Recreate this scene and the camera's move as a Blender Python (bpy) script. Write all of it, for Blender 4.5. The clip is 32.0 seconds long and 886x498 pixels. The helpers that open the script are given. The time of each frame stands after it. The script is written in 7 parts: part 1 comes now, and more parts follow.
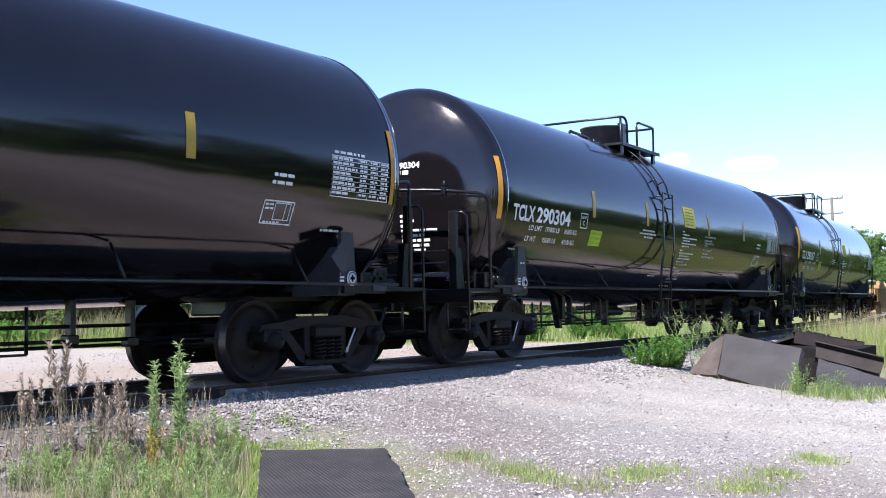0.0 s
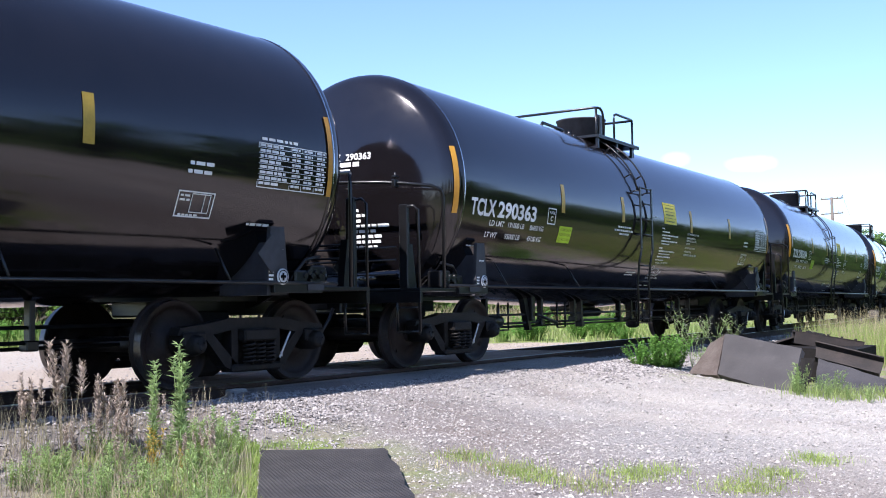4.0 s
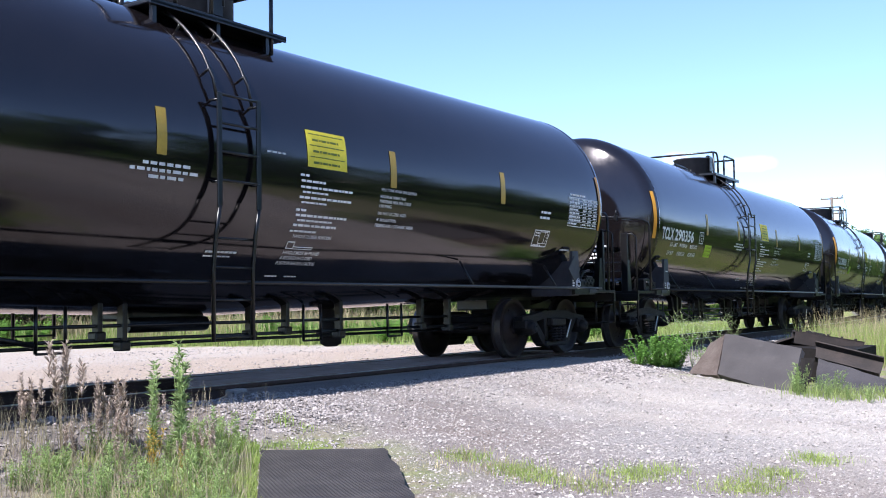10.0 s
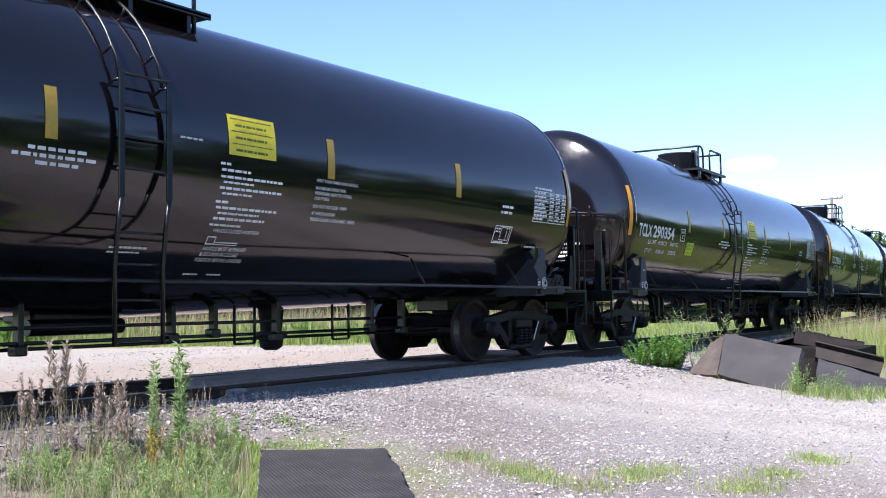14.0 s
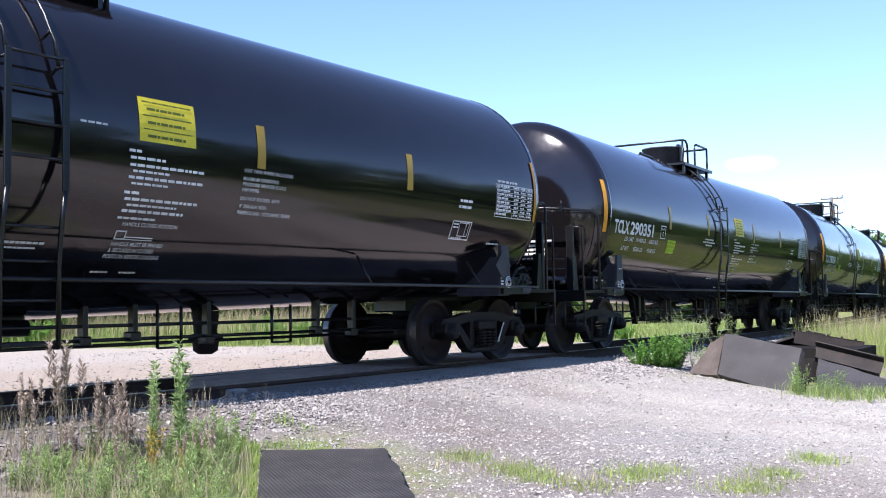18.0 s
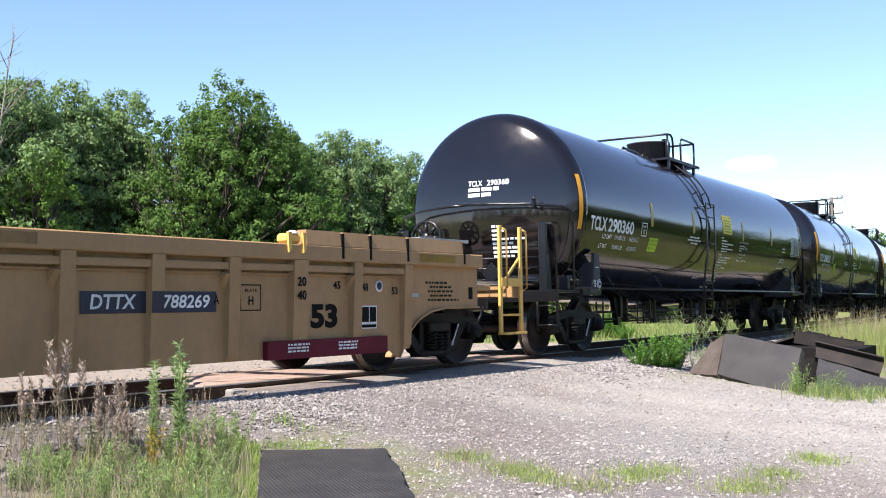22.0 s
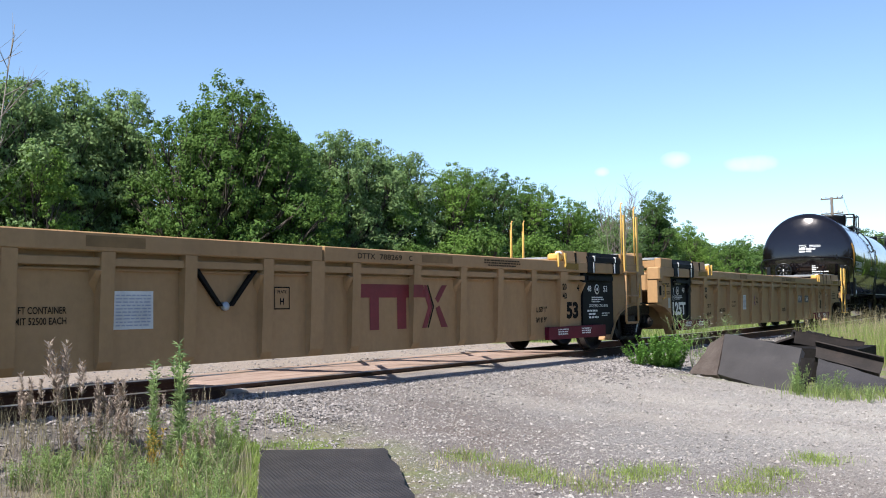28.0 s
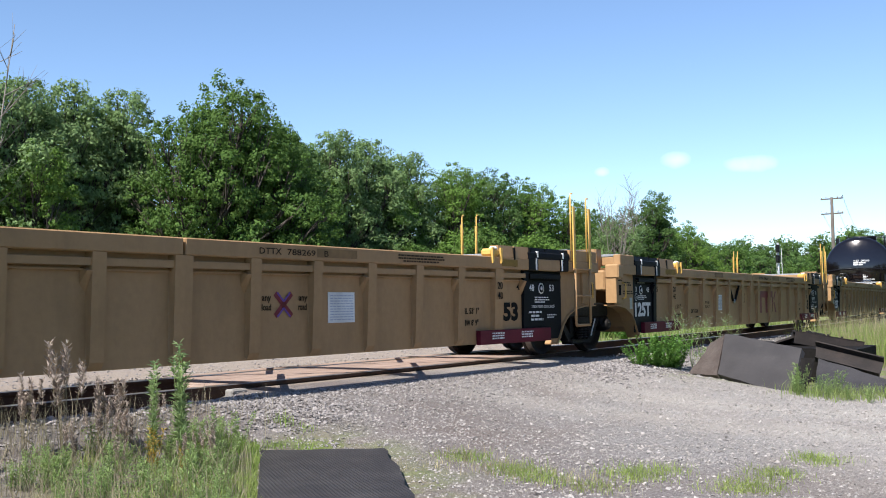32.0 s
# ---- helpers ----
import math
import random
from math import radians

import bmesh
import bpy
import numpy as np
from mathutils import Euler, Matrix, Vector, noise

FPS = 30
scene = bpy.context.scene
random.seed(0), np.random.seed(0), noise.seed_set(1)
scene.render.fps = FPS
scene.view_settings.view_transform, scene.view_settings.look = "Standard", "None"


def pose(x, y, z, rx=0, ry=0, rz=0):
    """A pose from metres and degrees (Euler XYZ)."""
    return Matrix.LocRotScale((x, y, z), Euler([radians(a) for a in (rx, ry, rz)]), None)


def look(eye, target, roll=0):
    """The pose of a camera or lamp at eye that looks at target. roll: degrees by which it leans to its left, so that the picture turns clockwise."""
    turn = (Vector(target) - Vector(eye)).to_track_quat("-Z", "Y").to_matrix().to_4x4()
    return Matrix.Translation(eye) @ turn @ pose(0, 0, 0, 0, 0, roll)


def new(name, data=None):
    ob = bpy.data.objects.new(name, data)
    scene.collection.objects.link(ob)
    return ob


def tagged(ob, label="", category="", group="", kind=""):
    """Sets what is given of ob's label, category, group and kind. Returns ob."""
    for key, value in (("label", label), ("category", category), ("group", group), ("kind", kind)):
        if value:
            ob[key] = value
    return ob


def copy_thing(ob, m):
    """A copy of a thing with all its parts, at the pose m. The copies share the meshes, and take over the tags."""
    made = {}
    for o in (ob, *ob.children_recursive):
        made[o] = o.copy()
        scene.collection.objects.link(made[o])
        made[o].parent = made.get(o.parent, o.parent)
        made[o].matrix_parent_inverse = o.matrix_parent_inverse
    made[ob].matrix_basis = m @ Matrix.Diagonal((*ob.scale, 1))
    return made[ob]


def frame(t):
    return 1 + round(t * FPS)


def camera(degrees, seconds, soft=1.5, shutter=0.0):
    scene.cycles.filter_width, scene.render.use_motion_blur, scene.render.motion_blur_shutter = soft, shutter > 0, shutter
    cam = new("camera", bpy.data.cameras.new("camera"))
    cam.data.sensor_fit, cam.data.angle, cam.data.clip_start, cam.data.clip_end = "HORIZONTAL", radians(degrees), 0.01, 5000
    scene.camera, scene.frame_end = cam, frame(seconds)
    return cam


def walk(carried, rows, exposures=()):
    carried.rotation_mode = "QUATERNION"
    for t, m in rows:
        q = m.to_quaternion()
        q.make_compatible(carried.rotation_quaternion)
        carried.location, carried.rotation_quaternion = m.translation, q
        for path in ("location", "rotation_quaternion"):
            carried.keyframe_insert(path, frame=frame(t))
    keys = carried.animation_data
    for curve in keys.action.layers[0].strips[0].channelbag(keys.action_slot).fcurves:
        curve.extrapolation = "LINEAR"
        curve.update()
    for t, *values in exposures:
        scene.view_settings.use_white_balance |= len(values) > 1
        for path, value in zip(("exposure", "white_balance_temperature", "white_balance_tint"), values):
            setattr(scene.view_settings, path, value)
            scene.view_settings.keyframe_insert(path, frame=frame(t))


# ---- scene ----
# The camera stands beside a gently curved track; x runs along the track, y away from the camera, z = 0 at the rail head.
EYE = Vector((0.0, -9.145, 0.786))
YAW, TILT, ROLL = radians(55.056), radians(3.22), -0.92
AHEAD = Vector((math.sin(YAW) * math.cos(TILT), math.cos(YAW) * math.cos(TILT), math.sin(TILT)))
cam = camera(45.70, 32.0, soft=1.0)
STAND = look(EYE, EYE + AHEAD, ROLL)
walk(cam, [(0.0, STAND), (32.0, STAND)], exposures=[(0.0, 1.32, 6100, 16), (20.0, 1.32, 6100, 16), (21.0, 1.32, 6350, 15), (22.2, 1.2, 6700, 12), (25.0, 0.9, 6650, 10), (27.0, 0.85, 6550, 10), (32.0, 0.8, 6500, 10)])

# ---- light ----
SUN_DIR = Vector((-0.64, 0.015, 0.768)).normalized()
SUN_EL = math.asin(SUN_DIR.z)
world = bpy.data.worlds.new("world")
scene.world = world
world.use_nodes = True
wn, wl = world.node_tree.nodes, world.node_tree.links
background = wn["Background"]
sky = wn.new("ShaderNodeTexSky")
sky.sky_type, sky.sun_disc = "NISHITA", False
sky.sun_elevation, sky.sun_rotation = SUN_EL, math.atan2(SUN_DIR.x, SUN_DIR.y)
sky.air_density, sky.dust_density, sky.ozone_density = 0.80, 0.05, 3.6
background.inputs["Strength"].default_value = 0.117


def cloud_mask(way, wide, high):
    """A soft patch of the sky round a direction, ragged by noise."""
    right = Vector((way.y, -way.x, 0)).normalized()
    up = right.cross(way)
    geo = wn.new("ShaderNodeTexCoord")
    total = None
    for axis, size in ((right, wide), (up, high)):
        dot = wn.new("ShaderNodeVectorMath")
        dot.operation = "DOT_PRODUCT"
        dot.inputs[1].default_value = axis / size
        wl.new(geo.outputs["Generated"], dot.inputs[0])
        off = wn.new("ShaderNodeMath")
        off.operation = "SUBTRACT"
        off.inputs[1].default_value = way.dot(axis) / size
        wl.new(dot.outputs["Value"], off.inputs[0])
        sq = wn.new("ShaderNodeMath")
        sq.operation = "MULTIPLY"
        wl.new(off.outputs[0], sq.inputs[0]), wl.new(off.outputs[0], sq.inputs[1])
        if total is None:
            total = sq
        else:
            add = wn.new("ShaderNodeMath")
            wl.new(total.outputs[0], add.inputs[0]), wl.new(sq.outputs[0], add.inputs[1])
            total = add
    rag = wn.new("ShaderNodeTexNoise")
    rag.inputs["Scale"].default_value, rag.inputs["Detail"].default_value = 42, 8
    wl.new(geo.outputs["Generated"], rag.inputs["Vector"])
    mix = wn.new("ShaderNodeMath")
    mix.operation, mix.inputs[1].default_value = "MULTIPLY_ADD", 1.6
    wl.new(rag.outputs["Fac"], mix.inputs[0]), wl.new(total.outputs[0], mix.inputs[2])
    ramp = wn.new("ShaderNodeMapRange")
    ramp.inputs["From Min"].default_value, ramp.inputs["From Max"].default_value = 1.9, 0.7
    ramp.inputs["To Min"].default_value, ramp.inputs["To Max"].default_value = 0.0, 0.28
    wl.new(mix.outputs[0], ramp.inputs["Value"])
    return ramp


def toward(px, py):
    """The direction of a point of the view, from its offsets to the view's centre in tangents."""
    m = STAND.to_3x3()
    return (m @ Vector((px, py, -1))).normalized()


last = sky.outputs["Color"]
for px, py, wide, high in ((0.221, 0.0838, 0.014, 0.0085), (0.2935, 0.0811, 0.022, 0.0085), (0.151, 0.0736, 0.008, 0.005)):
    cover = wn.new("ShaderNodeMix")
    cover.data_type = "RGBA"
    cover.inputs[7].default_value = (9.0, 9.0, 9.2, 1)
    wl.new(cloud_mask(toward(px, py), wide, high).outputs[0], cover.inputs[0])
    wl.new(last, cover.inputs[6])
    last = cover.outputs[2]
wl.new(last, background.inputs["Color"])

sun = new("sun", bpy.data.lights.new("sun", "SUN"))
sun.data.energy, sun.data.angle, sun.data.color = 5.0, radians(0.53), (1.0, 0.955, 0.88)
sun.matrix_world = look(SUN_DIR * 60, (0, 0, 0))


# ---- materials ----
def material(name, color, rough=0.6, metal=0.0, vary=0.12, grain=40.0, broad=2.0, bump=0.0, bump_scale=60.0, coat=0.0, second=None, random_tone=0.0, island=False, spec=0.5, trans=0.0, coords="Object", stain=None):
    """A surface with two scales of tone, optional second colour, stains, relief and a tone for each piece."""
    m = bpy.data.materials.new(name)
    m.use_nodes = True
    n, k = m.node_tree.nodes, m.node_tree.links
    p = n["Principled BSDF"]
    p.inputs["Roughness"].default_value, p.inputs["Metallic"].default_value = rough, metal
    p.inputs["Coat Weight"].default_value, p.inputs["Coat Roughness"].default_value = coat, 0.04
    p.inputs["Specular IOR Level"].default_value = spec
    tc = n.new("ShaderNodeTexCoord")
    wide, fine = n.new("ShaderNodeTexNoise"), n.new("ShaderNodeTexNoise")
    wide.inputs["Scale"].default_value, wide.inputs["Detail"].default_value = broad, 5
    fine.inputs["Scale"].default_value, fine.inputs["Detail"].default_value = grain, 4
    k.new(tc.outputs[coords], wide.inputs["Vector"]), k.new(tc.outputs[coords], fine.inputs["Vector"])
    mix = n.new("ShaderNodeMix")
    mix.data_type = "RGBA"
    other = second or tuple(c * 0.62 for c in color)
    mix.inputs[6].default_value, mix.inputs[7].default_value = (*color, 1), (*other, 1)
    span = n.new("ShaderNodeMapRange")
    span.inputs["From Min"].default_value, span.inputs["From Max"].default_value = 0.35, 0.7
    k.new(wide.outputs["Fac"], span.inputs["Value"]), k.new(span.outputs[0], mix.inputs[0])
    tone = n.new("ShaderNodeMapRange")
    tone.inputs["From Min"].default_value, tone.inputs["From Max"].default_value = 0.25, 0.75
    tone.inputs["To Min"].default_value, tone.inputs["To Max"].default_value = 1 - vary, 1 + vary
    k.new(fine.outputs["Fac"], tone.inputs["Value"])
    hsv = n.new("ShaderNodeHueSaturation")
    k.new(mix.outputs[2], hsv.inputs["Color"])
    if random_tone:
        src = n.new("ShaderNodeNewGeometry").outputs["Random Per Island"] if island else n.new("ShaderNodeObjectInfo").outputs["Random"]
        each = n.new("ShaderNodeMapRange")
        each.inputs["To Min"].default_value, each.inputs["To Max"].default_value = 1 - random_tone, 1 + random_tone
        k.new(src, each.inputs["Value"])
        mul = n.new("ShaderNodeMath")
        mul.operation = "MULTIPLY"
        k.new(each.outputs[0], mul.inputs[0]), k.new(tone.outputs[0], mul.inputs[1])
        k.new(mul.outputs[0], hsv.inputs["Value"])
    else:
        k.new(tone.outputs[0], hsv.inputs["Value"])
    out = hsv.outputs["Color"]
    if stain:
        col, scale, lo, hi, amount = stain
        s = n.new("ShaderNodeTexNoise")
        s.inputs["Scale"].default_value, s.inputs["Detail"].default_value, s.inputs["Roughness"].default_value = scale, 7, 0.65
        st = n.new("ShaderNodeMapping")
        st.inputs["Scale"].default_value = (1, 1, 0.35)
        k.new(tc.outputs[coords], st.inputs["Vector"]), k.new(st.outputs[0], s.inputs["Vector"])
        r = n.new("ShaderNodeMapRange")
        r.inputs["From Min"].default_value, r.inputs["From Max"].default_value, r.inputs["To Max"].default_value = lo, hi, amount
        k.new(s.outputs["Fac"], r.inputs["Value"])
        sm = n.new("ShaderNodeMix")
        sm.data_type = "RGBA"
        sm.inputs[7].default_value = (*col, 1)
        k.new(r.outputs[0], sm.inputs[0]), k.new(out, sm.inputs[6])
        out = sm.outputs[2]
    k.new(out, p.inputs["Base Color"])
    if bump:
        b = n.new("ShaderNodeTexNoise")
        b.inputs["Scale"].default_value, b.inputs["Detail"].default_value = bump_scale, 5
        k.new(tc.outputs[coords], b.inputs["Vector"])
        bp = n.new("ShaderNodeBump")
        bp.inputs["Strength"].default_value, bp.inputs["Distance"].default_value = min(1, bump), 0.02
        k.new(b.outputs["Fac"], bp.inputs["Height"]), k.new(bp.outputs[0], p.inputs["Normal"])
    if trans:
        t = n.new("ShaderNodeBsdfTranslucent")
        k.new(out, t.inputs["Color"])
        ms = n.new("ShaderNodeMixShader")
        ms.inputs[0].default_value = trans
        k.new(p.outputs[0], ms.inputs[1]), k.new(t.outputs[0], ms.inputs[2])
        k.new(ms.outputs[0], n["Material Output"].inputs["Surface"])
    return m


BLACK = material("black_tank_paint", (0.0056, 0.0047, 0.0055), 0.3, vary=0.2, grain=3, broad=0.6, spec=0.0, second=(0.0054, 0.0044, 0.0052))


def enamel(m):
    """A clear gloss over dark paint, its reflections drawn out by the gentle unevenness of rolled plate."""
    n, k = m.node_tree.nodes, m.node_tree.links
    gloss, edge, both = n.new("ShaderNodeBsdfGlossy"), n.new("ShaderNodeFresnel"), n.new("ShaderNodeMixShader")
    gloss.inputs["Color"].default_value = (0.95, 0.90, 0.93, 1)
    edge.inputs["IOR"].default_value = 1.63
    tc, mp, wave, fine = n.new("ShaderNodeTexCoord"), n.new("ShaderNodeMapping"), n.new("ShaderNodeTexNoise"), n.new("ShaderNodeTexNoise")
    mp.inputs["Scale"].default_value = (0.22, 1, 1)
    wave.inputs["Scale"].default_value, wave.inputs["Detail"].default_value, wave.inputs["Roughness"].default_value = 1.1, 3, 0.45
    fine.inputs["Scale"].default_value, fine.inputs["Detail"].default_value = 1.7, 6
    k.new(tc.outputs["Object"], mp.inputs["Vector"]), k.new(mp.outputs[0], wave.inputs["Vector"]), k.new(tc.outputs["Object"], fine.inputs["Vector"])
    bump, dull = n.new("ShaderNodeBump"), n.new("ShaderNodeMapRange")
    bump.inputs["Strength"].default_value, bump.inputs["Distance"].default_value = 1.0, 0.014
    dull.inputs["From Min"].default_value, dull.inputs["From Max"].default_value = 0.35, 0.75
    dull.inputs["To Min"].default_value, dull.inputs["To Max"].default_value = 0.08, 0.16
    k.new(wave.outputs["Fac"], bump.inputs["Height"]), k.new(bump.outputs[0], gloss.inputs["Normal"])
    k.new(fine.outputs["Fac"], dull.inputs["Value"]), k.new(dull.outputs[0], gloss.inputs["Roughness"])
    k.new(edge.outputs[0], both.inputs[0])
    k.new(n["Principled BSDF"].outputs[0], both.inputs[1]), k.new(gloss.outputs[0], both.inputs[2])
    k.new(both.outputs[0], n["Material Output"].inputs["Surface"])


enamel(BLACK)
BLACK_FRAME = material("black_frame_paint", (0.006, 0.006, 0.007), 0.3, spec=0.45, vary=0.3, grain=30, broad=3, bump=0.1)
BRACKET = material("dusty_black_paint", (0.045, 0.045, 0.053), 0.5, spec=0.3, vary=0.2, grain=12, broad=2)
BLACK_PANEL = material("black_panel_paint", (0.004, 0.0045, 0.007), 0.55, spec=0.12, vary=0.2, grain=20)
IRON = material("dusty_cast_iron", (0.008, 0.0068, 0.0065), 0.6, spec=0.25, vary=0.35, grain=25, broad=6, bump=0.3, bump_scale=90, second=(0.014, 0.0115, 0.0105))
WHEEL = material("rusty_wheel_steel", (0.022, 0.014, 0.012), 0.55, spec=0.25, vary=0.3, grain=30, broad=5, bump=0.2)
TREAD = material("worn_steel_tread", (0.16, 0.14, 0.135), 0.35, metal=0.8, vary=0.2, grain=40)
TAN = material("tan_wagon_paint", (0.37, 0.224, 0.110), 0.5, spec=0.25, vary=0.07, grain=14, broad=0.9, bump=0.04, bump_scale=2.0, second=(0.325, 0.196, 0.093), stain=((0.17, 0.105, 0.052), 2.6, 0.48, 0.8, 0.5))
YELLOW = material("safety_yellow_paint", (0.64, 0.39, 0.10), 0.45, vary=0.1, grain=20, broad=2, second=(0.57, 0.34, 0.085))
OCHRE = material("ochre_paint", (0.27, 0.165, 0.035), 0.6, spec=0.2, vary=0.12, grain=14)
UMBER = material("umber_paint", (0.24, 0.145, 0.065), 0.6, spec=0.2, vary=0.12, grain=14)
MAROON = material("maroon_paint", (0.12, 0.012, 0.024), 0.55, spec=0.15, vary=0.12, grain=20)
WHITE = material("white_lettering", (0.78, 0.78, 0.77), 0.55, vary=0.06, grain=60)
BROWN_INK = material("brown_stencil", (0.030, 0.022, 0.013), 0.8, vary=0.15, grain=60, spec=0.12)
BLACK_INK = material("black_stencil", (0.010, 0.009, 0.008), 0.8, vary=0.15, grain=60, spec=0.12)
RED_INK = material("red_paint", (0.19, 0.014, 0.022), 0.5, vary=0.12, grain=30)
PURPLE_INK = material("purple_paint", (0.13, 0.05, 0.27), 0.5, vary=0.1, grain=30)
NAVY = material("navy_plate", (0.015, 0.02, 0.045), 0.4, vary=0.12, grain=30)
GOLD = material("reflective_gold_tape", (0.47, 0.30, 0.03), 0.4, vary=0.1, grain=30)
GOLD_END = material("orange_reflective_tape", (0.44, 0.215, 0.02), 0.4, vary=0.1, grain=30)
LIME = material("lime_sticker", (0.50, 0.72, 0.03), 0.5, vary=0.06, grain=30)
LEMON = material("yellow_sticker", (0.82, 0.68, 0.03), 0.5, vary=0.06, grain=30)
OLIVE_INK = material("olive_print", (0.12, 0.15, 0.015), 0.6, vary=0.1, grain=60)
GALV = material("galvanised_grating", (0.55, 0.56, 0.57), 0.4, metal=0.6, vary=0.12, grain=40)
RAIL = material("rusty_rail", (0.075, 0.042, 0.032), 0.7, metal=0.2, vary=0.25, grain=40, broad=3, bump=0.2, second=(0.045, 0.027, 0.021))
RAILTOP = material("bright_rail_head", (0.42, 0.40, 0.38), 0.3, metal=0.8, vary=0.15, grain=30)
TIE = material("weathered_sleeper", (0.05, 0.038, 0.03), 0.9, vary=0.35, grain=30, broad=4, bump=0.5, bump_scale=50, second=(0.085, 0.068, 0.056), random_tone=0.25)
DECK = material("dusty_deck", (0.34, 0.255, 0.215), 0.92, vary=0.14, grain=40, broad=3, bump=0.35, bump_scale=50, second=(0.27, 0.195, 0.16), random_tone=0.08, spec=0.15)
STONE = material("ballast_stone", (0.2068, 0.1892, 0.1866), 0.9, vary=0.25, grain=60, broad=14, bump=0.4, second=(0.2728, 0.2508, 0.242), random_tone=0.5, spec=0.2, island=True)
PEBBLE = material("road_pebble", (0.2904, 0.2684, 0.2552), 0.92, vary=0.2, grain=60, broad=14, second=(0.3432, 0.3168, 0.2992), random_tone=0.3, spec=0.15, island=True)
RUBBER = material("grey_rubber", (0.030, 0.027, 0.028), 0.72, vary=0.22, grain=50, broad=3, bump=0.25, bump_scale=120, second=(0.042, 0.038, 0.039), stain=((0.10, 0.09, 0.086), 4.0, 0.58, 0.8, 0.4))
RUST = material("rusted_steel", (0.011, 0.008, 0.0075), 0.85, vary=0.3, grain=35, broad=4, bump=0.35, second=(0.024, 0.017, 0.015))
RUST_PANEL = material("rusted_panel", (0.058, 0.043, 0.037), 0.85, vary=0.3, grain=35, broad=4, bump=0.35, second=(0.088, 0.07, 0.062))
CREOSOTE_SHADE = material("tarred_timber_shade", (0.009, 0.0075, 0.007), 0.85, vary=0.3, grain=30, broad=4, bump=0.4, bump_scale=50, spec=0.2)
CONCRETE = material("grey_concrete", (0.3168, 0.2992, 0.2816), 0.9, vary=0.15, grain=40, broad=5, bump=0.3)
BARK = material("bark", (0.055, 0.045, 0.036), 0.9, vary=0.3, grain=18, broad=4, bump=0.6, bump_scale=24)
DEADWOOD = material("bare_wood", (0.21, 0.185, 0.165), 0.9, vary=0.2, grain=18, broad=4)
POLEWOOD = material("pole_wood", (0.13, 0.11, 0.095), 0.9, vary=0.25, grain=20, broad=3)
LEAF = [material("leaf_green", (0.080, 0.153, 0.034), 0.6, vary=0.2, grain=9, broad=4.0, second=(0.106, 0.182, 0.042), random_tone=0.22, island=True, trans=0.38, spec=0.15),
        material("leaf_dark", (0.075, 0.144, 0.042), 0.6, vary=0.2, grain=9, broad=4.0, second=(0.103, 0.174, 0.05), random_tone=0.22, island=True, trans=0.38, spec=0.15),
        material("leaf_grey_green", (0.180, 0.268, 0.108), 0.55, vary=0.2, grain=9, broad=4.0, second=(0.145, 0.228, 0.080), random_tone=0.25, island=True, trans=0.38, spec=0.2),
        material("leaf_yellow_green", (0.140, 0.240, 0.048), 0.6, vary=0.2, grain=9, broad=4.0, second=(0.110, 0.200, 0.041), random_tone=0.22, island=True, trans=0.38, spec=0.15)]
GRASS = material("fresh_grass", (0.235, 0.335, 0.085), 0.6, vary=0.25, grain=2.0, broad=0.5, second=(0.30, 0.355, 0.115), random_tone=0.3, island=True, trans=0.5, spec=0.15)
MEADOW = material("meadow_grass", (0.215, 0.30, 0.085), 0.6, vary=0.25, grain=2.0, broad=0.5, second=(0.27, 0.32, 0.12), random_tone=0.35, island=True, trans=0.5, spec=0.15)
DRY = material("dry_grass", (0.4048, 0.3432, 0.22), 0.7, vary=0.25, grain=2.0, broad=0.5, second=(0.3168, 0.2904, 0.1584), random_tone=0.3, island=True, trans=0.4, spec=0.15)
WEED = material("weed_leaf", (0.255, 0.355, 0.135), 0.6, vary=0.25, grain=3.0, broad=0.8, second=(0.32, 0.41, 0.165), random_tone=0.3, island=True, trans=0.5, spec=0.15)
STALK = material("grey_green_leaf", (0.265, 0.365, 0.155), 0.6, vary=0.25, grain=3.0, broad=0.8, second=(0.33, 0.42, 0.20), random_tone=0.3, island=True, trans=0.5, spec=0.15)
BUSH = material("bush_leaf", (0.165, 0.335, 0.075), 0.6, vary=0.25, grain=3.0, broad=0.8, second=(0.205, 0.345, 0.095), random_tone=0.3, island=True, trans=0.45, spec=0.12)
DRIED = material("dried_stem", (0.36, 0.30, 0.215), 0.8, vary=0.25, grain=6.0, broad=2, second=(0.28, 0.265, 0.165), random_tone=0.3, island=True, trans=0.4, spec=0.1)
AMBER = material("yellowed_leaf", (0.48, 0.34, 0.06), 0.7, vary=0.2, grain=6.0, broad=2, second=(0.30, 0.27, 0.07), random_tone=0.3, island=True, trans=0.4)
SEED = material("brown_seed_head", (0.37, 0.30, 0.255), 0.8, vary=0.25, grain=6.0, broad=2, random_tone=0.3, island=True, trans=0.2)
FLOWER = material("pale_flower", (0.5456, 0.5104, 0.44), 0.7, vary=0.15, random_tone=0.2, island=True)
GLASS_LAMP = material("dark_lens", (0.02, 0.02, 0.02), 0.2)


# ---- building helpers ----
CURVE = 0.002656
BEND = 1 / CURVE


def track(u, y=0.0, z=0.0, turn=0.0):
    """A pose on the curved track, u metres along it."""
    a = u / BEND
    return Matrix.Translation((BEND * math.sin(a), BEND * (1 - math.cos(a)), 0)) @ pose(0, 0, 0, 0, 0, math.degrees(a)) @ pose(0, y, z, 0, 0, turn)


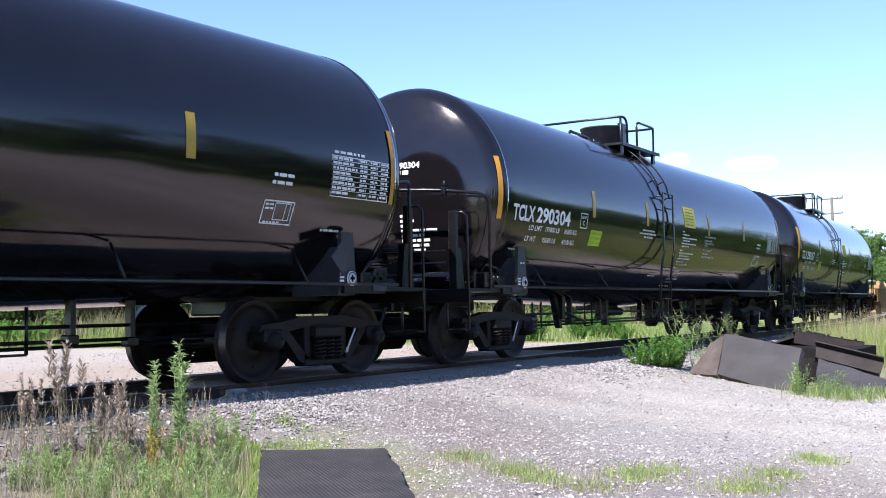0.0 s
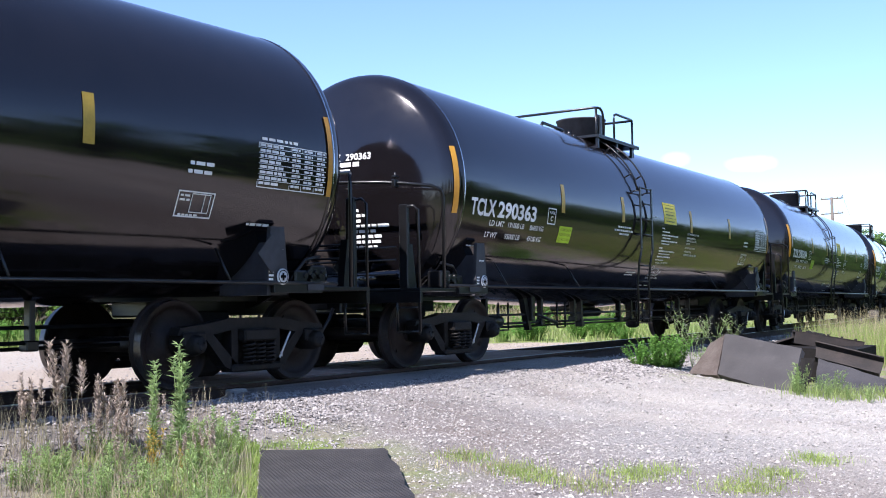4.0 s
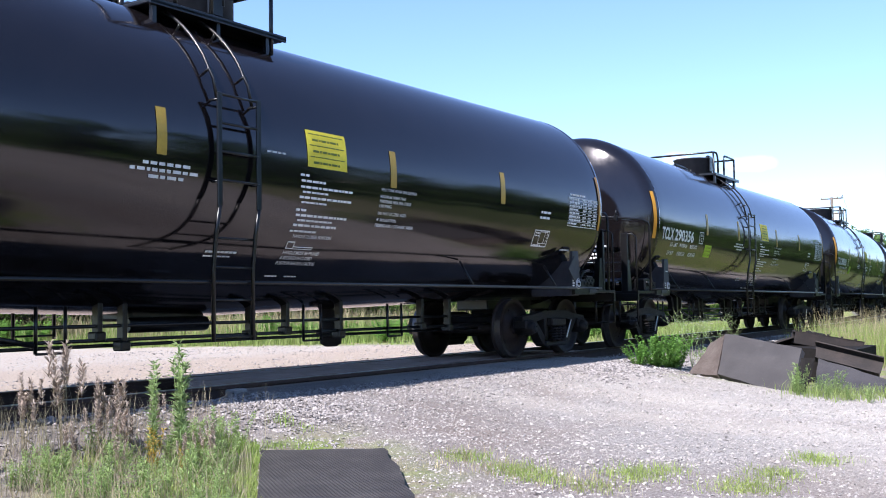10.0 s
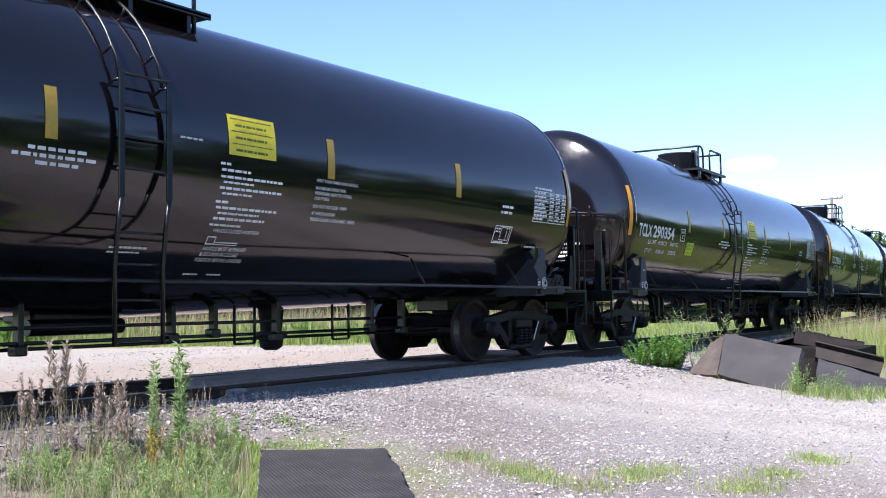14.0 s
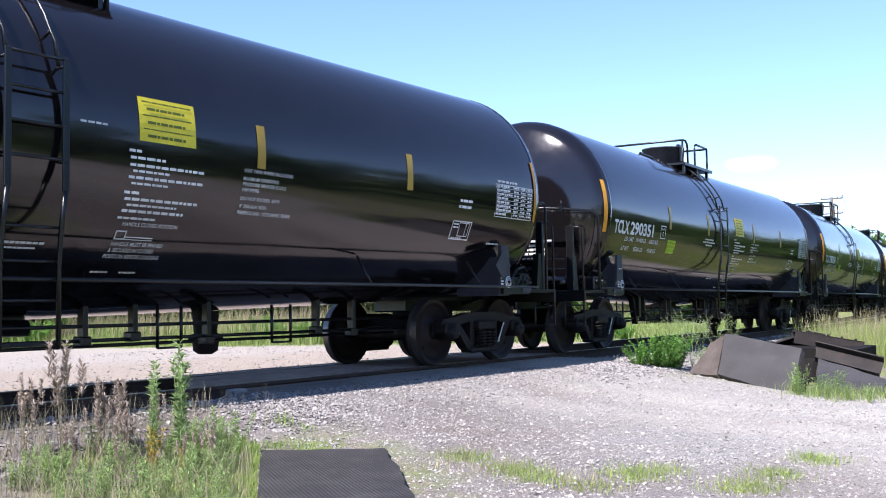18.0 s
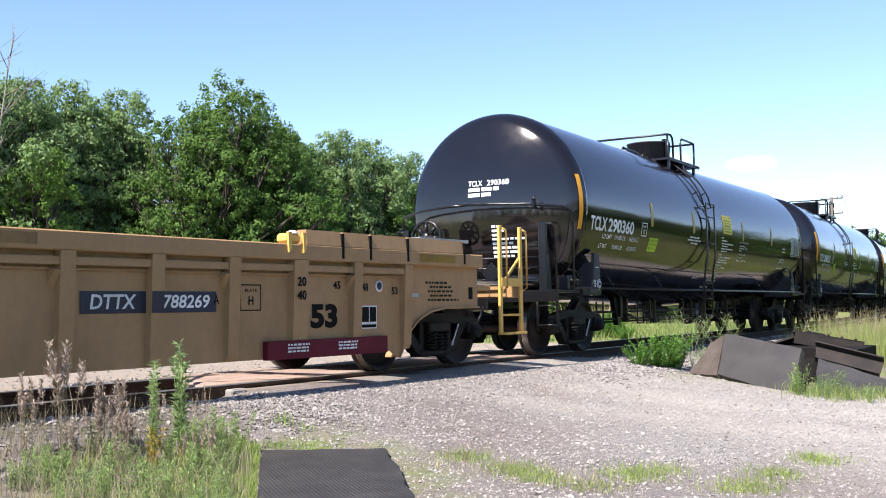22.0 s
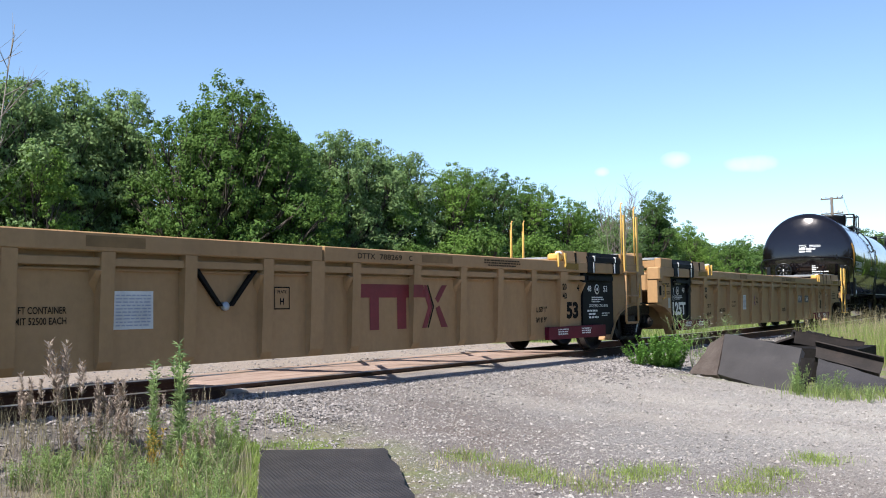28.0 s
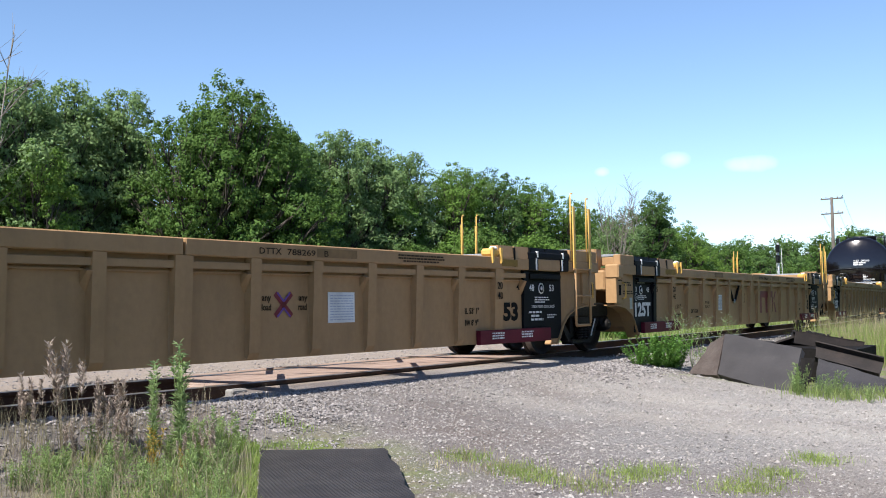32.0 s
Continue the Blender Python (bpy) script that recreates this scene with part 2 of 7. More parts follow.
def part(name, bm, mat, parent=None, label="", smooth=False):
    """Links a bmesh as one mesh object, under a thing or a part."""
    me = bpy.data.meshes.new(name)
    if smooth:
        for f in bm.faces:
            f.smooth = True
    bm.to_mesh(me)
    bm.free()
    for m in (mat if isinstance(mat, (list, tuple)) else [mat]):
        me.materials.append(m)
    return placed(name, me, parent, label)


def placed(name, me, parent=None, label=""):
    ob = new(name, me)
    ob.parent = parent
    if label:
        tagged(ob, label)
    return ob


def thing(name, label, category, group="", kind=""):
    return tagged(new(name), label, category, group, kind)


def mesh_of(name, verts, faces, mat, index=None):
    me = bpy.data.meshes.new(name)
    me.from_pydata(verts, [], faces)
    for m in (mat if isinstance(mat, (list, tuple)) else [mat]):
        me.materials.append(m)
    if index is not None:
        me.polygons.foreach_set("material_index", index)
    me.update()
    return me


def quads(bm, pts, loops, mi=0):
    vs = [bm.verts.new(p) for p in pts]
    for l in loops:
        f = bm.faces.new([vs[i] for i in l])
        f.material_index = mi
    return vs


def box(bm, x0, x1, y0, y1, z0, z1, bevel=0.0, mi=0, shear=0.0):
    """A box, its edges chamfered by bevel."""
    pts = [(x, y, z) for x in (x0, x1) for y in (y0, y1) for z in (z0, z1)]
    vs = quads(bm, pts, [(0, 1, 3, 2), (4, 6, 7, 5), (0, 4, 5, 1), (2, 3, 7, 6), (0, 2, 6, 4), (1, 5, 7, 3)], mi)
    if bevel:
        es = list({e for v in vs for e in v.link_edges})
        bmesh.ops.bevel(bm, geom=es, offset=bevel, segments=1, affect="EDGES", profile=0.5)
    return bm


def prism(bm, outline, y0, y1, mi=0):
    """An outline in x and z pushed from y0 to y1."""
    n = len(outline)
    a = [bm.verts.new((x, y0, z)) for x, z in outline]
    b = [bm.verts.new((x, y1, z)) for x, z in outline]
    for f in (bm.faces.new(a), bm.faces.new(b[::-1])):
        f.material_index = mi
    for i in range(n):
        f = bm.faces.new((a[i], b[i], b[(i + 1) % n], a[(i + 1) % n]))
        f.material_index = mi
    return bm


def tube(bm, pts, r, seg=8, mi=0, closed=False):
    """A round bar along points; its ends are closed."""
    pts = [Vector(p) for p in pts]
    rings = []
    for i, p in enumerate(pts):
        d = (pts[min(i + 1, len(pts) - 1)] - pts[max(i - 1, 0)]).normalized()
        side = d.cross(Vector((0, 0, 1)) if abs(d.z) < 0.9 else Vector((1, 0, 0))).normalized()
        up = side.cross(d)
        rr = r[i] if isinstance(r, (list, tuple)) else r
        rings.append([bm.verts.new(p + (side * math.cos(a) + up * math.sin(a)) * rr) for a in (2 * math.pi * k / seg for k in range(seg))])
    for a, b in zip(rings, rings[1:]):
        for k in range(seg):
            f = bm.faces.new((a[k], a[(k + 1) % seg], b[(k + 1) % seg], b[k]))
            f.smooth, f.material_index = True, mi
    for ring in (rings[0][::-1], rings[-1]):
        bm.faces.new(ring).material_index = mi
    return bm


def turned(bm, profile, axis="y", seg=32, mi=0, center=(0, 0, 0), smooth=True):
    """A profile of (along, radius) spun round an axis."""
    rings = []
    for a, r in profile:
        ring = []
        for k in range(seg):
            t = 2 * math.pi * k / seg
            c, s = r * math.cos(t), r * math.sin(t)
            v = {"x": (a, c, s), "y": (c, a, s), "z": (c, s, a)}[axis]
            ring.append(bm.verts.new(Vector(v) + Vector(center)))
        rings.append(ring)
    for a, b in zip(rings, rings[1:]):
        for k in range(seg):
            f = bm.faces.new((a[k], a[(k + 1) % seg], b[(k + 1) % seg], b[k]))
            f.smooth, f.material_index = smooth, mi
    for ring in (rings[0], rings[-1]):
        f = bm.faces.new(ring)
        f.material_index = mi
    bmesh.ops.recalc_face_normals(bm, faces=bm.faces)
    return bm


def B():
    return bmesh.new()


def letters(text, height, width=None, bold=0.0, slant=0.0, spacing=1.0):
    """Flat triangles of a text: vertices with the lower left corner at 0, 0, and faces."""
    cu = bpy.data.curves.new("lettering", "FONT")
    cu.body, cu.offset, cu.shear, cu.space_character, cu.resolution_u = text, bold, slant, spacing, 3
    ob = bpy.data.objects.new("lettering", cu)
    me = bpy.data.meshes.new_from_object(ob)
    v = np.array([tuple(p.co)[:2] for p in me.vertices])
    f = [tuple(p.vertices) for p in me.polygons]
    bpy.data.objects.remove(ob), bpy.data.curves.remove(cu), bpy.data.meshes.remove(me)
    v -= v.min(0)
    size = v.max(0)
    v[:, 1] *= height / size[1]
    v[:, 0] *= (width / size[0]) if width else height / size[1]
    return v, f


def bars(rows, seed, slant=0.0, gap=0.03):
    """Plain bars for print too small to read: rows of (left, right, low, high)."""
    rnd = random.Random(seed)
    v, f = [], []
    for x0, x1, z0, z1 in rows:
        x = x0
        while x < x1 - 0.02:
            e = min(x1, x + rnd.uniform(0.05, 0.16) * max(0.5, (z1 - z0) / 0.04))
            i = len(v)
            v += [(x + slant * z0, z0), (e + slant * z0, z0), (e + slant * z1, z1), (x + slant * z1, z1)]
            f.append((i, i + 1, i + 2, i + 3))
            x = e + gap * max(0.4, (z1 - z0) / 0.04)
    return np.array(v), f


def rect(x0, x1, z0, z1, n=1):
    v, f = [], []
    for i in range(n + 1):
        z = z0 + (z1 - z0) * i / n
        v += [(x0, z), (x1, z)]
    f = [(2 * i, 2 * i + 1, 2 * i + 3, 2 * i + 2) for i in range(n)]
    return np.array(v), f


def frame_rect(x0, x1, z0, z1, w):
    """A rectangular line of width w."""
    v, f = [], []
    for a, b, c, d in ((x0, x1, z1 - w, z1), (x0, x1, z0, z0 + w), (x0, x0 + w, z0 + w, z1 - w), (x1 - w, x1, z0 + w, z1 - w)):
        i = len(v)
        v += [(a, c), (b, c), (b, d), (a, d)]
        f.append((i, i + 1, i + 2, i + 3))
    return np.array(v), f


def merged(*flats):
    v, f, n = [], [], 0
    for a, b in flats:
        v.append(np.asarray(a)), f.extend(tuple(i + n for i in q) for q in b)
        n += len(a)
    return np.concatenate(v), f


def moved(flat, x, z):
    return np.asarray(flat[0]) + np.array([x, z]), flat[1]


CHART_INK = material("chart_print", (0.42, 0.46, 0.58), 0.6, vary=0.1, grain=60)


# ---- rolling stock ----
R_TANK, Z_TANK, REAR_TANK, FRONT_TANK = 1.635, 2.372, 7.30, 7.45
CROWN, KNUCKLE = 2.2 * R_TANK, 0.2 * R_TANK
CROWN_AT = math.sqrt((CROWN - KNUCKLE) ** 2 - (R_TANK - KNUCKLE) ** 2)
JOIN = math.asin((R_TANK - KNUCKLE) / (CROWN - KNUCKLE))


def rise(x):
    """The shell climbs gently from the outlet in its middle to both ends."""
    return 0.0075 * abs(x)


def head_out(r):
    """How far the dished head stands out at a radius: a shallow crown that turns into a knuckle."""
    if r < CROWN * math.sin(JOIN):
        return math.sqrt(CROWN ** 2 - r * r) - CROWN_AT
    return math.sqrt(max(0.0, KNUCKLE ** 2 - (r - R_TANK + KNUCKLE) ** 2))


def shell_radius(x):
    """The shell's radius along its length, drawn in over the knuckles."""
    past = max(0.0, abs(x) - (REAR_TANK if x < 0 else FRONT_TANK))
    return R_TANK - KNUCKLE + math.sqrt(max(0.0, KNUCKLE ** 2 - past ** 2))


def on_tank(name, flat, mat, parent, label="", lift=0.005):
    """Flat lettering wrapped on the near side of the tank; x along, z up."""
    v, f = flat
    pts = [(x, -math.sqrt(max(0.01, (shell_radius(x) + lift) ** 2 - (z - Z_TANK - rise(x)) ** 2)), z) for x, z in v]
    return placed(name, mesh_of(name, pts, f, mat), parent, label)


def on_head(name, flat, mat, parent, label=""):
    """Flat lettering laid on the rear head; the first coordinate runs towards the near side."""
    v, f = flat
    pts = []
    for a, z in v:
        pts.append((-REAR_TANK - head_out(math.hypot(a, z - Z_TANK - rise(REAR_TANK))) - 0.006, -a, z))
    return placed(name, mesh_of(name, pts, f, mat), parent, label)


WHEEL_R = 0.457


def wheelset_mesh():
    bm = B()
    tube(bm, [(0, -1.02, 0), (0, 1.02, 0)], 0.085, 16)
    for s in (-1, 1):
        inner, outer = 0.68, 0.825
        prof = [(inner, 0.10), (inner, 0.17), (inner + 0.05, 0.19), (inner + 0.055, 0.36), (inner + 0.01, 0.40), (inner, 0.43), (inner, 0.478), (inner + 0.012, 0.485), (inner + 0.03, 0.478), (inner + 0.045, WHEEL_R)]
        bright = [(inner + 0.045, WHEEL_R), (outer, WHEEL_R - 0.006)]
        back = [(outer, WHEEL_R - 0.006), (outer, 0.40), (outer - 0.03, 0.385), (outer - 0.055, 0.34), (outer - 0.04, 0.20), (outer, 0.17), (outer, 0.10)]
        for pr, mi in ((prof, 0), (bright, 1), (back, 0)):
            rings = []
            for a, r in pr:
                rings.append([bm.verts.new((r * math.cos(t), s * a, r * math.sin(t))) for t in (2 * math.pi * k / 40 for k in range(40))])
            for a, b in zip(rings, rings[1:]):
                for k in range(40):
                    q = (a[k], a[(k + 1) % 40], b[(k + 1) % 40], b[k])
                    fc = bm.faces.new(q if s > 0 else q[::-1])
                    fc.smooth, fc.material_index = True, mi
        # cast marks on the plate turn with the wheel
        for k in range(3):
            t = 2 * math.pi * k / 3
            c, d = math.cos(t), math.sin(t)
            box(bm, 0.29 * c - 0.02, 0.29 * c + 0.02, s * (outer - 0.05) - 0.012, s * (outer - 0.05) + 0.012, 0.29 * d - 0.02, 0.29 * d + 0.02)
    me = bpy.data.meshes.new("wheelset")
    bm.to_mesh(me), bm.free()
    me.materials.append(WHEEL), me.materials.append(TREAD)
    return me


WHEELSET = wheelset_mesh()


def side_frame_mesh():
    """A cast side frame with its two windows, journal boxes and bolster opening."""
    bm = B()
    y0, y1 = -0.075, 0.075
    top = [(-1.08, 0.56), (-1.05, 0.63), (-0.72, 0.66), (-0.35, 0.72), (0.35, 0.72), (0.72, 0.66), (1.05, 0.63), (1.08, 0.56), (0.74, 0.535), (0.32, 0.60), (-0.32, 0.60), (-0.74, 0.535)]
    prism(bm, top, y0, y1)
    for s in (-1, 1):
        prism(bm, [(s * 0.74, 0.54), (s * 0.62, 0.56), (s * 0.28, 0.235), (s * 0.34, 0.17), (s * 0.45, 0.22)], y0, y1)
        prism(bm, [(s * 0.36, 0.60), (s * 0.27, 0.60), (s * 0.27, 0.22), (s * 0.36, 0.22)], y0, y1)
        box(bm, s * 0.889 - 0.15, s * 0.889 + 0.15, -0.12, 0.12, 0.44, 0.585, 0.02)
        turned(bm, [(-0.20, 0.0), (-0.20, 0.075), (-0.18, 0.09), (-0.10, 0.115), (0.1, 0.115)], "y", 18, 0, (s * 0.889, 0, WHEEL_R))
        for k in range(3):
            a = 2.1 * k + 0.5
            turned(bm, [(-0.215, 0.014), (-0.19, 0.014)], "y", 6, 0, (s * 0.889 + 0.045 * math.cos(a), 0, WHEEL_R + 0.045 * math.sin(a)))
    box(bm, -0.36, 0.36, y0 - 0.03, y1 + 0.03, 0.15, 0.235, 0.02)
    box(bm, -0.24, 0.24, -0.16, 0.16, 0.47, 0.60, 0.02)
    bmesh.ops.recalc_face_normals(bm, faces=bm.faces)
    me = bpy.data.meshes.new("side_frame")
    bm.to_mesh(me), bm.free()
    me.materials.append(IRON)
    return me


def spring_mesh():
    bm = B()
    for cx in (0.0,):
        pts = [(cx + 0.06 * math.cos(t), -0.03 + 0.06 * math.sin(t), 0.235 + 0.235 * t / (2 * math.pi * 5.5)) for t in (2 * math.pi * k / 12 for k in range(67))]
        tube(bm, pts, 0.0125, 6)
    me = bpy.data.meshes.new("coil_spring")
    bm.to_mesh(me), bm.free()
    me.materials.append(IRON)
    return me


SIDE_FRAME, SPRINGS = side_frame_mesh(), spring_mesh()
SPIN = []


def bogie(parent, x):
    """A two-axle bogie: bolster, side frames, springs, brake rigging and wheelsets."""
    bm = B()
    box(bm, -0.2, 0.2, -1.0, 1.0, 0.46, 0.66, 0.03)
    box(bm, -0.33, 0.33, -0.33, 0.33, 0.66, 0.80, 0.02)
    for s in (-1, 1):
        box(bm, s * 0.36 - 0.04, s * 0.36 + 0.04, -0.85, 0.85, 0.34, 0.42, 0.01)
    bg = part("bogie", bm, IRON, parent, "black two-axle bogie with exposed coil springs")
    bg.location = (x, 0, 0)
    for s in (-1, 1):
        sf = placed("side_frame", SIDE_FRAME, bg)
        sf.location = (0, s * 1.0, 0)
        if s > 0:
            sf.rotation_euler = (0, 0, math.pi)
        for cx in (-0.15, 0.0, 0.15):
            sp = placed("coil_spring", SPRINGS, bg)
            sp.location = (cx, s * 1.0 - (0.09 if s < 0 else -0.12), 0)
        # boxes behind the spring plank are added, dark in place of the shade there
        part("spring_plank", box(box(B(), -0.26, 0.26, s * 0.92 - 0.05, s * 0.92 + 0.05, 0.16, 0.24, 0.01), -0.225, 0.225, s * 0.88 - 0.03, s * 0.88 + 0.03, 0.24, 0.50, 0.01), IRON, bg)
        part("brake_beam", box(B(), -0.62, 0.62, s * 0.60 - 0.05, s * 0.60 + 0.05, 0.30, 0.44, 0.02), IRON, bg)
    for s in (-1, 1):
        ws = placed("wheelset", WHEELSET, bg, "rust-brown steel wheels with bright treads on an axle")
        ws.location = (s * 0.889, 0, WHEEL_R)
    bm = B()
    tube(bm, [(0.30, -1.13, 0.28), (0.47, -1.13, 0.56)], 0.012, 6)
    box(bm, 0.31, 0.34, -1.135, -1.125, 0.29, 0.34)
    part("brake_pin", bm, WHITE, bg, "slim bar with white marks")
    return bg


def coupler(parent, x, s):
    """An automatic knuckle coupler on a shank; s is the end it points to."""
    bm = B()
    box(bm, min(x, x - s * 0.55), max(x, x - s * 0.55), -0.075, 0.075, 0.79, 0.93, 0.015)
    prism(bm, [(x - s * 0.02, 0.72), (x + s * 0.16, 0.70), (x + s * 0.20, 0.86), (x + s * 0.16, 1.02), (x - s * 0.02, 1.0)], -0.16, 0.02)
    prism(bm, [(x - s * 0.06, 0.74), (x + s * 0.10, 0.74), (x + s * 0.10, 0.98), (x - s * 0.06, 0.98)], 0.02, 0.17)
    bmesh.ops.recalc_face_normals(bm, faces=bm.faces)
    part("coupler", bm, IRON, parent)
    bm = B()
    hose = [(x - s * 0.15, -0.33, 0.80), (x - s * 0.02, -0.36, 0.66), (x + s * 0.10, -0.30, 0.46), (x + s * 0.26, -0.2, 0.36), (x + s * 0.36, -0.1, 0.38)]
    tube(bm, hose, 0.022, 8)
    part("brake_hose", bm, BLACK_FRAME, parent, "black rubber hose")


def tank_shell():
    head = []
    for i in range(13):
        r = max(0.002, CROWN * math.sin(JOIN * i / 12))
        head.append((head_out(r), r))
    for i in range(1, 11):
        a = JOIN + (math.pi / 2 - JOIN) * i / 10
        head.append((KNUCKLE * math.cos(a), R_TANK - KNUCKLE + KNUCKLE * math.sin(a)))
    prof = [(-REAR_TANK - a, r) for a, r in head]
    prof += [(0.7 * k, R_TANK) for k in range(-10, 11)]
    prof += [(FRONT_TANK + a, r) for a, r in head[::-1]]
    bm = turned(B(), prof, "x", 72, 0, (0, 0, Z_TANK))
    # the bottom falls gently from both ends to the outlet in the middle
    for v in bm.verts:
        low = max(0.0, (Z_TANK - v.co.z) / R_TANK)
        v.co.z += rise(v.co.x) + 0.10 * min(1, abs(v.co.x) / 5.5) * low ** 4
    return bm


def tank_car():
    car = thing("tank_car", "glossy black tank car with white stencils and gold stripes", "tank car", "tank cars of the train")
    shell = part("tank_shell", tank_shell(), BLACK, car, "glossy black cylindrical tank with dished heads")
    # jacket bands, faint raised rings near the ends
    for x in (-REAR_TANK, FRONT_TANK):
        bm = turned(B(), [(x - 0.03, R_TANK - 0.01), (x - 0.03, R_TANK + 0.003), (x + 0.03, R_TANK + 0.003), (x + 0.03, R_TANK - 0.01)], "x", 72, 0, (0, 0, Z_TANK + rise(x)))
        part("jacket_band", bm, BLACK, shell)
    # reflective stripes
    for x, z0, z1 in ((-7.45, 2.025, 2.91), (-4.31, 2.235, 2.68), (-1.89, 2.235, 2.68), (1.69, 2.235, 2.68), (4.28, 2.235, 2.68), (7.40, 2.025, 2.91)):
        on_tank("reflective_stripe", rect(x - (0.036 if abs(x) > 7 else 0.06), x + (0.036 if abs(x) > 7 else 0.06), z0, z1, 8), GOLD_END if abs(x) > 7 else GOLD, car, "orange reflective tape" if abs(x) > 7 else "gold reflective tape", 0.014 if abs(x) > 7 else 0.005)
    # manway housing, platform and guard rails
    bm = turned(B(), [(3.90, 0.475), (4.44, 0.475), (4.445, 0.495), (4.47, 0.495), (4.47, 0.45), (4.43, 0.43), (4.40, 0.0)], "z", 40)
    part("manway_housing", bm, BRACKET, car, "round black valve housing")
    bm = B()
    box(bm, -0.24, 0.02, -0.49, -0.40, 4.44, 4.52, 0.015)
    box(bm, -0.22, 0.0, -0.51, -0.475, 4.12, 4.46, 0.01)
    tube(bm, [(0.0, -0.50, 4.25), (0.0, -0.50, 4.44)], 0.02, 6)
    part("housing_latch", bm, BLACK_FRAME, car)
    bm = B()
    box(bm, -0.60, 0.48, -1.03, -0.58, 3.86, 3.90, 0.008)
    box(bm, -1.50, -0.60, -1.03, -0.58, 3.86, 3.90, 0.008)
    box(bm, -1.50, 0.48, 0.58, 1.03, 3.86, 3.90, 0.008)
    box(bm, -1.50, -0.60, -0.58, 0.58, 3.865, 3.895, 0.008)
    for y in (-1.03, 1.0):
        box(bm, -1.50, 0.48, y, y + 0.03, 3.85, 3.915, 0.004)
    for x in (-1.42, -0.55, 0.2):
        for y in (-0.97, 0.97):
            box(bm, x - 0.025, x + 0.025, y - 0.025, y + 0.025, 3.60, 3.87)
    for k in range(40):
        x = -1.48 + k * 0.05
        box(bm, x - 0.006, x + 0.006, -1.0, -0.6, 3.895, 3.915)
    part("top_platform", bm, BLACK_FRAME, car, "black grating platform round the housing")
    bm = B()
    for k in range(9):
        x = -1.1 - 0.07 * k
        tube(bm, [(x, -0.35 + 0.05 * (k % 3), 3.93), (x, -0.35 + 0.05 * (k % 3), 4.02 + 0.04 * (k % 2))], 0.035, 8)
    tube(bm, [(-2.4, -0.3, 3.98), (-2.3, -0.3, 4.08), (-1.6, -0.3, 4.06), (-1.1, -0.3, 4.0)], 0.03, 8)
    part("valve_fitting", bm, BLACK_FRAME, car)
    bm = B()
    z = 4.42
    tube(bm, [(-0.63, -0.97, 3.88), (-0.63, -0.97, z - 0.10), (-0.60, -0.97, z - 0.03), (-0.53, -0.97, z), (0.24, -0.97, z), (0.31, -0.95, z), (0.34, -0.88, z), (0.34, 0.88, z), (0.31, 0.95, z), (0.24, 0.97, z), (-0.53, 0.97, z), (-0.60, 0.97, z - 0.03), (-0.63, 0.97, z - 0.10), (-0.63, 0.97, 3.88)], 0.024, 8)
    for y in (-0.96, 0.96):
        tube(bm, [(0.30, y, z), (0.30, y, 3.66)], 0.024, 8)
    part("guard_rail", bm, BLACK_FRAME, car, "black pipe guard rail")
    bm = B()
    tube(bm, [(-1.13, -0.97, 3.88), (-1.13, -0.97, z - 0.16), (-1.17, -0.97, z - 0.05), (-1.27, -0.97, z), (-1.36, -0.96, z), (-1.41, -0.90, z), (-1.41, 0.92, z), (-1.38, 0.98, z - 0.04), (-1.30, 1.0, z - 0.10), (-1.13, 0.97, z - 0.16), (-1.13, 0.97, 3.88)], 0.024, 8)
    for y in (-0.95, 0.95):
        tube(bm, [(-1.41, y, z), (-1.41, y, 3.66)], 0.024, 8)
    part("guard_rail", bm, BLACK_FRAME, car, "black pipe guard rail")
    # side ladders with curved top rails
    for s in (-1, 1):
        for x in (-1.19, -0.71):
            bm = B()
            pts = []
            for k in range(9):
                a = radians(24 + k * 4.8)
                pts.append((x, s * (R_TANK + 0.09) * math.cos(a), Z_TANK + (R_TANK + 0.09) * math.sin(a)))
            tube(bm, [(x, s * 1.625, 2.86)] + pts, 0.017, 6)
            for a in (28, 50):
                c, d = math.cos(radians(a)), math.sin(radians(a))
                tube(bm, [(x, s * R_TANK * c, Z_TANK + R_TANK * d), (x, s * (R_TANK + 0.09) * c, Z_TANK + (R_TANK + 0.09) * d)], 0.014, 6)
            part("curved_handrail", bm, BLACK_FRAME, car)
        bm = B()
        for x in (-1.22, -0.68):
            box(bm, x - 0.032, x + 0.032, s * 1.69 - 0.012, s * 1.69 + 0.012, 1.80, 2.92, 0.006)
            tube(bm, [(x, s * 1.69, 1.81), (x, s * 1.64, 1.55), (x, s * 1.60, 1.2), (x, s * 1.60, 0.50)], 0.022, 6)
            for z in (2.85, 2.05):
                tube(bm, [(x, s * 1.50, z), (x, s * 1.69, z)], 0.014, 6)
        lad = part("side_ladder", bm, BLACK_FRAME, car, "black steel ladder")
        for z in (2.90, 2.62, 2.34, 2.06, 1.50, 1.22, 0.90, 0.54):
            bm = B()
            y = s * (1.69 if z > 1.8 else 1.63 if z > 1.4 else 1.60)
            tube(bm, [(-1.22, y, z), (-0.68, y, z)], 0.014, 6)
            part("rung", bm, BLACK_FRAME, lad)
        # running handrail along the side
        bm = B()
        tube(bm, [(-7.6, s * 1.55, 1.075), (7.6, s * 1.55, 1.075)], 0.020, 8)
        for x in (-6.0, -3.6, 3.6, 6.0):
            tube(bm, [(x, s * 1.55, 1.075), (x, s * 1.33, 1.42)], 0.014, 6)
        part("side_rail", bm, BLACK_FRAME, car, "long thin black side rail")
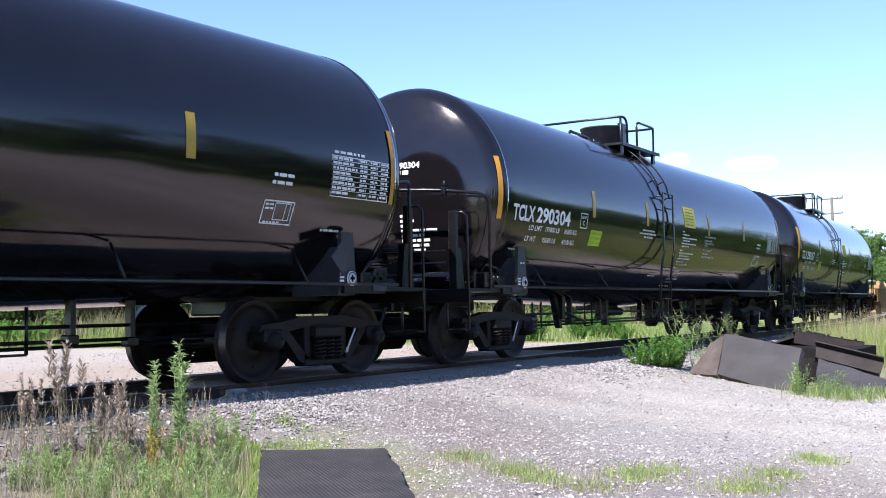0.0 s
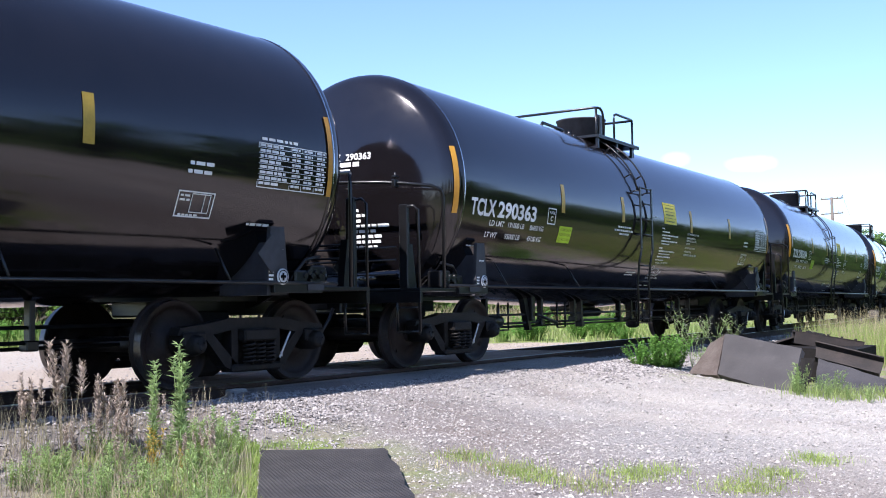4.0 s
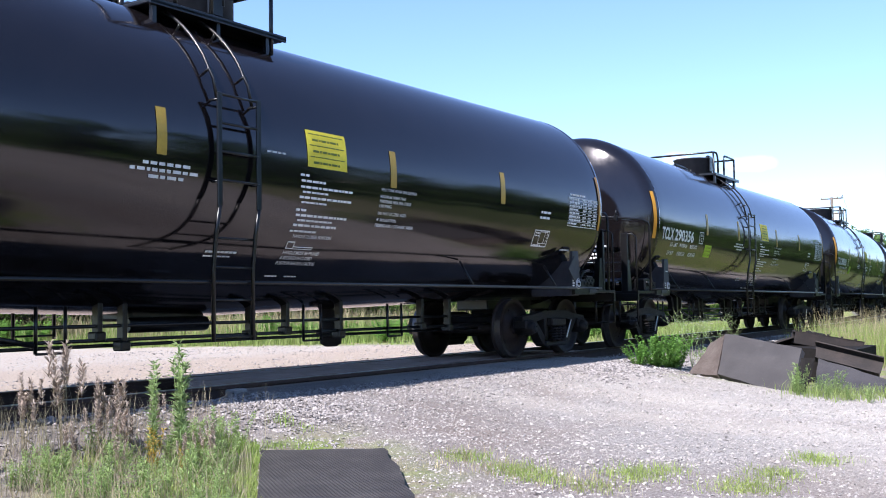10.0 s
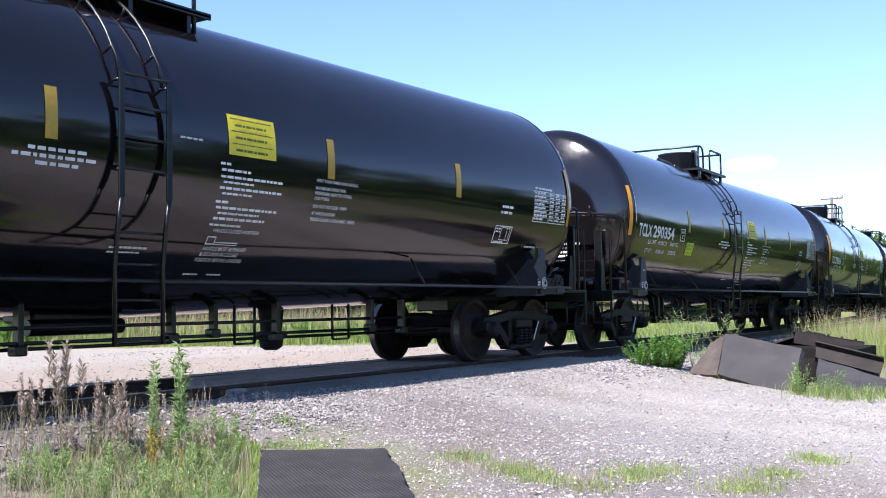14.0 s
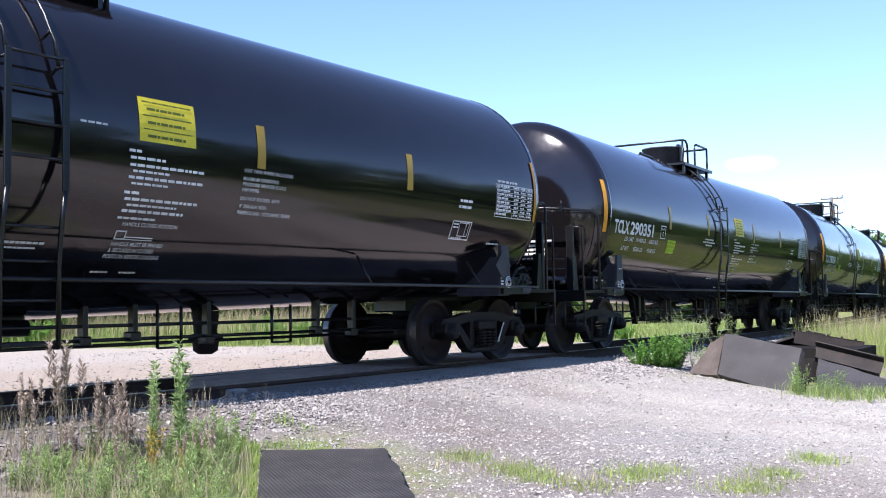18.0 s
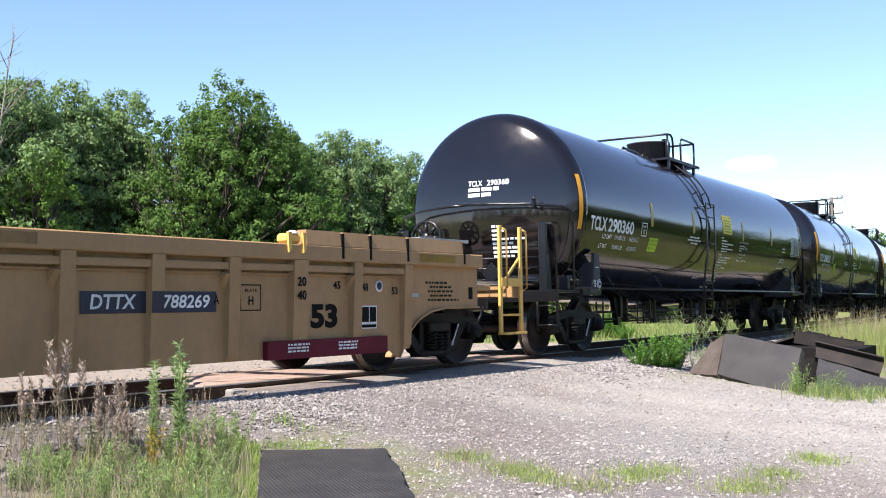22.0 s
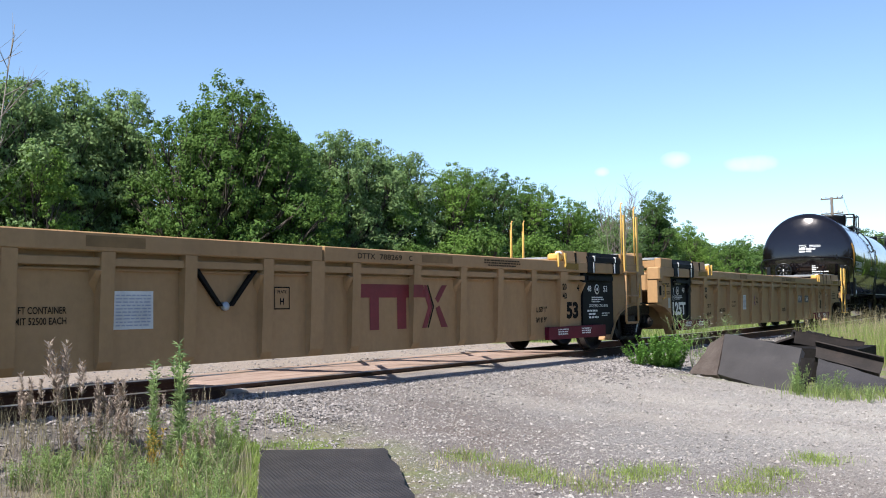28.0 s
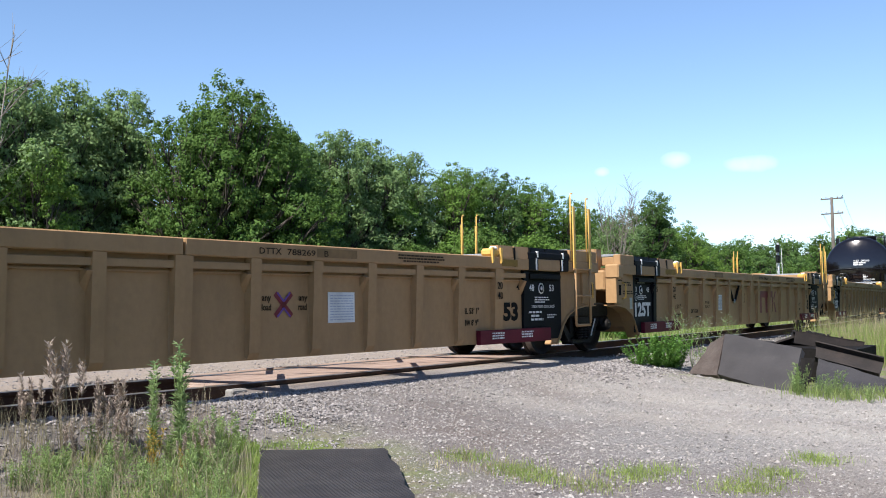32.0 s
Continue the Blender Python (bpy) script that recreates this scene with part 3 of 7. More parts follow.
    # end platforms, sills and gear
    for e in (-1, 1):
        bm = B()
        box(bm, min(e * 6.0, e * 8.25), max(e * 6.0, e * 8.25), -0.30, 0.30, 0.74, 1.05, 0.02)
        prism(bm, [(e * 5.2, 0.90), (e * 8.0, 0.90), (e * 7.6, 1.35), (e * 5.0, 1.0)], -0.5, 0.5)
        bmesh.ops.recalc_face_normals(bm, faces=bm.faces)
        part("stub_sill", bm, BLACK_FRAME, car)
        bm = B()
        box(bm, min(e * 7.35, e * 8.22), max(e * 7.35, e * 8.22), -1.52, 1.52, 1.00, 1.045, 0.006)
        box(bm, min(e * 8.16, e * 8.22), max(e * 8.16, e * 8.22), -1.52, 1.52, 0.86, 1.0, 0.006)
        box(bm, min(e * 6.6, e * 7.35), max(e * 6.6, e * 7.35), -1.56, -1.50, 0.97, 1.09, 0.006)
        box(bm, min(e * 6.6, e * 7.35), max(e * 6.6, e * 7.35), 1.50, 1.56, 0.97, 1.09, 0.006)
        part("end_platform", bm, BLACK_FRAME, car)
        # head brace bolster under the tank
        mid = 6.66 if e > 0 else -6.755
        for s in (-1, 1):
            bm = B()
            prism(bm, [(mid - 0.155, 1.05), (mid + 0.155, 1.05), (mid + 0.10, 1.66), (mid - 0.10, 1.66)], s * 1.55, s * 1.50)
            prism(bm, [(e * 6.55, 0.95), (e * 6.85, 0.95), (e * 6.80, 1.50), (e * 6.60, 1.50)], s * 1.50, s * 0.8)
            bmesh.ops.recalc_face_normals(bm, faces=bm.faces)
            br = part("bolster_bracket", bm, BRACKET, car)
            if s < 0:
                bm = turned(B(), [(0.0, 0.0), (0.0, 0.085), (0.006, 0.085), (0.006, 0.0)], "y", 24, 0, (mid + 0.06, -1.555 - 0.012, 1.14))
                d = part("round_decal", bm, WHITE, br, "white round decal")
                ring = np.array([(mid + 0.06 + r * math.cos(t), 1.14 + r * math.sin(t)) for t in (2 * math.pi * k / 20 for k in range(20)) for r in (0.062, 0.072)])
                v, f = merged((ring, [(2 * k, 2 * k + 1, (2 * k + 3) % 40, (2 * k + 2) % 40) for k in range(20)]), rect(mid + 0.045, mid + 0.075, 1.10, 1.18), rect(mid + 0.02, mid + 0.10, 1.125, 1.155))
                placed("decal_mark", mesh_of("decal_mark", [(x, -1.5735, z) for x, z in v], f, BLACK_INK), br)
                v, f = bars([(mid - 0.15, mid - 0.05, z, z + 0.022) for z in (1.10, 1.14, 1.18)], 5)
                part_me = mesh_of("decal_print", [(x, -1.567, z) for x, z in v], f, WHITE)
                placed("decal_print", part_me, br)
                v, f = bars([(mid - 0.06, mid + 0.07, 1.41, 1.43)], 6)
                placed("bracket_print", mesh_of("bracket_print", [(x, -1.556, z) for x, z in v], f, WHITE), br)
                if e > 0:
                    bm = B()
                    prism(bm, [(6.33, 1.37), (6.53, 1.165), (6.73, 1.37), (6.53, 1.575)], -1.60, -1.585)
                    bmesh.ops.recalc_face_normals(bm, faces=bm.faces)
                    part("placard_holder", bm, BRACKET, br, "empty dark diamond placard holder")
                bm = B()
                box(bm, e * 7.1, e * 7.1 + 0.26, -1.572, -1.562, 1.00, 1.065)
                part("id_tag", bm, BRACKET, br, "small grey tag")
            # end handrails
            bm = B()
            tube(bm, [(e * 7.78, s * 1.6, 1.04), (e * 7.78, s * 1.6, 2.22), (e * 7.80, s * 1.58, 2.30), (e * 7.90, s * 1.5, 2.35), (e * 8.10, s * 1.15, 2.39), (e * 8.22, s * 0.85, 2.41), (e * 8.32, s * 0.4, 2.43), (e * 8.35, 0, 2.435)], 0.022, 8)
            tube(bm, [(e * 8.2, s * 1.27, 2.06), (e * 8.2, s * 1.42, 2.08), (e * 8.2, s * 1.49, 2.02), (e * 8.2, s * 1.5, 0.50)], 0.018, 8)
            tube(bm, [(e * 8.2, s * 1.16, 1.0), (e * 8.2, s * 1.16, 0.50)], 0.018, 8)
            for z in (0.5, 0.8):
                tube(bm, [(e * 8.2, s * 1.16, z), (e * 8.2, s * 1.5, z)], 0.014, 6)
            part("end_handrail", bm, BLACK_FRAME, car, "black pipe handrail and corner step")
            bm = B()
            box(bm, e * 8.19 - 0.03, e * 8.19 + 0.03, s * 1.27 - 0.065, s * 1.27 + 0.065, 1.04, 2.10, 0.01)
            prism(bm, [(e * 8.1 - 0.12, 1.04), (e * 8.1 + 0.10, 1.04), (e * 8.1 + 0.02, 1.6), (e * 8.1 - 0.04, 1.6)], s * 1.22, s * 1.32)
            bmesh.ops.recalc_face_normals(bm, faces=bm.faces)
            part("end_post", bm, BLACK_FRAME, car)
        for z in (1.22, 1.40, 1.56):
            part("cross_rod", tube(B(), [(e * 8.30, -1.22, z), (e * 8.30, 1.22, z)], 0.014, 6), BLACK_FRAME, car)
        bm = B()
        box(bm, e * 8.13 - 0.05, e * 8.13 + 0.05, -1.13, -1.07, 2.33, 2.44, 0.012)
        tube(bm, [(e * 8.13, -1.10, 2.43), (e * 8.13, -1.10, 2.53)], 0.016, 6)
        tube(bm, [(e * 8.13 - 0.07, -1.10, 2.47), (e * 8.13 + 0.07, -1.10, 2.47)], 0.014, 6)
        part("rail_clamp", bm, BLACK_FRAME, car)
        bm = turned(B(), [(-1.12, 0.0), (-1.12, 0.07), (-1.09, 0.115), (-0.35, 0.115), (-0.32, 0.07), (-0.32, 0.0)], "y", 18, 0, (e * 7.86, 0, 1.19))
        part("air_reservoir", bm, BLACK, car, "glossy black air reservoir")
        coupler(car, e * 8.60, e)
        bogie(car, 6.82 if e > 0 else -6.60)
        # valve gear on the platform
        bm = B()
        box(bm, e * 7.45 - 0.12, e * 7.45 + 0.12, -1.42, -1.2, 1.05, 1.28, 0.02)
        box(bm, e * 7.15 - 0.10, e * 7.15 + 0.10, -1.44, -1.22, 1.06, 1.22, 0.02)
        for k in range(6):
            tube(bm, [(e * 7.2 + k * 0.06 * e, -1.46, 1.16 + 0.04 * (k % 2)), (e * 7.2 + k * 0.06 * e, -1.40, 1.16 + 0.04 * (k % 2))], 0.03, 8)
        tube(bm, [(e * 7.0, -1.38, 1.10), (e * 7.25, -1.40, 1.34), (e * 7.5, -1.38, 1.38)], 0.02, 6)
        part("valve_gear", bm, BLACK_FRAME, car)
    # hand brake wheel on the rear end
    bm = B()
    ring = [(-8.46, 0.70 + 0.27 * math.cos(t), 1.93 + 0.27 * math.sin(t)) for t in (2 * math.pi * k / 28 for k in range(29))]
    tube(bm, ring, 0.03, 6)
    turned(bm, [(-8.54, 0.0), (-8.54, 0.06), (-8.50, 0.11), (-8.42, 0.11), (-8.30, 0.09), (-8.30, 0.0)], "x", 16, 0, (0, 0.70, 1.93))
    for k in range(8):
        t = 2 * math.pi * k / 8
        tube(bm, [(-8.48, 0.70 + 0.08 * math.cos(t), 1.93 + 0.08 * math.sin(t)), (-8.46, 0.70 + 0.26 * math.cos(t), 1.93 + 0.26 * math.sin(t))], [0.05, 0.026], 6)
    box(bm, -8.33, -8.21, 0.58, 0.82, 1.05, 2.05, 0.02)
    part("hand_brake_wheel", bm, BLACK_FRAME, car, "spoked black hand brake wheel")
    bm = B()
    quads(bm, [(x, -0.45 + dy, 1.325 + dz) for x in (-8.385, -8.372) for dy, dz in ((-0.17, 0), (0, 0.17), (0.17, 0), (0, -0.17))], [(0, 1, 2, 3), (4, 7, 6, 5), (0, 4, 5, 1), (1, 5, 6, 2), (2, 6, 7, 3), (3, 7, 4, 0)])
    bmesh.ops.recalc_face_normals(bm, faces=bm.faces)
    part("placard_holder", bm, BLACK_FRAME, car, "empty dark diamond placard holder")
    # bottom outlet and underside gear
    bm = turned(B(), [(0.30, 0.08), (0.34, 0.14), (0.44, 0.15), (0.46, 0.2), (0.52, 0.2), (0.54, 0.13), (0.80, 0.16)], "z", 16, 0, (2.45, 0.0, 0))
    part("bottom_outlet", bm, RUST, car, "rusty brown outlet valve")
    for y, z in ((-0.55, 0.66), (-0.55, 0.52), (-0.35, 0.46)):
        bm = B()
        tube(bm, [(-5.6, y, z), (5.6, y, z + 0.01)], 0.021, 6)
        part("brake_rod", bm, BLACK_FRAME, car)
    for x in (-4.4, -2.3, 1.4, 3.1):
        bm = B()
        for d in (-0.16, 0.16):
            tube(bm, [(x + d, -0.58, 0.86), (x + d, -0.58, 0.42)], 0.018, 6)
        tube(bm, [(x - 0.16, -0.58, 0.42), (x + 0.16, -0.58, 0.42)], 0.014, 6)
        part("rod_hanger", bm, BLACK_FRAME, car)
    for x, z in ((-5.35, 0.50), (-4.95, 0.60), (-3.05, 0.52), (-1.75, 0.56), (-1.45, 0.46), (0.35, 0.52), (0.95, 0.55), (1.95, 0.48), (3.75, 0.54), (4.45, 0.50)):
        bm = B()
        box(bm, x - 0.03, x + 0.03, -0.60, -0.50, z, 0.92, 0.008)
        box(bm, x - 0.07, x + 0.06, -0.62, -0.48, z - 0.05, z + 0.05, 0.015)
        part("pipe_bracket", bm, BLACK_FRAME, car)
    bm = B()
    box(bm, -3.55, -3.44, -0.66, -0.5, 0.55, 0.98, 0.01)
    prism(bm, [(-3.75, 0.95), (-3.62, 0.95), (-3.45, 0.40), (-3.55, 0.40)], -0.6, -0.5)
    tube(bm, [(-3.3, -0.6, 0.66), (-2.5, -0.6, 0.50)], 0.028, 6)
    bmesh.ops.recalc_face_normals(bm, faces=bm.faces)
    part("brake_lever", bm, BLACK_FRAME, car)
    bm = tube(B(), [(-5.3, -0.55, 0.56), (-4.5, -0.55, 0.56)], 0.10, 12)
    part("brake_cylinder", bm, BLACK_FRAME, car)
    bm = B()
    box(bm, -1.1, -0.05, -0.25, 0.25, 0.70, 0.82, 0.03)
    tube(bm, [(-1.2, -0.3, 0.66), (-0.1, -0.3, 0.66)], 0.08, 12)
    part("steam_plate", bm, BLACK_FRAME, car)
    # stencils
    rows = [2.06 + 0.055 * k for k in range(9)]
    grid = [rect(6.31, 7.34, z, z + 0.006) for z in rows[1:-1]] + [rect(x, x + 0.007, 2.045, 2.495) for x in (6.78, 6.96, 7.16)]
    cells = bars([(6.33, 6.33 + 0.30 + 0.04 * (k * 7 % 4), z + 0.014, z + 0.042) for k, z in enumerate(rows[:-1])] + [(x, x + 0.13, z + 0.016, z + 0.040) for x in (6.80, 6.99, 7.185) for k, z in enumerate(rows[:-1]) if (k * 5 + int(x * 10)) % 5], 11, 0, 0.02)
    on_tank("data_table", merged(frame_rect(6.31, 7.34, 2.04, 2.50, 0.010), cells, *grid, bars([(6.36, 6.92, 2.525, 2.555)], 12)), WHITE, car, "white stencilled test table")
    on_tank("data_square", merged(frame_rect(5.33, 5.79, 1.69, 1.935, 0.014), frame_rect(5.50, 5.74, 1.735, 1.915, 0.010), rect(5.66, 5.67, 1.74, 1.91), bars([(5.36, 5.48, 1.88, 1.90), (5.36, 5.48, 1.84, 1.86), (5.38, 5.62, 1.705, 1.722)], 13)), WHITE, car, "white framed stencil")
    for row in ((5.42, 5.72, 2.18, 2.215), (5.40, 5.70, 2.10, 2.135), (6.30, 6.62, 1.66, 1.685)):
        on_tank("rule_print", bars([row], 14, 0, 0.02), WHITE, car)
    on_tank("repair_sticker", rect(-4.37, -3.92, 1.78, 2.03, 3), LIME, car, "lime green repair sticker")
    for i, s in enumerate(("HOME SHOP", "FOR REPAIRS", "DO NOT LOAD")):
        on_tank("sticker_print", moved(letters(s, 0.042, 0.38), -4.335, 1.955 - i * 0.072), OLIVE_INK, car, lift=0.010)
    on_tank("phone_sticker", rect(0.13, 0.80, 2.335, 2.745, 5), LEMON, car, "yellow emergency sticker")
    for row in ((0.17, 0.76, 2.695, 2.71), (0.22, 0.70, 2.625, 2.65), (0.17, 0.76, 2.57, 2.582), (0.22, 0.70, 2.50, 2.525), (0.17, 0.76, 2.445, 2.455), (0.22, 0.70, 2.375, 2.40)):
        on_tank("sticker_print", bars([row], 15, 0, 0.02), OLIVE_INK, car, lift=0.010)
    on_tank("plate_print", merged(frame_rect(-4.82, -4.55, 2.035, 2.28, 0.016), moved(letters("PLATE", 0.042, 0.17, 0.01), -4.77, 2.19), moved(letters("C", 0.075, 0.07, 0.02), -4.72, 2.085)), WHITE, car)
    on_tank("maker_print", bars([(-2.10, -1.52, 2.135, 2.165), (-2.24, -1.42, 2.075, 2.105), (-2.02, -1.60, 2.015, 2.045)], 16), WHITE, car)
    for row in ((0.02, 0.16, 2.225, 2.25), (0.04, 0.44, 2.165, 2.19), (0.04, 0.92, 2.10, 2.125), (0.08, 0.5, 2.05, 2.07), (0.04, 0.92, 1.99, 2.015), (0.08, 0.5, 1.94, 1.96), (0.02, 0.2, 1.855, 1.88), (0.04, 0.9, 1.80, 1.825), (0.08, 0.68, 1.75, 1.77), (0.04, 0.76, 1.695, 1.72), (0.02, 0.46, 1.635, 1.655)):
        on_tank("instruction_print", bars([row], 17, 0, 0.022), WHITE, car)
    for s, x, z, w in (("HANDLE CLOSED POSITION", 0.10, 1.575, 0.64), ("HANDLE MUST BE PINNED", 0.06, 1.40, 0.60), ("& SECURED IN CLOSED", 0.06, 1.345, 0.52), ("POSITION BEFORE LOADING", 0.04, 1.29, 0.64)):
        on_tank("outlet_print", moved(letters(s, 0.036, w, 0.008), x, z), WHITE, car)
    on_tank("key_mark", merged(frame_rect(0.06, 0.18, 1.455, 1.535, 0.012), rect(0.18, 0.5, 1.475, 1.485), rect(0.18, 0.5, 1.455, 1.462)), WHITE, car)
    for i, s in enumerate(("VENT TANK WHEN UNLOADING", "MAXIMUM OPERATING", "PRESSURE HEATER COILS", "150 PSIG", "DO NOT EXCEED 350°F", "4\" INSULATION", "FIBERGLASS / CERAMIC FIBER")):
        on_tank("heater_print", moved(letters(s, 0.036, 0.03 * len(s), 0.008), 1.45, (2.18, 2.10, 2.045, 1.99, 1.905, 1.83, 1.765)[i]), WHITE, car)
    for row in ((0.0, 0.2, 1.16, 1.175), (0.32, 0.52, 1.16, 1.175), (-1.05, -0.6, 1.38, 1.40), (-1.05, -0.66, 1.34, 1.355)):
        on_tank("lower_print", bars([row], 18, 0, 0.015), WHITE, car)
    on_tank("side_print", bars([(-0.5, -0.22, 2.42, 2.44), (-6.95, -6.6, 1.62, 1.64)], 19), WHITE, car)
    for s, x, z, w in (("LD LMT", -6.54, 1.915, 0.42), ("191000 LB", -6.0, 1.915, 0.48), ("86650 KG", -5.34, 1.915, 0.44), ("LT WT", -6.58, 1.755, 0.33), ("95000 LB", -6.02, 1.755, 0.45), ("43100 KG", -5.34, 1.755, 0.44)):
        on_tank("weight_stencil", moved(letters(s, 0.075, w, 0.012), x, z), WHITE, car)
    for z, w, h in ((2.70, 0.57, 0.06), (2.61, 0.43, 0.06)):
        on_head("capacity_print", bars([(-0.23, -0.23 + w, z, z + h)], 20, 0, 0.02), WHITE, car)
    for i, w in enumerate((0.13, 0.22, 0.19, 0.57, 0.36, 0.44, 0.42, 0.36)):
        on_head("data_print", bars([(0.195, 0.195 + w, 2.085 - i * 0.070, 2.125 - i * 0.070)], 21 + i, 0, 0.02), WHITE, car)
    return car


def number_car(car, digits):
    """The running number on the side and on the rear head."""
    on_tank("side_number", moved(letters("TCLX", 0.235, 0.68, 0.03), -7.10, 2.03), WHITE, car)
    on_tank("side_number", moved(letters(digits, 0.235, 1.16, 0.03), -6.36, 2.03), WHITE, car)
    on_head("head_number", moved(letters("TCLX", 0.095, 0.27, 0.02), -0.23, 2.785), WHITE, car)
    on_head("head_number", moved(letters(digits, 0.095, 0.39, 0.02), 0.125, 2.785), WHITE, car)


# ---- well cars ----
SIDE = 1.47


def on_side(name, flat, mat, parent, label="", y=-SIDE - 0.006):
    v, f = flat
    return placed(name, mesh_of(name, [(x, y, z) for x, z in v], f, mat), parent, label)


def arch(e, tip):
    """The cut-away at one end of a side sheet, from the bottom corner to the tip."""
    return [(e * 7.62, 0.20), (e * 7.70, 0.30), (e * 7.84, 0.50), (e * 8.02, 0.64), (e * 8.28, 0.735), (e * 8.60, 0.775), (e * tip, 0.78)]


def well_unit(front_open, shifted=None, name="well_car"):
    """One unit of an articulated well car. front_open: its +x end has a coupler and its own bogie; otherwise it shares one there."""
    car = thing(name, "empty tan container well car unit with ribbed sides", "well car", "well cars of the train")
    rib_at = {k: k * 0.968 for k in range(-8, 9)}
    rib_at.update(shifted or {})
    if not front_open:
        rib_at[7] = 6.64
    tips = {1: 9.42 if front_open else 8.98, -1: 8.68}
    for s in (-1, 1):
        y = s * SIDE
        outline = [(-7.62, 0.20), (-7.45, 0.285), (7.45, 0.285)] + arch(1, tips[1]) + [(tips[1], 1.34), (-tips[-1], 1.34)] + arch(-1, tips[-1])[::-1][:-1]
        bm = prism(B(), outline, y, y - s * 0.012)
        bmesh.ops.recalc_face_normals(bm, faces=bm.faces)
        sheet = part("side_sheet", bm, TAN, car, "tan painted steel side sheet")
        # top chord in two lengths with a slot at mid-length
        for e in (-1, 1):
            bm = B()
            box(bm, min(e * 0.012, e * tips[e]), max(e * 0.012, e * tips[e]), min(y + s * 0.10, y - s * 0.13), max(y + s * 0.10, y - s * 0.13), 1.325, 1.495, 0.012)
            part("top_chord", bm, TAN, car)
            # edge of the arch
            bm = B()
            a = arch(e, tips[e])
            for (xa, za), (xb, zb) in zip(a, a[1:]):
                quads(bm, [(xa, y + s * 0.04, za), (xb, y + s * 0.04, zb), (xb, y - s * 0.20, zb), (xa, y - s * 0.20, za), (xa, y + s * 0.04, za + 0.02), (xb, y + s * 0.04, zb + 0.02), (xb, y - s * 0.20, zb + 0.02), (xa, y - s * 0.20, za + 0.02)], [(0, 1, 2, 3), (4, 7, 6, 5), (0, 4, 5, 1), (2, 6, 7, 3), (1, 5, 6, 2), (0, 3, 7, 4)])
            bmesh.ops.remove_doubles(bm, verts=bm.verts, dist=0.0005)
            part("arch_flange", bm, TAN, car)
            # leaning guide plates on the ends of the chord
            for x0, x1 in (((5.90, 6.47), (6.51, 6.97), (7.01, 7.70), (7.74, 8.95)) if e > 0 and front_open else ((5.80, 6.20), (6.24, 6.66), (6.70, 7.16), (7.18, 7.92))):
                bm = B()
                lo, hi = min(e * x0, e * x1), max(e * x0, e * x1)
                quads(bm, [(lo, y + s * 0.095, 1.497), (hi, y + s * 0.095, 1.497), (hi, y + s * 0.075, 1.66), (lo, y + s * 0.075, 1.66), (lo, y - s * 0.05, 1.50), (hi, y - s * 0.05, 1.50), (hi, y - s * 0.06, 1.66), (lo, y - s * 0.06, 1.66)], [(0, 1, 2, 3), (4, 7, 6, 5), (0, 4, 5, 1), (2, 6, 7, 3), (1, 5, 6, 2), (0, 3, 7, 4)])
                bmesh.ops.recalc_face_normals(bm, faces=bm.faces)
                black = (e < 0 or not front_open) and x0 in (6.70, 7.18)
                part("guide_plate", bm, BLACK_PANEL if black else TAN, car)
                if not black and s < 0:
                    # black strip stands in for the dark gap and hides its sunlit ends
                    part("plate_slot", box(B(), e * x1 + e * 0.02 - 0.022, e * x1 + e * 0.02 + 0.022, y - 0.102, y - 0.04, 1.36, 1.64), BLACK_INK, car)
        bm = B()
        box(bm, -7.4, 7.4, min(y - s * 0.02, y - s * 0.17), max(y - s * 0.02, y - s * 0.17), 0.285, 0.42, 0.01)
        part("bottom_chord", bm, TAN, car)
        # ribs
        for k in range(-8, 9):
            if abs(k) == 8 and s < 0 and (k < 0 or not front_open):
                continue
            x = rib_at[k]
            w, deep = (0.22 if k in (0, -6, 6) else 0.15), (0.055 if abs(k) > 6 and (k < 0 or not front_open) else 0.098)
            low = deep * 0.55
            bm = B()
            a, b = y + s * deep, y + s * 0.001
            pts = [(x - w * 0.54, b, 0.30), (x + w * 0.54, b, 0.30), (x + w * 0.54, b, 1.325), (x - w * 0.54, b, 1.325), (x - w * 0.5, y + s * 0.02, 0.30), (x + w * 0.5, y + s * 0.02, 0.30), (x + w * 0.5, y + s * low, 0.36), (x - w * 0.5, y + s * low, 0.36), (x + w * 0.5, a, 1.325), (x - w * 0.5, a, 1.325)]
            quads(bm, pts, [(0, 1, 5, 4), (4, 5, 6, 7), (7, 6, 8, 9), (9, 8, 2, 3), (1, 2, 8, 6, 5), (0, 4, 7, 9, 3), (0, 3, 2, 1)])
            bmesh.ops.recalc_face_normals(bm, faces=bm.faces)
            shared = abs(k) > 6 and (k < 0 or not front_open) and s < 0
            part("rib", bm, BLACK_PANEL if shared else TAN, car)
        # stiffener angles under the chord, and gussets
        for k in range(-8, 8):
            x0, x1 = rib_at[k] + 0.07, rib_at[k + 1] - 0.068
            bm = B()
            box(bm, x0, x1, min(y, y + s * 0.075), max(y, y + s * 0.075), 1.255, 1.275, 0.004)
            box(bm, x0, x1, min(y + s * 0.055, y + s * 0.075), max(y + s * 0.055, y + s * 0.075), 1.205, 1.26)
            box(bm, x0, x1, min(y + s * 0.0, y + s * 0.03), max(y + s * 0.0, y + s * 0.03), 1.165, 1.180)
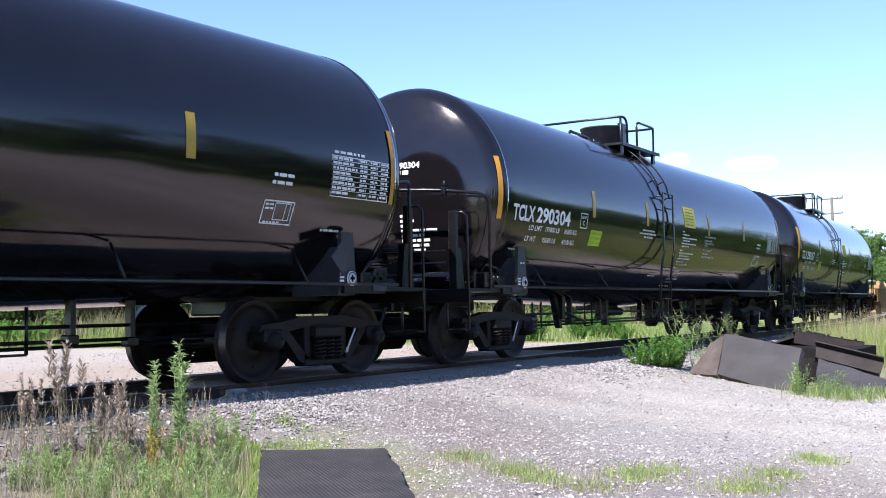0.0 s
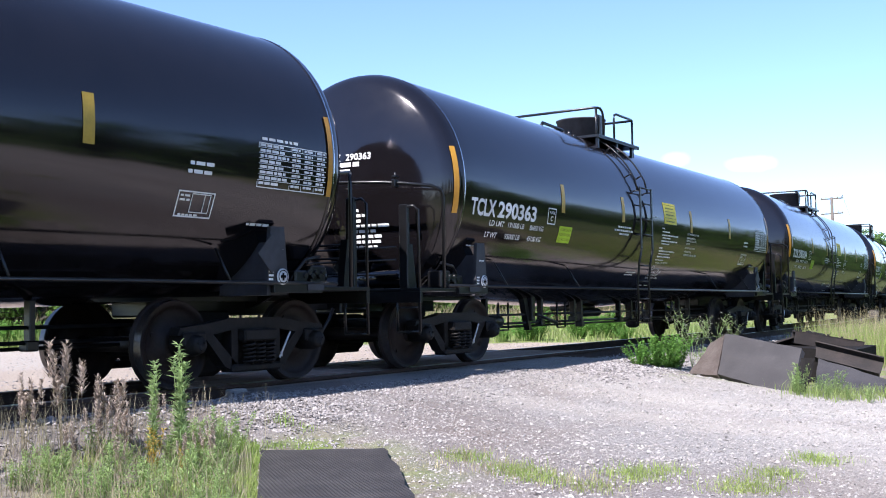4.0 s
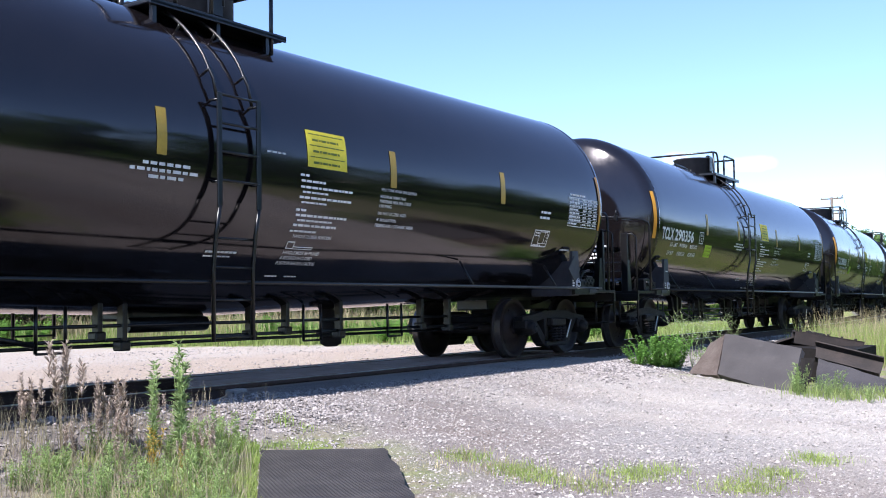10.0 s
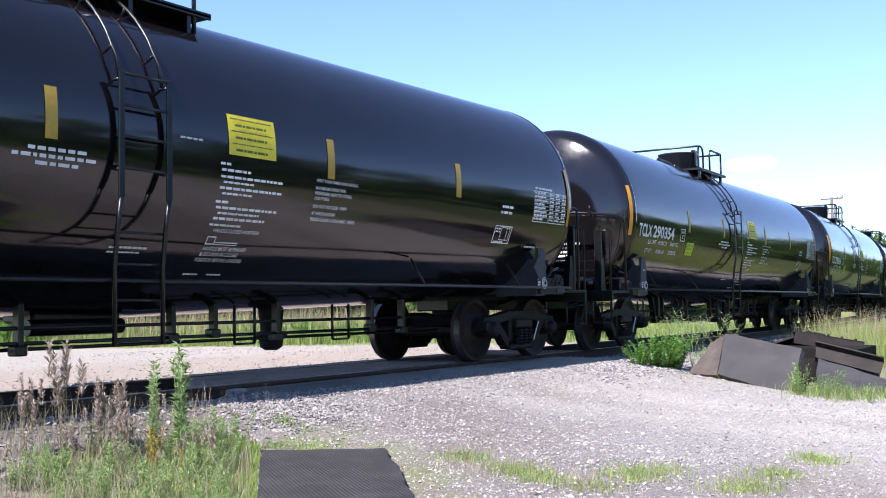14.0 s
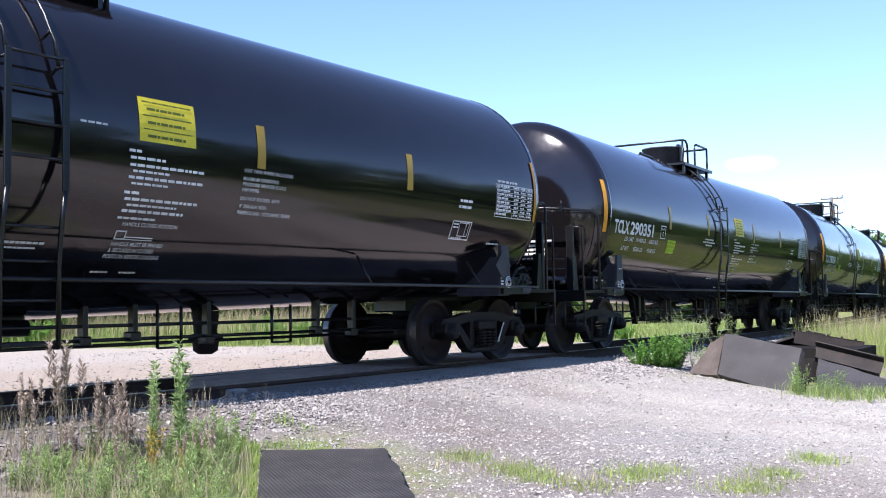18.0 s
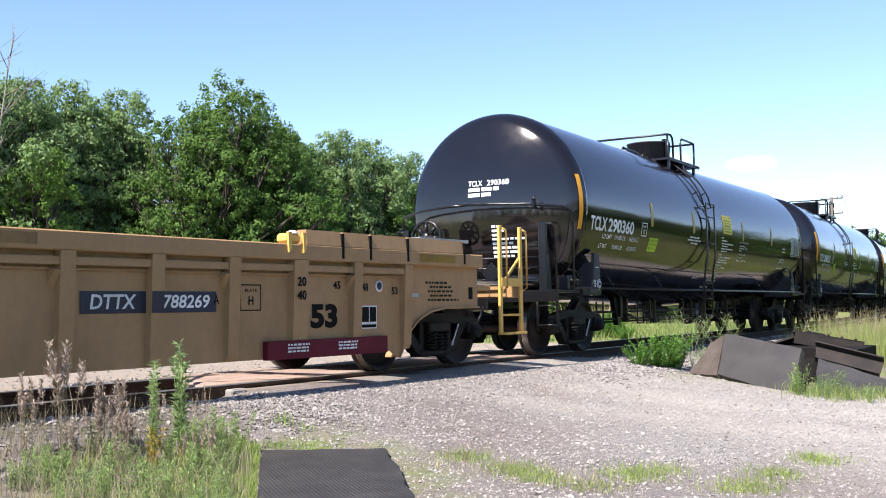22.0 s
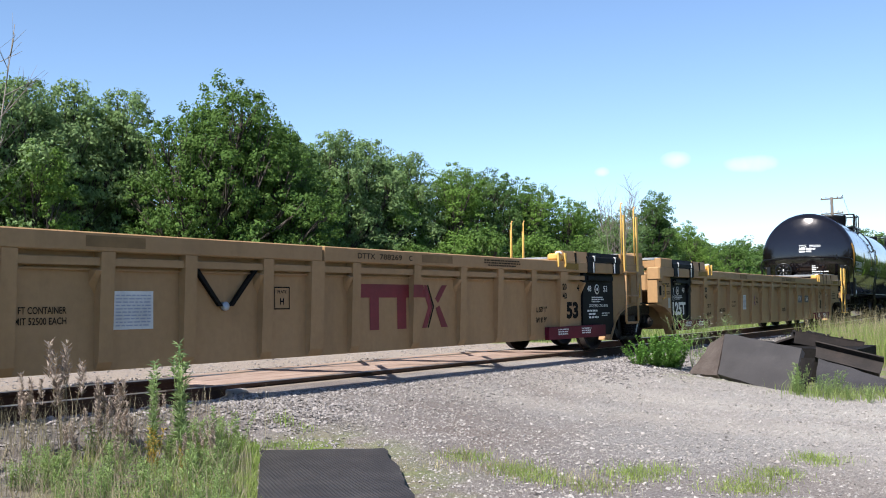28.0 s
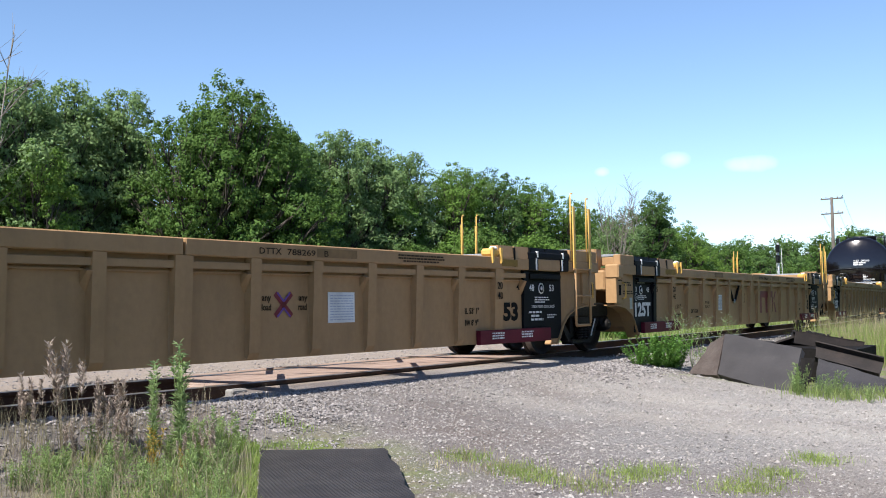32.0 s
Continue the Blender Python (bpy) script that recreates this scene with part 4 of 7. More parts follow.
            if k % 2 == 0:
                quads(bm, [(x1 - 0.01, y, 0.96), (x1 - 0.01, y + s * 0.10, 1.16), (x1 - 0.01, y, 1.19), (x1 - 0.07, y, 1.05), (x1 - 0.07, y + s * 0.10, 1.16), (x1 - 0.07, y, 1.19)], [(0, 1, 2), (3, 5, 4), (0, 3, 4, 1), (1, 4, 5, 2)])
            bmesh.ops.recalc_face_normals(bm, faces=bm.faces)
            dark = s < 0 and (k == -8 or (k == 7 and not front_open))
            part("stiffener", bm, BLACK_PANEL if dark else TAN, car)
        # inner guide lugs
        for e in (-1, 1):
            bm = B()
            x = e * 5.62
            box(bm, x - 0.02, x + 0.20, min(y + s * 0.09, y - s * 0.10), max(y + s * 0.09, y - s * 0.10), 1.50, 1.61, 0.03)
            for d in (-0.03, 0.20):
                prism(bm, [(x + d - 0.02, 1.62), (x + d + 0.035, 1.62), (x + d + 0.03, 1.43), (x + d - 0.005, 1.40)], y + s * 0.095, y + s * 0.125)
            bmesh.ops.recalc_face_normals(bm, faces=bm.faces)
            lug = part("guide_lug", bm, YELLOW, car, "yellow container guide")
            bm = turned(B(), [(1.60, 0.06), (1.62, 0.055), (1.64, 0.035), (1.645, 0.0)], "z", 12, 0, (x + 0.09, y + s * 0.05, 0))
            part("guide_cap", bm, WHITE, lug, "worn pale guide nose")
            # maroon band and its print
            if s < 0:
                lo, hi = (5.30, 7.32) if e > 0 else (-7.45, -5.50)
                bm = B()
                box(bm, lo, hi, -SIDE - 0.076, -SIDE - 0.002, 0.275, 0.47, 0.004)
                part("maroon_band", bm, MAROON, car, "maroon painted jacking band")
                for a in (0.30, 1.12):
                    on_side("band_print", bars([(lo + a, lo + a + 0.34, z, z + 0.02) for z in (0.415, 0.38, 0.345)], 31), WHITE, car, y=-SIDE - 0.081)
    # old markings painted over on the chord
    for x0, x1, mat in ((-6.32, -5.74, OCHRE), (7.95, 8.75, OCHRE) if front_open else (5.85, 6.3, OCHRE), (-3.15, -2.5, UMBER), (1.9, 2.6, UMBER)):
        on_side("painted_patch", rect(x0, x1, 1.365, 1.462), mat, car, "overpainted patch of darker paint", y=-SIDE - 0.1035)
    # floor cross-bearers, end floors and sloping bulkheads
    for x in (-6.9, -3.9, -1.3, 1.3, 3.9, 6.9):
        bm = B()
        box(bm, x - 0.14, x + 0.14, -1.40, 1.40, 0.29, 0.40, 0.01)
        part("cross_bearer", bm, TAN, car)
    for x0, x1 in ((-6.9, -3.9), (3.9, 6.9), (-3.9, -1.3), (1.3, 3.9)):
        bm = B()
        for s in (-1, 1):
            tube(bm, [(x0, s * 1.3, 0.34), ((x0 + x1) / 2, s * 0.1, 0.34), (x1, s * 1.3, 0.34)], 0.05, 6)
        part("diagonal_brace", bm, TAN, car)
    for e in (-1, 1):
        bm = B()
        prism(bm, [(e * 7.70, 0.40), (e * 7.76, 0.40), (e * 8.30, 1.45), (e * 8.22, 1.45)], -1.36, 1.36)
        bmesh.ops.recalc_face_normals(bm, faces=bm.faces)
        part("bulkhead", bm, TAN, car)
        bm = B()
        box(bm, min(e * 8.25, e * tips[e]), max(e * 8.25, e * tips[e]), -1.40, 1.40, 1.05, 1.30, 0.02)
        if e < 0 or not front_open:
            for s in (-1, 1):
                box(bm, min(e * 7.96, e * (tips[e] - 0.06)), max(e * 7.96, e * (tips[e] - 0.06)), s * 1.50 - 0.065, s * 1.50 + 0.065, 1.49, 1.67, 0.012)
            deck = tips[e] - 0.10 if e > 0 else 8.20
            box(bm, min(e * 8.0, e * deck), max(e * 8.0, e * deck), -1.38, 1.38, 1.50, 1.645, 0.01)
        box(bm, min(e * 8.0, e * (tips[e] + 0.5)), max(e * 8.0, e * (tips[e] + 0.5)), -0.36, 0.36, 0.82, 1.10, 0.02)
        part("end_structure", bm, TAN, car)
        bm = B()
        x0, x1 = (8.28, tips[1] - 0.05) if e > 0 else (-8.19, -7.98)
        for k in range(9):
            x = x0 + (x1 - x0) * k / 8
            box(bm, x - 0.012, x + 0.012, -1.35, 1.35, 1.66, 1.70)
        for k in range(12):
            y = -1.35 + 2.7 * k / 11
            box(bm, x0 - 0.02, x1 + 0.02, y - 0.01, y + 0.01, 1.665, 1.703)
        part("walkway_grating", bm, GALV, car, "galvanised grating walkway")
    # slotted end plates on the near and far sides
    for e in (-1, 1):
        shared = e < 0 or not front_open
        for s in (-1, 1):
            if shared:
                bm = B()
                x = 8.84 if e > 0 else -8.55
                prism(bm, [(x - e * 0.35, 0.83), (x + e * 0.125, 0.83), (x + e * 0.125, 1.25), (x + e * 0.10, 1.36), (x - e * 0.35, 1.36)], s * (SIDE + 0.045), s * (SIDE + 0.005))
                bmesh.ops.recalc_face_normals(bm, faces=bm.faces)
                part("end_plate", bm, TAN, car)
                bm = B()
                box(bm, x - 0.045, x + 0.045, s * (SIDE + 0.05) - 0.004, s * (SIDE + 0.05) + 0.004, 0.96, 1.14, 0.0)
                part("hand_hole", bm, BLACK_INK, car)
                bm = B()
                tube(bm, [(x - e * 0.12, s * (SIDE + 0.05), 0.90), (x - e * 0.12, s * (SIDE + 0.11), 0.92), (x - e * 0.12, s * (SIDE + 0.11), 1.16), (x - e * 0.12, s * (SIDE + 0.05), 1.18)], 0.016, 6)
                part("grab_handle", bm, YELLOW, car)
    # connection at the rear: corner plates, inner plates and a portal bracket
    for s in (-1, 1):
        bm = B()
        box(bm, -8.72, -8.66, min(s * 1.52, s * 1.32), max(s * 1.52, s * 1.32), 0.82, 1.26, 0.01)
        box(bm, -8.74, -8.50, min(s * 1.575, s * 1.32), max(s * 1.575, s * 1.32), 1.25, 1.50, 0.025)
        part("corner_plate", bm, TAN, car)
        bm = B()
        box(bm, -8.73, -8.62, min(s * 1.31, s * 0.62), max(s * 1.31, s * 0.62), 1.04, 1.40, 0.03)
        part("inner_plate", bm, TAN, car)
        bm = B()
        box(bm, -8.42, -8.38, min(s * 1.04, s * 0.60), max(s * 1.04, s * 0.60), 1.60, 1.79, 0.006)
        box(bm, -8.42, -8.36, min(s * 0.74, s * 0.60), max(s * 0.74, s * 0.60), 1.38, 1.60, 0.006)
        prism(bm, [(-8.42, 1.79), (-8.20, 1.79), (-8.20, 1.50), (-8.36, 1.20), (-8.42, 1.20)], s * 1.04, s * 1.00)
        bmesh.ops.recalc_face_normals(bm, faces=bm.faces)
        part("portal_bracket", bm, TAN, car)
    bm = B()
    tube(bm, [(-8.2, 0, 0.92), (-9.24, 0, 0.92)], 0.16, 12)
    part("drawbar", bm, IRON, car)
    for e in (-1, 1):
        if e < 0 or not front_open:
            # black panel with the bogie data, and the saddle pads over the chord
            bm = B()
            box(bm, min(e * 6.70, e * 7.80), max(e * 6.70, e * 7.80), -SIDE - 0.005, -SIDE - 0.001, 0.292, 1.32, 0.0)
            part("black_panel", bm, BLACK_PANEL, car, "black painted data panel")
            bm = B()
            for x0, x1 in ((6.62, 6.92), (7.60, 7.90)):
                box(bm, min(e * x0, e * x1), max(e * x0, e * x1), -SIDE - 0.112, -SIDE + 0.135, 1.32, 1.53, 0.02)
            box(bm, min(e * 6.62, e * 7.95), max(e * 6.62, e * 7.95), -SIDE - 0.108, -SIDE + 0.10, 1.50, 1.60, 0.02)
            part("black_saddle", bm, BLACK_PANEL, car, "black painted chord section")
            for x in (6.84, 7.66):
                bm = B()
                box(bm, e * x - 0.018, e * x + 0.018, -SIDE - 0.119, -SIDE - 0.110, 1.33, 1.50)
                box(bm, e * x + 0.03, e * x + 0.066, -SIDE - 0.114, -SIDE - 0.06, 1.52, 1.61)
                part("white_stripe", bm, WHITE, car)
    if front_open:
        # coupler end: platform, yellow steps
        bm = B()
        box(bm, 9.40, 10.70, -0.34, 0.34, 0.72, 1.06, 0.02)
        box(bm, 9.42, 9.90, -1.38, 1.38, 1.02, 1.10, 0.01)
        box(bm, 10.45, 10.66, -1.40, 1.40, 0.92, 1.10, 0.01)
        box(bm, 9.40, 9.60, -1.2, -0.9, 0.8, 1.2, 0.02)
        part("end_sill", bm, TAN, car)
        bm = B()
        for k in range(14):
            x = 9.5 + k * 0.085
            box(bm, x - 0.01, x + 0.01, -1.30, 1.30, 1.12, 1.15)
        for k in range(10):
            y = -1.3 + k * 0.289
            box(bm, 9.48, 10.62, y - 0.008, y + 0.008, 1.115, 1.147)
        part("end_grating", bm, GALV, car)
        for s in (-1,):
            for x in (10.02, 10.58):
                bm = B()
                box(bm, x - 0.035, x + 0.035, s * 1.47 - 0.02, s * 1.47 + 0.02, 0.42, 1.94, 0.006)
                part("step_post", bm, YELLOW, car, "yellow corner post")
                bm = B()
                tube(bm, [(x + 0.04, s * 1.49, 1.90), (x + 0.13, s * 1.49, 1.88), (x + 0.15, s * 1.49, 1.82), (x + 0.15, s * 1.49, 1.06), (x + 0.04, s * 1.49, 1.02)], 0.016, 6)
                part("grab_iron", bm, YELLOW, car)
            for lo, hi, z0, z1 in ((0.10, 0.05, 0.40, 0.43), (0.03, 0.03, 0.66, 0.69), (0.03, 0.03, 1.08, 1.20)):
                part("corner_step", box(B(), 10.02, 10.58, s * 1.47 - lo, s * 1.47 + hi, z0, z1, 0.004), YELLOW, car)
            part("step_brace", tube(B(), [(10.20, s * 1.45, 1.18), (10.56, s * 1.45, 1.48)], 0.022, 6), YELLOW, car)
        coupler(car, 11.05, 1)
        bogie(car, 8.98)
        bm = B()
        box(bm, 8.2, 9.75, -0.5, 0.5, 0.78, 1.02, 0.02)
        part("bolster_sill", bm, TAN, car)
        # stencils of this end
        for s, x, z, h, w in (("20", 5.74, 1.045, 0.10, 0.14), ("40", 5.74, 0.90, 0.10, 0.14), ("45", 6.42, 1.02, 0.09, 0.13), ("48", 6.93, 1.0, 0.09, 0.12), ("53", 7.50, 0.96, 0.09, 0.12)):
            on_side("size_stencil", moved(letters(s, h, w, 0.03), x, z), BLACK_INK, car, y=-SIDE - (0.095 if x < 6 else 0.006))
        on_side("size_number", moved(letters("53", 0.27, 0.45, 0.05), 6.04, 0.585), BLACK_INK, car)
        on_side("plate_stencil", merged(frame_rect(4.98, 5.28, 0.79, 1.06, 0.012), moved(letters("PLATE", 0.035, 0.17, 0.01), 5.05, 0.98), moved(letters("H", 0.09, 0.07, 0.02), 5.10, 0.85)), BLACK_INK, car)
        on_side("unit_letter", moved(letters("A", 0.09, 0.08, 0.02), 4.62, 0.86), BLACK_INK, car)
        bm = B()
        box(bm, 6.80, 7.20, -SIDE - 0.008, -SIDE - 0.001, 0.56, 0.83, 0.0)
        part("white_plate", bm, WHITE, car, "white framed data plate")
        on_side("plate_field", merged(rect(6.815, 7.05, 0.64, 0.815), rect(7.065, 7.185, 0.64, 0.815), rect(6.815, 7.185, 0.575, 0.61)), BLACK_INK, car, y=-SIDE - 0.012)
        bm = turned(B(), [(0, 0), (0, 0.07), (0.004, 0.07), (0.004, 0)], "y", 24, 0, (7.25, -SIDE - 0.012, 1.06))
        part("round_decal", bm, WHITE, car, "small round decal")
        bm = turned(B(), [(0, 0), (0, 0.045), (0.003, 0.045), (0.003, 0)], "y", 16, 0, (7.25, -SIDE - 0.016, 1.06))
        part("decal_mark", bm, NAVY, car)
        on_side("small_plate", merged(rect(7.80, 7.88, 0.73, 0.86), rect(7.84, 8.05, 0.93, 0.98)), GALV, car)
        for row in ((8.2, 8.7, 1.10, 1.125), (8.3, 8.8, 1.045, 1.07), (8.25, 8.85, 0.99, 1.015), (8.3, 8.8, 0.935, 0.96), (8.25, 8.95, 0.88, 0.905)):
            on_side("end_print", bars([row], 41), BROWN_INK, car)
        bm = B()
        box(bm, 9.20, 9.29, -SIDE - 0.008, -SIDE - 0.001, 0.90, 1.06)
        part("hand_hole", bm, BLACK_INK, car)
    else:
        bogie(car, 9.24)
        bm = B()
        box(bm, 8.25, 10.2, -1.15, 1.15, 0.60, 0.84, 0.03)
        box(bm, 9.0, 9.5, -0.9, 0.9, 0.40, 1.0, 0.03)
        part("centre_casting", bm, IRON, car)
    # tall corner posts with thin rods and a step below: near side in front, far side at the rear
    for e, s in ((1, -1), (-1, 1)):
        if e > 0 and front_open:
            continue
        for x, top, rod in ((e * 8.07, 2.36, 2.57), (e * 8.62, 2.36, 2.53)):
            bm = B()
            box(bm, x - 0.034, x + 0.034, s * 1.592 - 0.012, s * 1.592 + 0.012, 1.36, top, 0.004)
            for z in (1.45, 1.6, 1.9, 2.2):
                box(bm, x + 0.03, x + 0.05, s * 1.592 - 0.012, s * 1.592 + 0.012, z, z + 0.03)
            part("corner_post", bm, YELLOW, car, "tall yellow corner post")
            bm = B()
            tube(bm, [(x - 0.05, s * 1.56, 1.50), (x - 0.05, s * 1.56, rod - 0.03), (x - 0.03, s * 1.56, rod), (x + 0.02, s * 1.56, rod)], 0.013, 6)
            part("post_rod", bm, YELLOW, car)
        part("corner_step", tube(B(), [(e * 8.08, s * 1.592, 1.38), (e * 8.08, s * 1.592, 0.52), (e * 8.10, s * 1.592, 0.48), (e * 8.57, s * 1.592, 0.48), (e * 8.60, s * 1.592, 0.52), (e * 8.60, s * 1.592, 1.38)], 0.022, 8), TAN, car)
        part("step_rung", tube(B(), [(e * 8.08, s * 1.592, 0.95), (e * 8.60, s * 1.592, 0.95)], 0.017, 6), TAN, car)
        part("step_rail", tube(B(), [(e * 8.02, s * 1.592, 1.37), (e * 8.68, s * 1.592, 1.37)], 0.018, 6), TAN, car)
    return car


def data_panel(car, e, big):
    """White print on the black panel; big: the bogie rating in large characters."""
    y = -SIDE - 0.010
    mid = -7.37 if e < 0 else 7.21
    bm = turned(B(), [(0, 0), (0, 0.085), (0.003, 0.085), (0.003, 0)], "y", 24, 0, (mid - 0.05, y + 0.001, 1.06))
    part("round_decal", bm, WHITE, car, "round white decal")
    bm = turned(B(), [(0, 0), (0, 0.062), (0.003, 0.062), (0.003, 0)], "y", 20, 0, (mid - 0.05, y - 0.003, 1.06))
    part("decal_mark", bm, BLACK_PANEL, car)
    bm = turned(B(), [(0, 0), (0, 0.03), (0.003, 0.03), (0.003, 0)], "y", 12, 0, (mid - 0.05, y - 0.007, 1.06))
    part("decal_mark", bm, WHITE, car)
    if big:
        on_side("panel_rating", moved(letters("125T", 0.26, 0.80, 0.045), mid - 0.375, 0.575), WHITE, car, y=y)
        on_side("panel_size", moved(letters("3", 0.10, 0.06, 0.02), mid - 0.33, 1.02), WHITE, car, y=y)
        on_side("panel_size", moved(letters("48", 0.10, 0.15, 0.02), mid + 0.22, 1.02), WHITE, car, y=y)
        on_side("panel_print", bars([(mid - 0.28, mid + 0.24, 1.22, 1.245), (mid - 0.22, mid + 0.18, 1.175, 1.20), (mid - 0.20, mid + 0.20, 0.945, 0.962), (mid - 0.20, mid + 0.24, 0.915, 0.932), (mid - 0.20, mid + 0.10, 0.885, 0.90)], 51), WHITE, car, y=y)
        circle = np.array([(mid - 0.30 + r * math.cos(t), 0.93 + r * math.sin(t)) for t in (2 * math.pi * k / 20 for k in range(20)) for r in (0.058, 0.068)])
        on_side("panel_ring", (circle, [(2 * k, 2 * k + 1, (2 * k + 3) % 40, (2 * k + 2) % 40) for k in range(20)]), WHITE, car, y=y)
        on_side("panel_print", moved(letters("110", 0.05, 0.07, 0.01), mid - 0.335, 0.905), WHITE, car, y=y)
    else:
        on_side("panel_size", moved(letters("48", 0.10, 0.15, 0.02), mid - 0.42, 1.02), WHITE, car, y=y)
        on_side("panel_size", moved(letters("53", 0.10, 0.15, 0.02), mid + 0.20, 1.02), WHITE, car, y=y)
        on_side("panel_print", bars([(mid - 0.26, mid + 0.16, 0.915, 0.935), (mid - 0.26, mid + 0.2, 0.88, 0.90), (mid - 0.26, mid + 0.06, 0.845, 0.865), (mid - 0.45, mid - 0.05, 0.69, 0.72), (mid - 0.38, mid - 0.10, 0.635, 0.665), (mid - 0.38, mid + 0.0, 0.58, 0.61), (mid + 0.12, mid + 0.42, 0.65, 0.668), (mid + 0.12, mid + 0.36, 0.615, 0.63)], 52), WHITE, car, y=y)
        on_side("panel_print", moved(letters("2 INCH TREAD COND. SHOES", 0.045, 0.72, 0.01), mid - 0.36, 0.765), WHITE, car, y=y)


def rear_end_print(car, number=True):
    """Stencils common to the shared end at the rear of a unit."""
    for s, x, z in (("20", -5.88, 1.035), ("40", -5.88, 0.895), ("45", -6.66, 1.03)):
        on_side("size_stencil", moved(letters(s, 0.10, 0.15, 0.02), x, z), BLACK_INK, car, y=-SIDE - (0.095 if x > -6 else 0.006))
    on_side("length_stencil", moved(letters("IL 53' 1\"", 0.085, 0.36, 0.03), -5.54, 0.70), BROWN_INK, car)
    on_side("length_stencil", moved(letters("IW 8' 9\"", 0.085, 0.34, 0.03), -5.54, 0.52), BROWN_INK, car)
    on_side("weight_stencil", moved(letters("LD LMT 117600", 0.085, 0.60, 0.03), -4.68, 0.60), BROWN_INK, car)
    on_side("weight_stencil", bars([(-4.25, -4.05, 0.51, 0.535)], 61), BROWN_INK, car)
    for rows in ([(-8.40, -8.05, 1.17, 1.195), (-8.36, -8.0, 1.13, 1.155)], [(-8.62, -8.42, 1.25, 1.27), (-8.62, -8.44, 1.21, 1.23)], [(-8.40, -7.95, 1.02, 1.04), (-8.40, -7.90, 0.98, 1.0)]):
        for row in rows:
            on_side("end_print", bars([row], 62), BROWN_INK, car, y=-SIDE - 0.050)
    bm = B()
    box(bm, -7.98, -7.86, -SIDE - 0.006, -SIDE - 0.001, 0.72, 0.92)
    part("small_plate", bm, GALV, car, "small white plate")


def white_sheet(car, x0, x1, z0=0.64, z1=0.985):
    bm = B()
    box(bm, x0, x1, -SIDE - 0.008, -SIDE - 0.001, z0, z1)
    part("load_chart", bm, WHITE, car, "white printed load chart")
    on_side("chart_print", bars([(x0 + 0.03, x1 - 0.03, z, z + 0.012) for z in np.arange(z0 + 0.03, z1 - 0.03, 0.03)], 63, 0, 0.03), CHART_INK, car, y=-SIDE - 0.012)


def cross_mark(car, x):
    """A crossed mark of red and purple strokes between two short words."""
    def stroke(x0, z0, x1, z1, w):
        d = Vector((x1 - x0, z1 - z0)).normalized() * w
        nx, nz = -d.y, d.x
        return np.array([(x0 + nx, z0 + nz), (x0 - nx, z0 - nz), (x1 - nx, z1 - nz), (x1 + nx, z1 + nz)]), [(0, 1, 2, 3)]
    on_side("cross_mark", merged(stroke(x - 0.13, 0.73, x + 0.13, 0.97, 0.03), stroke(x - 0.13, 0.97, x + 0.13, 0.73, 0.03)), RED_INK, car, y=-SIDE - 0.006)
    on_side("cross_edge", merged(stroke(x - 0.10, 0.72, x, 0.815, 0.012), stroke(x + 0.10, 0.72, x, 0.815, 0.012), stroke(x - 0.10, 0.98, x, 0.885, 0.012), stroke(x + 0.10, 0.98, x, 0.885, 0.012)), PURPLE_INK, car, y=-SIDE - 0.010)
    for s, dx, z in (("any", -0.33, 0.87), ("load", -0.33, 0.79), ("any", 0.24, 0.87), ("road", 0.23, 0.79)):
        on_side("mark_word", moved(letters(s, 0.07, 0.14, 0.02), x + dx, z), BROWN_INK, car)


def logo_shapes(car):
    """A dark red mark: two pillars under a bar, and a crossed pair of slanting strokes."""
    def poly(*p):
        return np.array(p), [tuple(range(len(p)))]
    flat = merged(poly((0.75, 0.925), (2.10, 0.925), (2.06, 1.085), (0.75, 1.085)), poly((0.94, 0.54), (1.12, 0.54), (1.12, 0.925), (0.94, 0.925)), poly((1.49, 0.54), (1.68, 0.54), (1.68, 0.925), (1.49, 0.925)),
                  poly((2.08, 0.925), (2.10, 0.925), (2.16, 0.80), (2.02, 0.54), (2.12, 0.54), (2.26, 0.81), (2.13, 1.085), (2.08, 1.085)), poly((2.48, 1.085), (2.60, 1.085), (2.39, 0.85), (2.32, 0.91)), poly((2.33, 0.79), (2.42, 0.82), (2.61, 0.54), (2.46, 0.54)))
    on_side("red_mark", flat, RED_INK, car, "dark red painted mark")
    outline = ((1.727, 0.925), (1.913, 0.925), (1.913, 1.085), (1.727, 1.085))
    pts = [(x, -SIDE - 0.0585 - 0.0457 * (z - 0.36), z) for x, z in outline]
    placed("red_mark", mesh_of("red_mark", pts, [(0, 1, 2, 3)], RED_INK), car)
    dark = merged(poly((2.14, 0.54), (2.17, 0.54), (2.30, 0.81), (2.17, 1.085), (2.14, 1.085), (2.27, 0.81)))
    on_side("mark_stripe", dark, BLACK_INK, car)


# the units and cars, each at its place in the train (metres along the train at 16 s)
TRAIN = []


def add(car, at, flip=False):
    TRAIN.append((car, at, flip))


master = tank_car()
number_car_list = [("290360", -2.14), ("290351", 15.25), ("290354", 32.64), ("290356", 50.03), ("290363", 67.42), ("290304", 84.81), ("290357", 102.20)]
for digits, at in number_car_list[1:]:
    c = copy_thing(master, pose(0, 0, 0))
    number_car(c, digits)
    add(c, at)
number_car(master, number_car_list[0][0])
add(master, number_car_list[0][1])

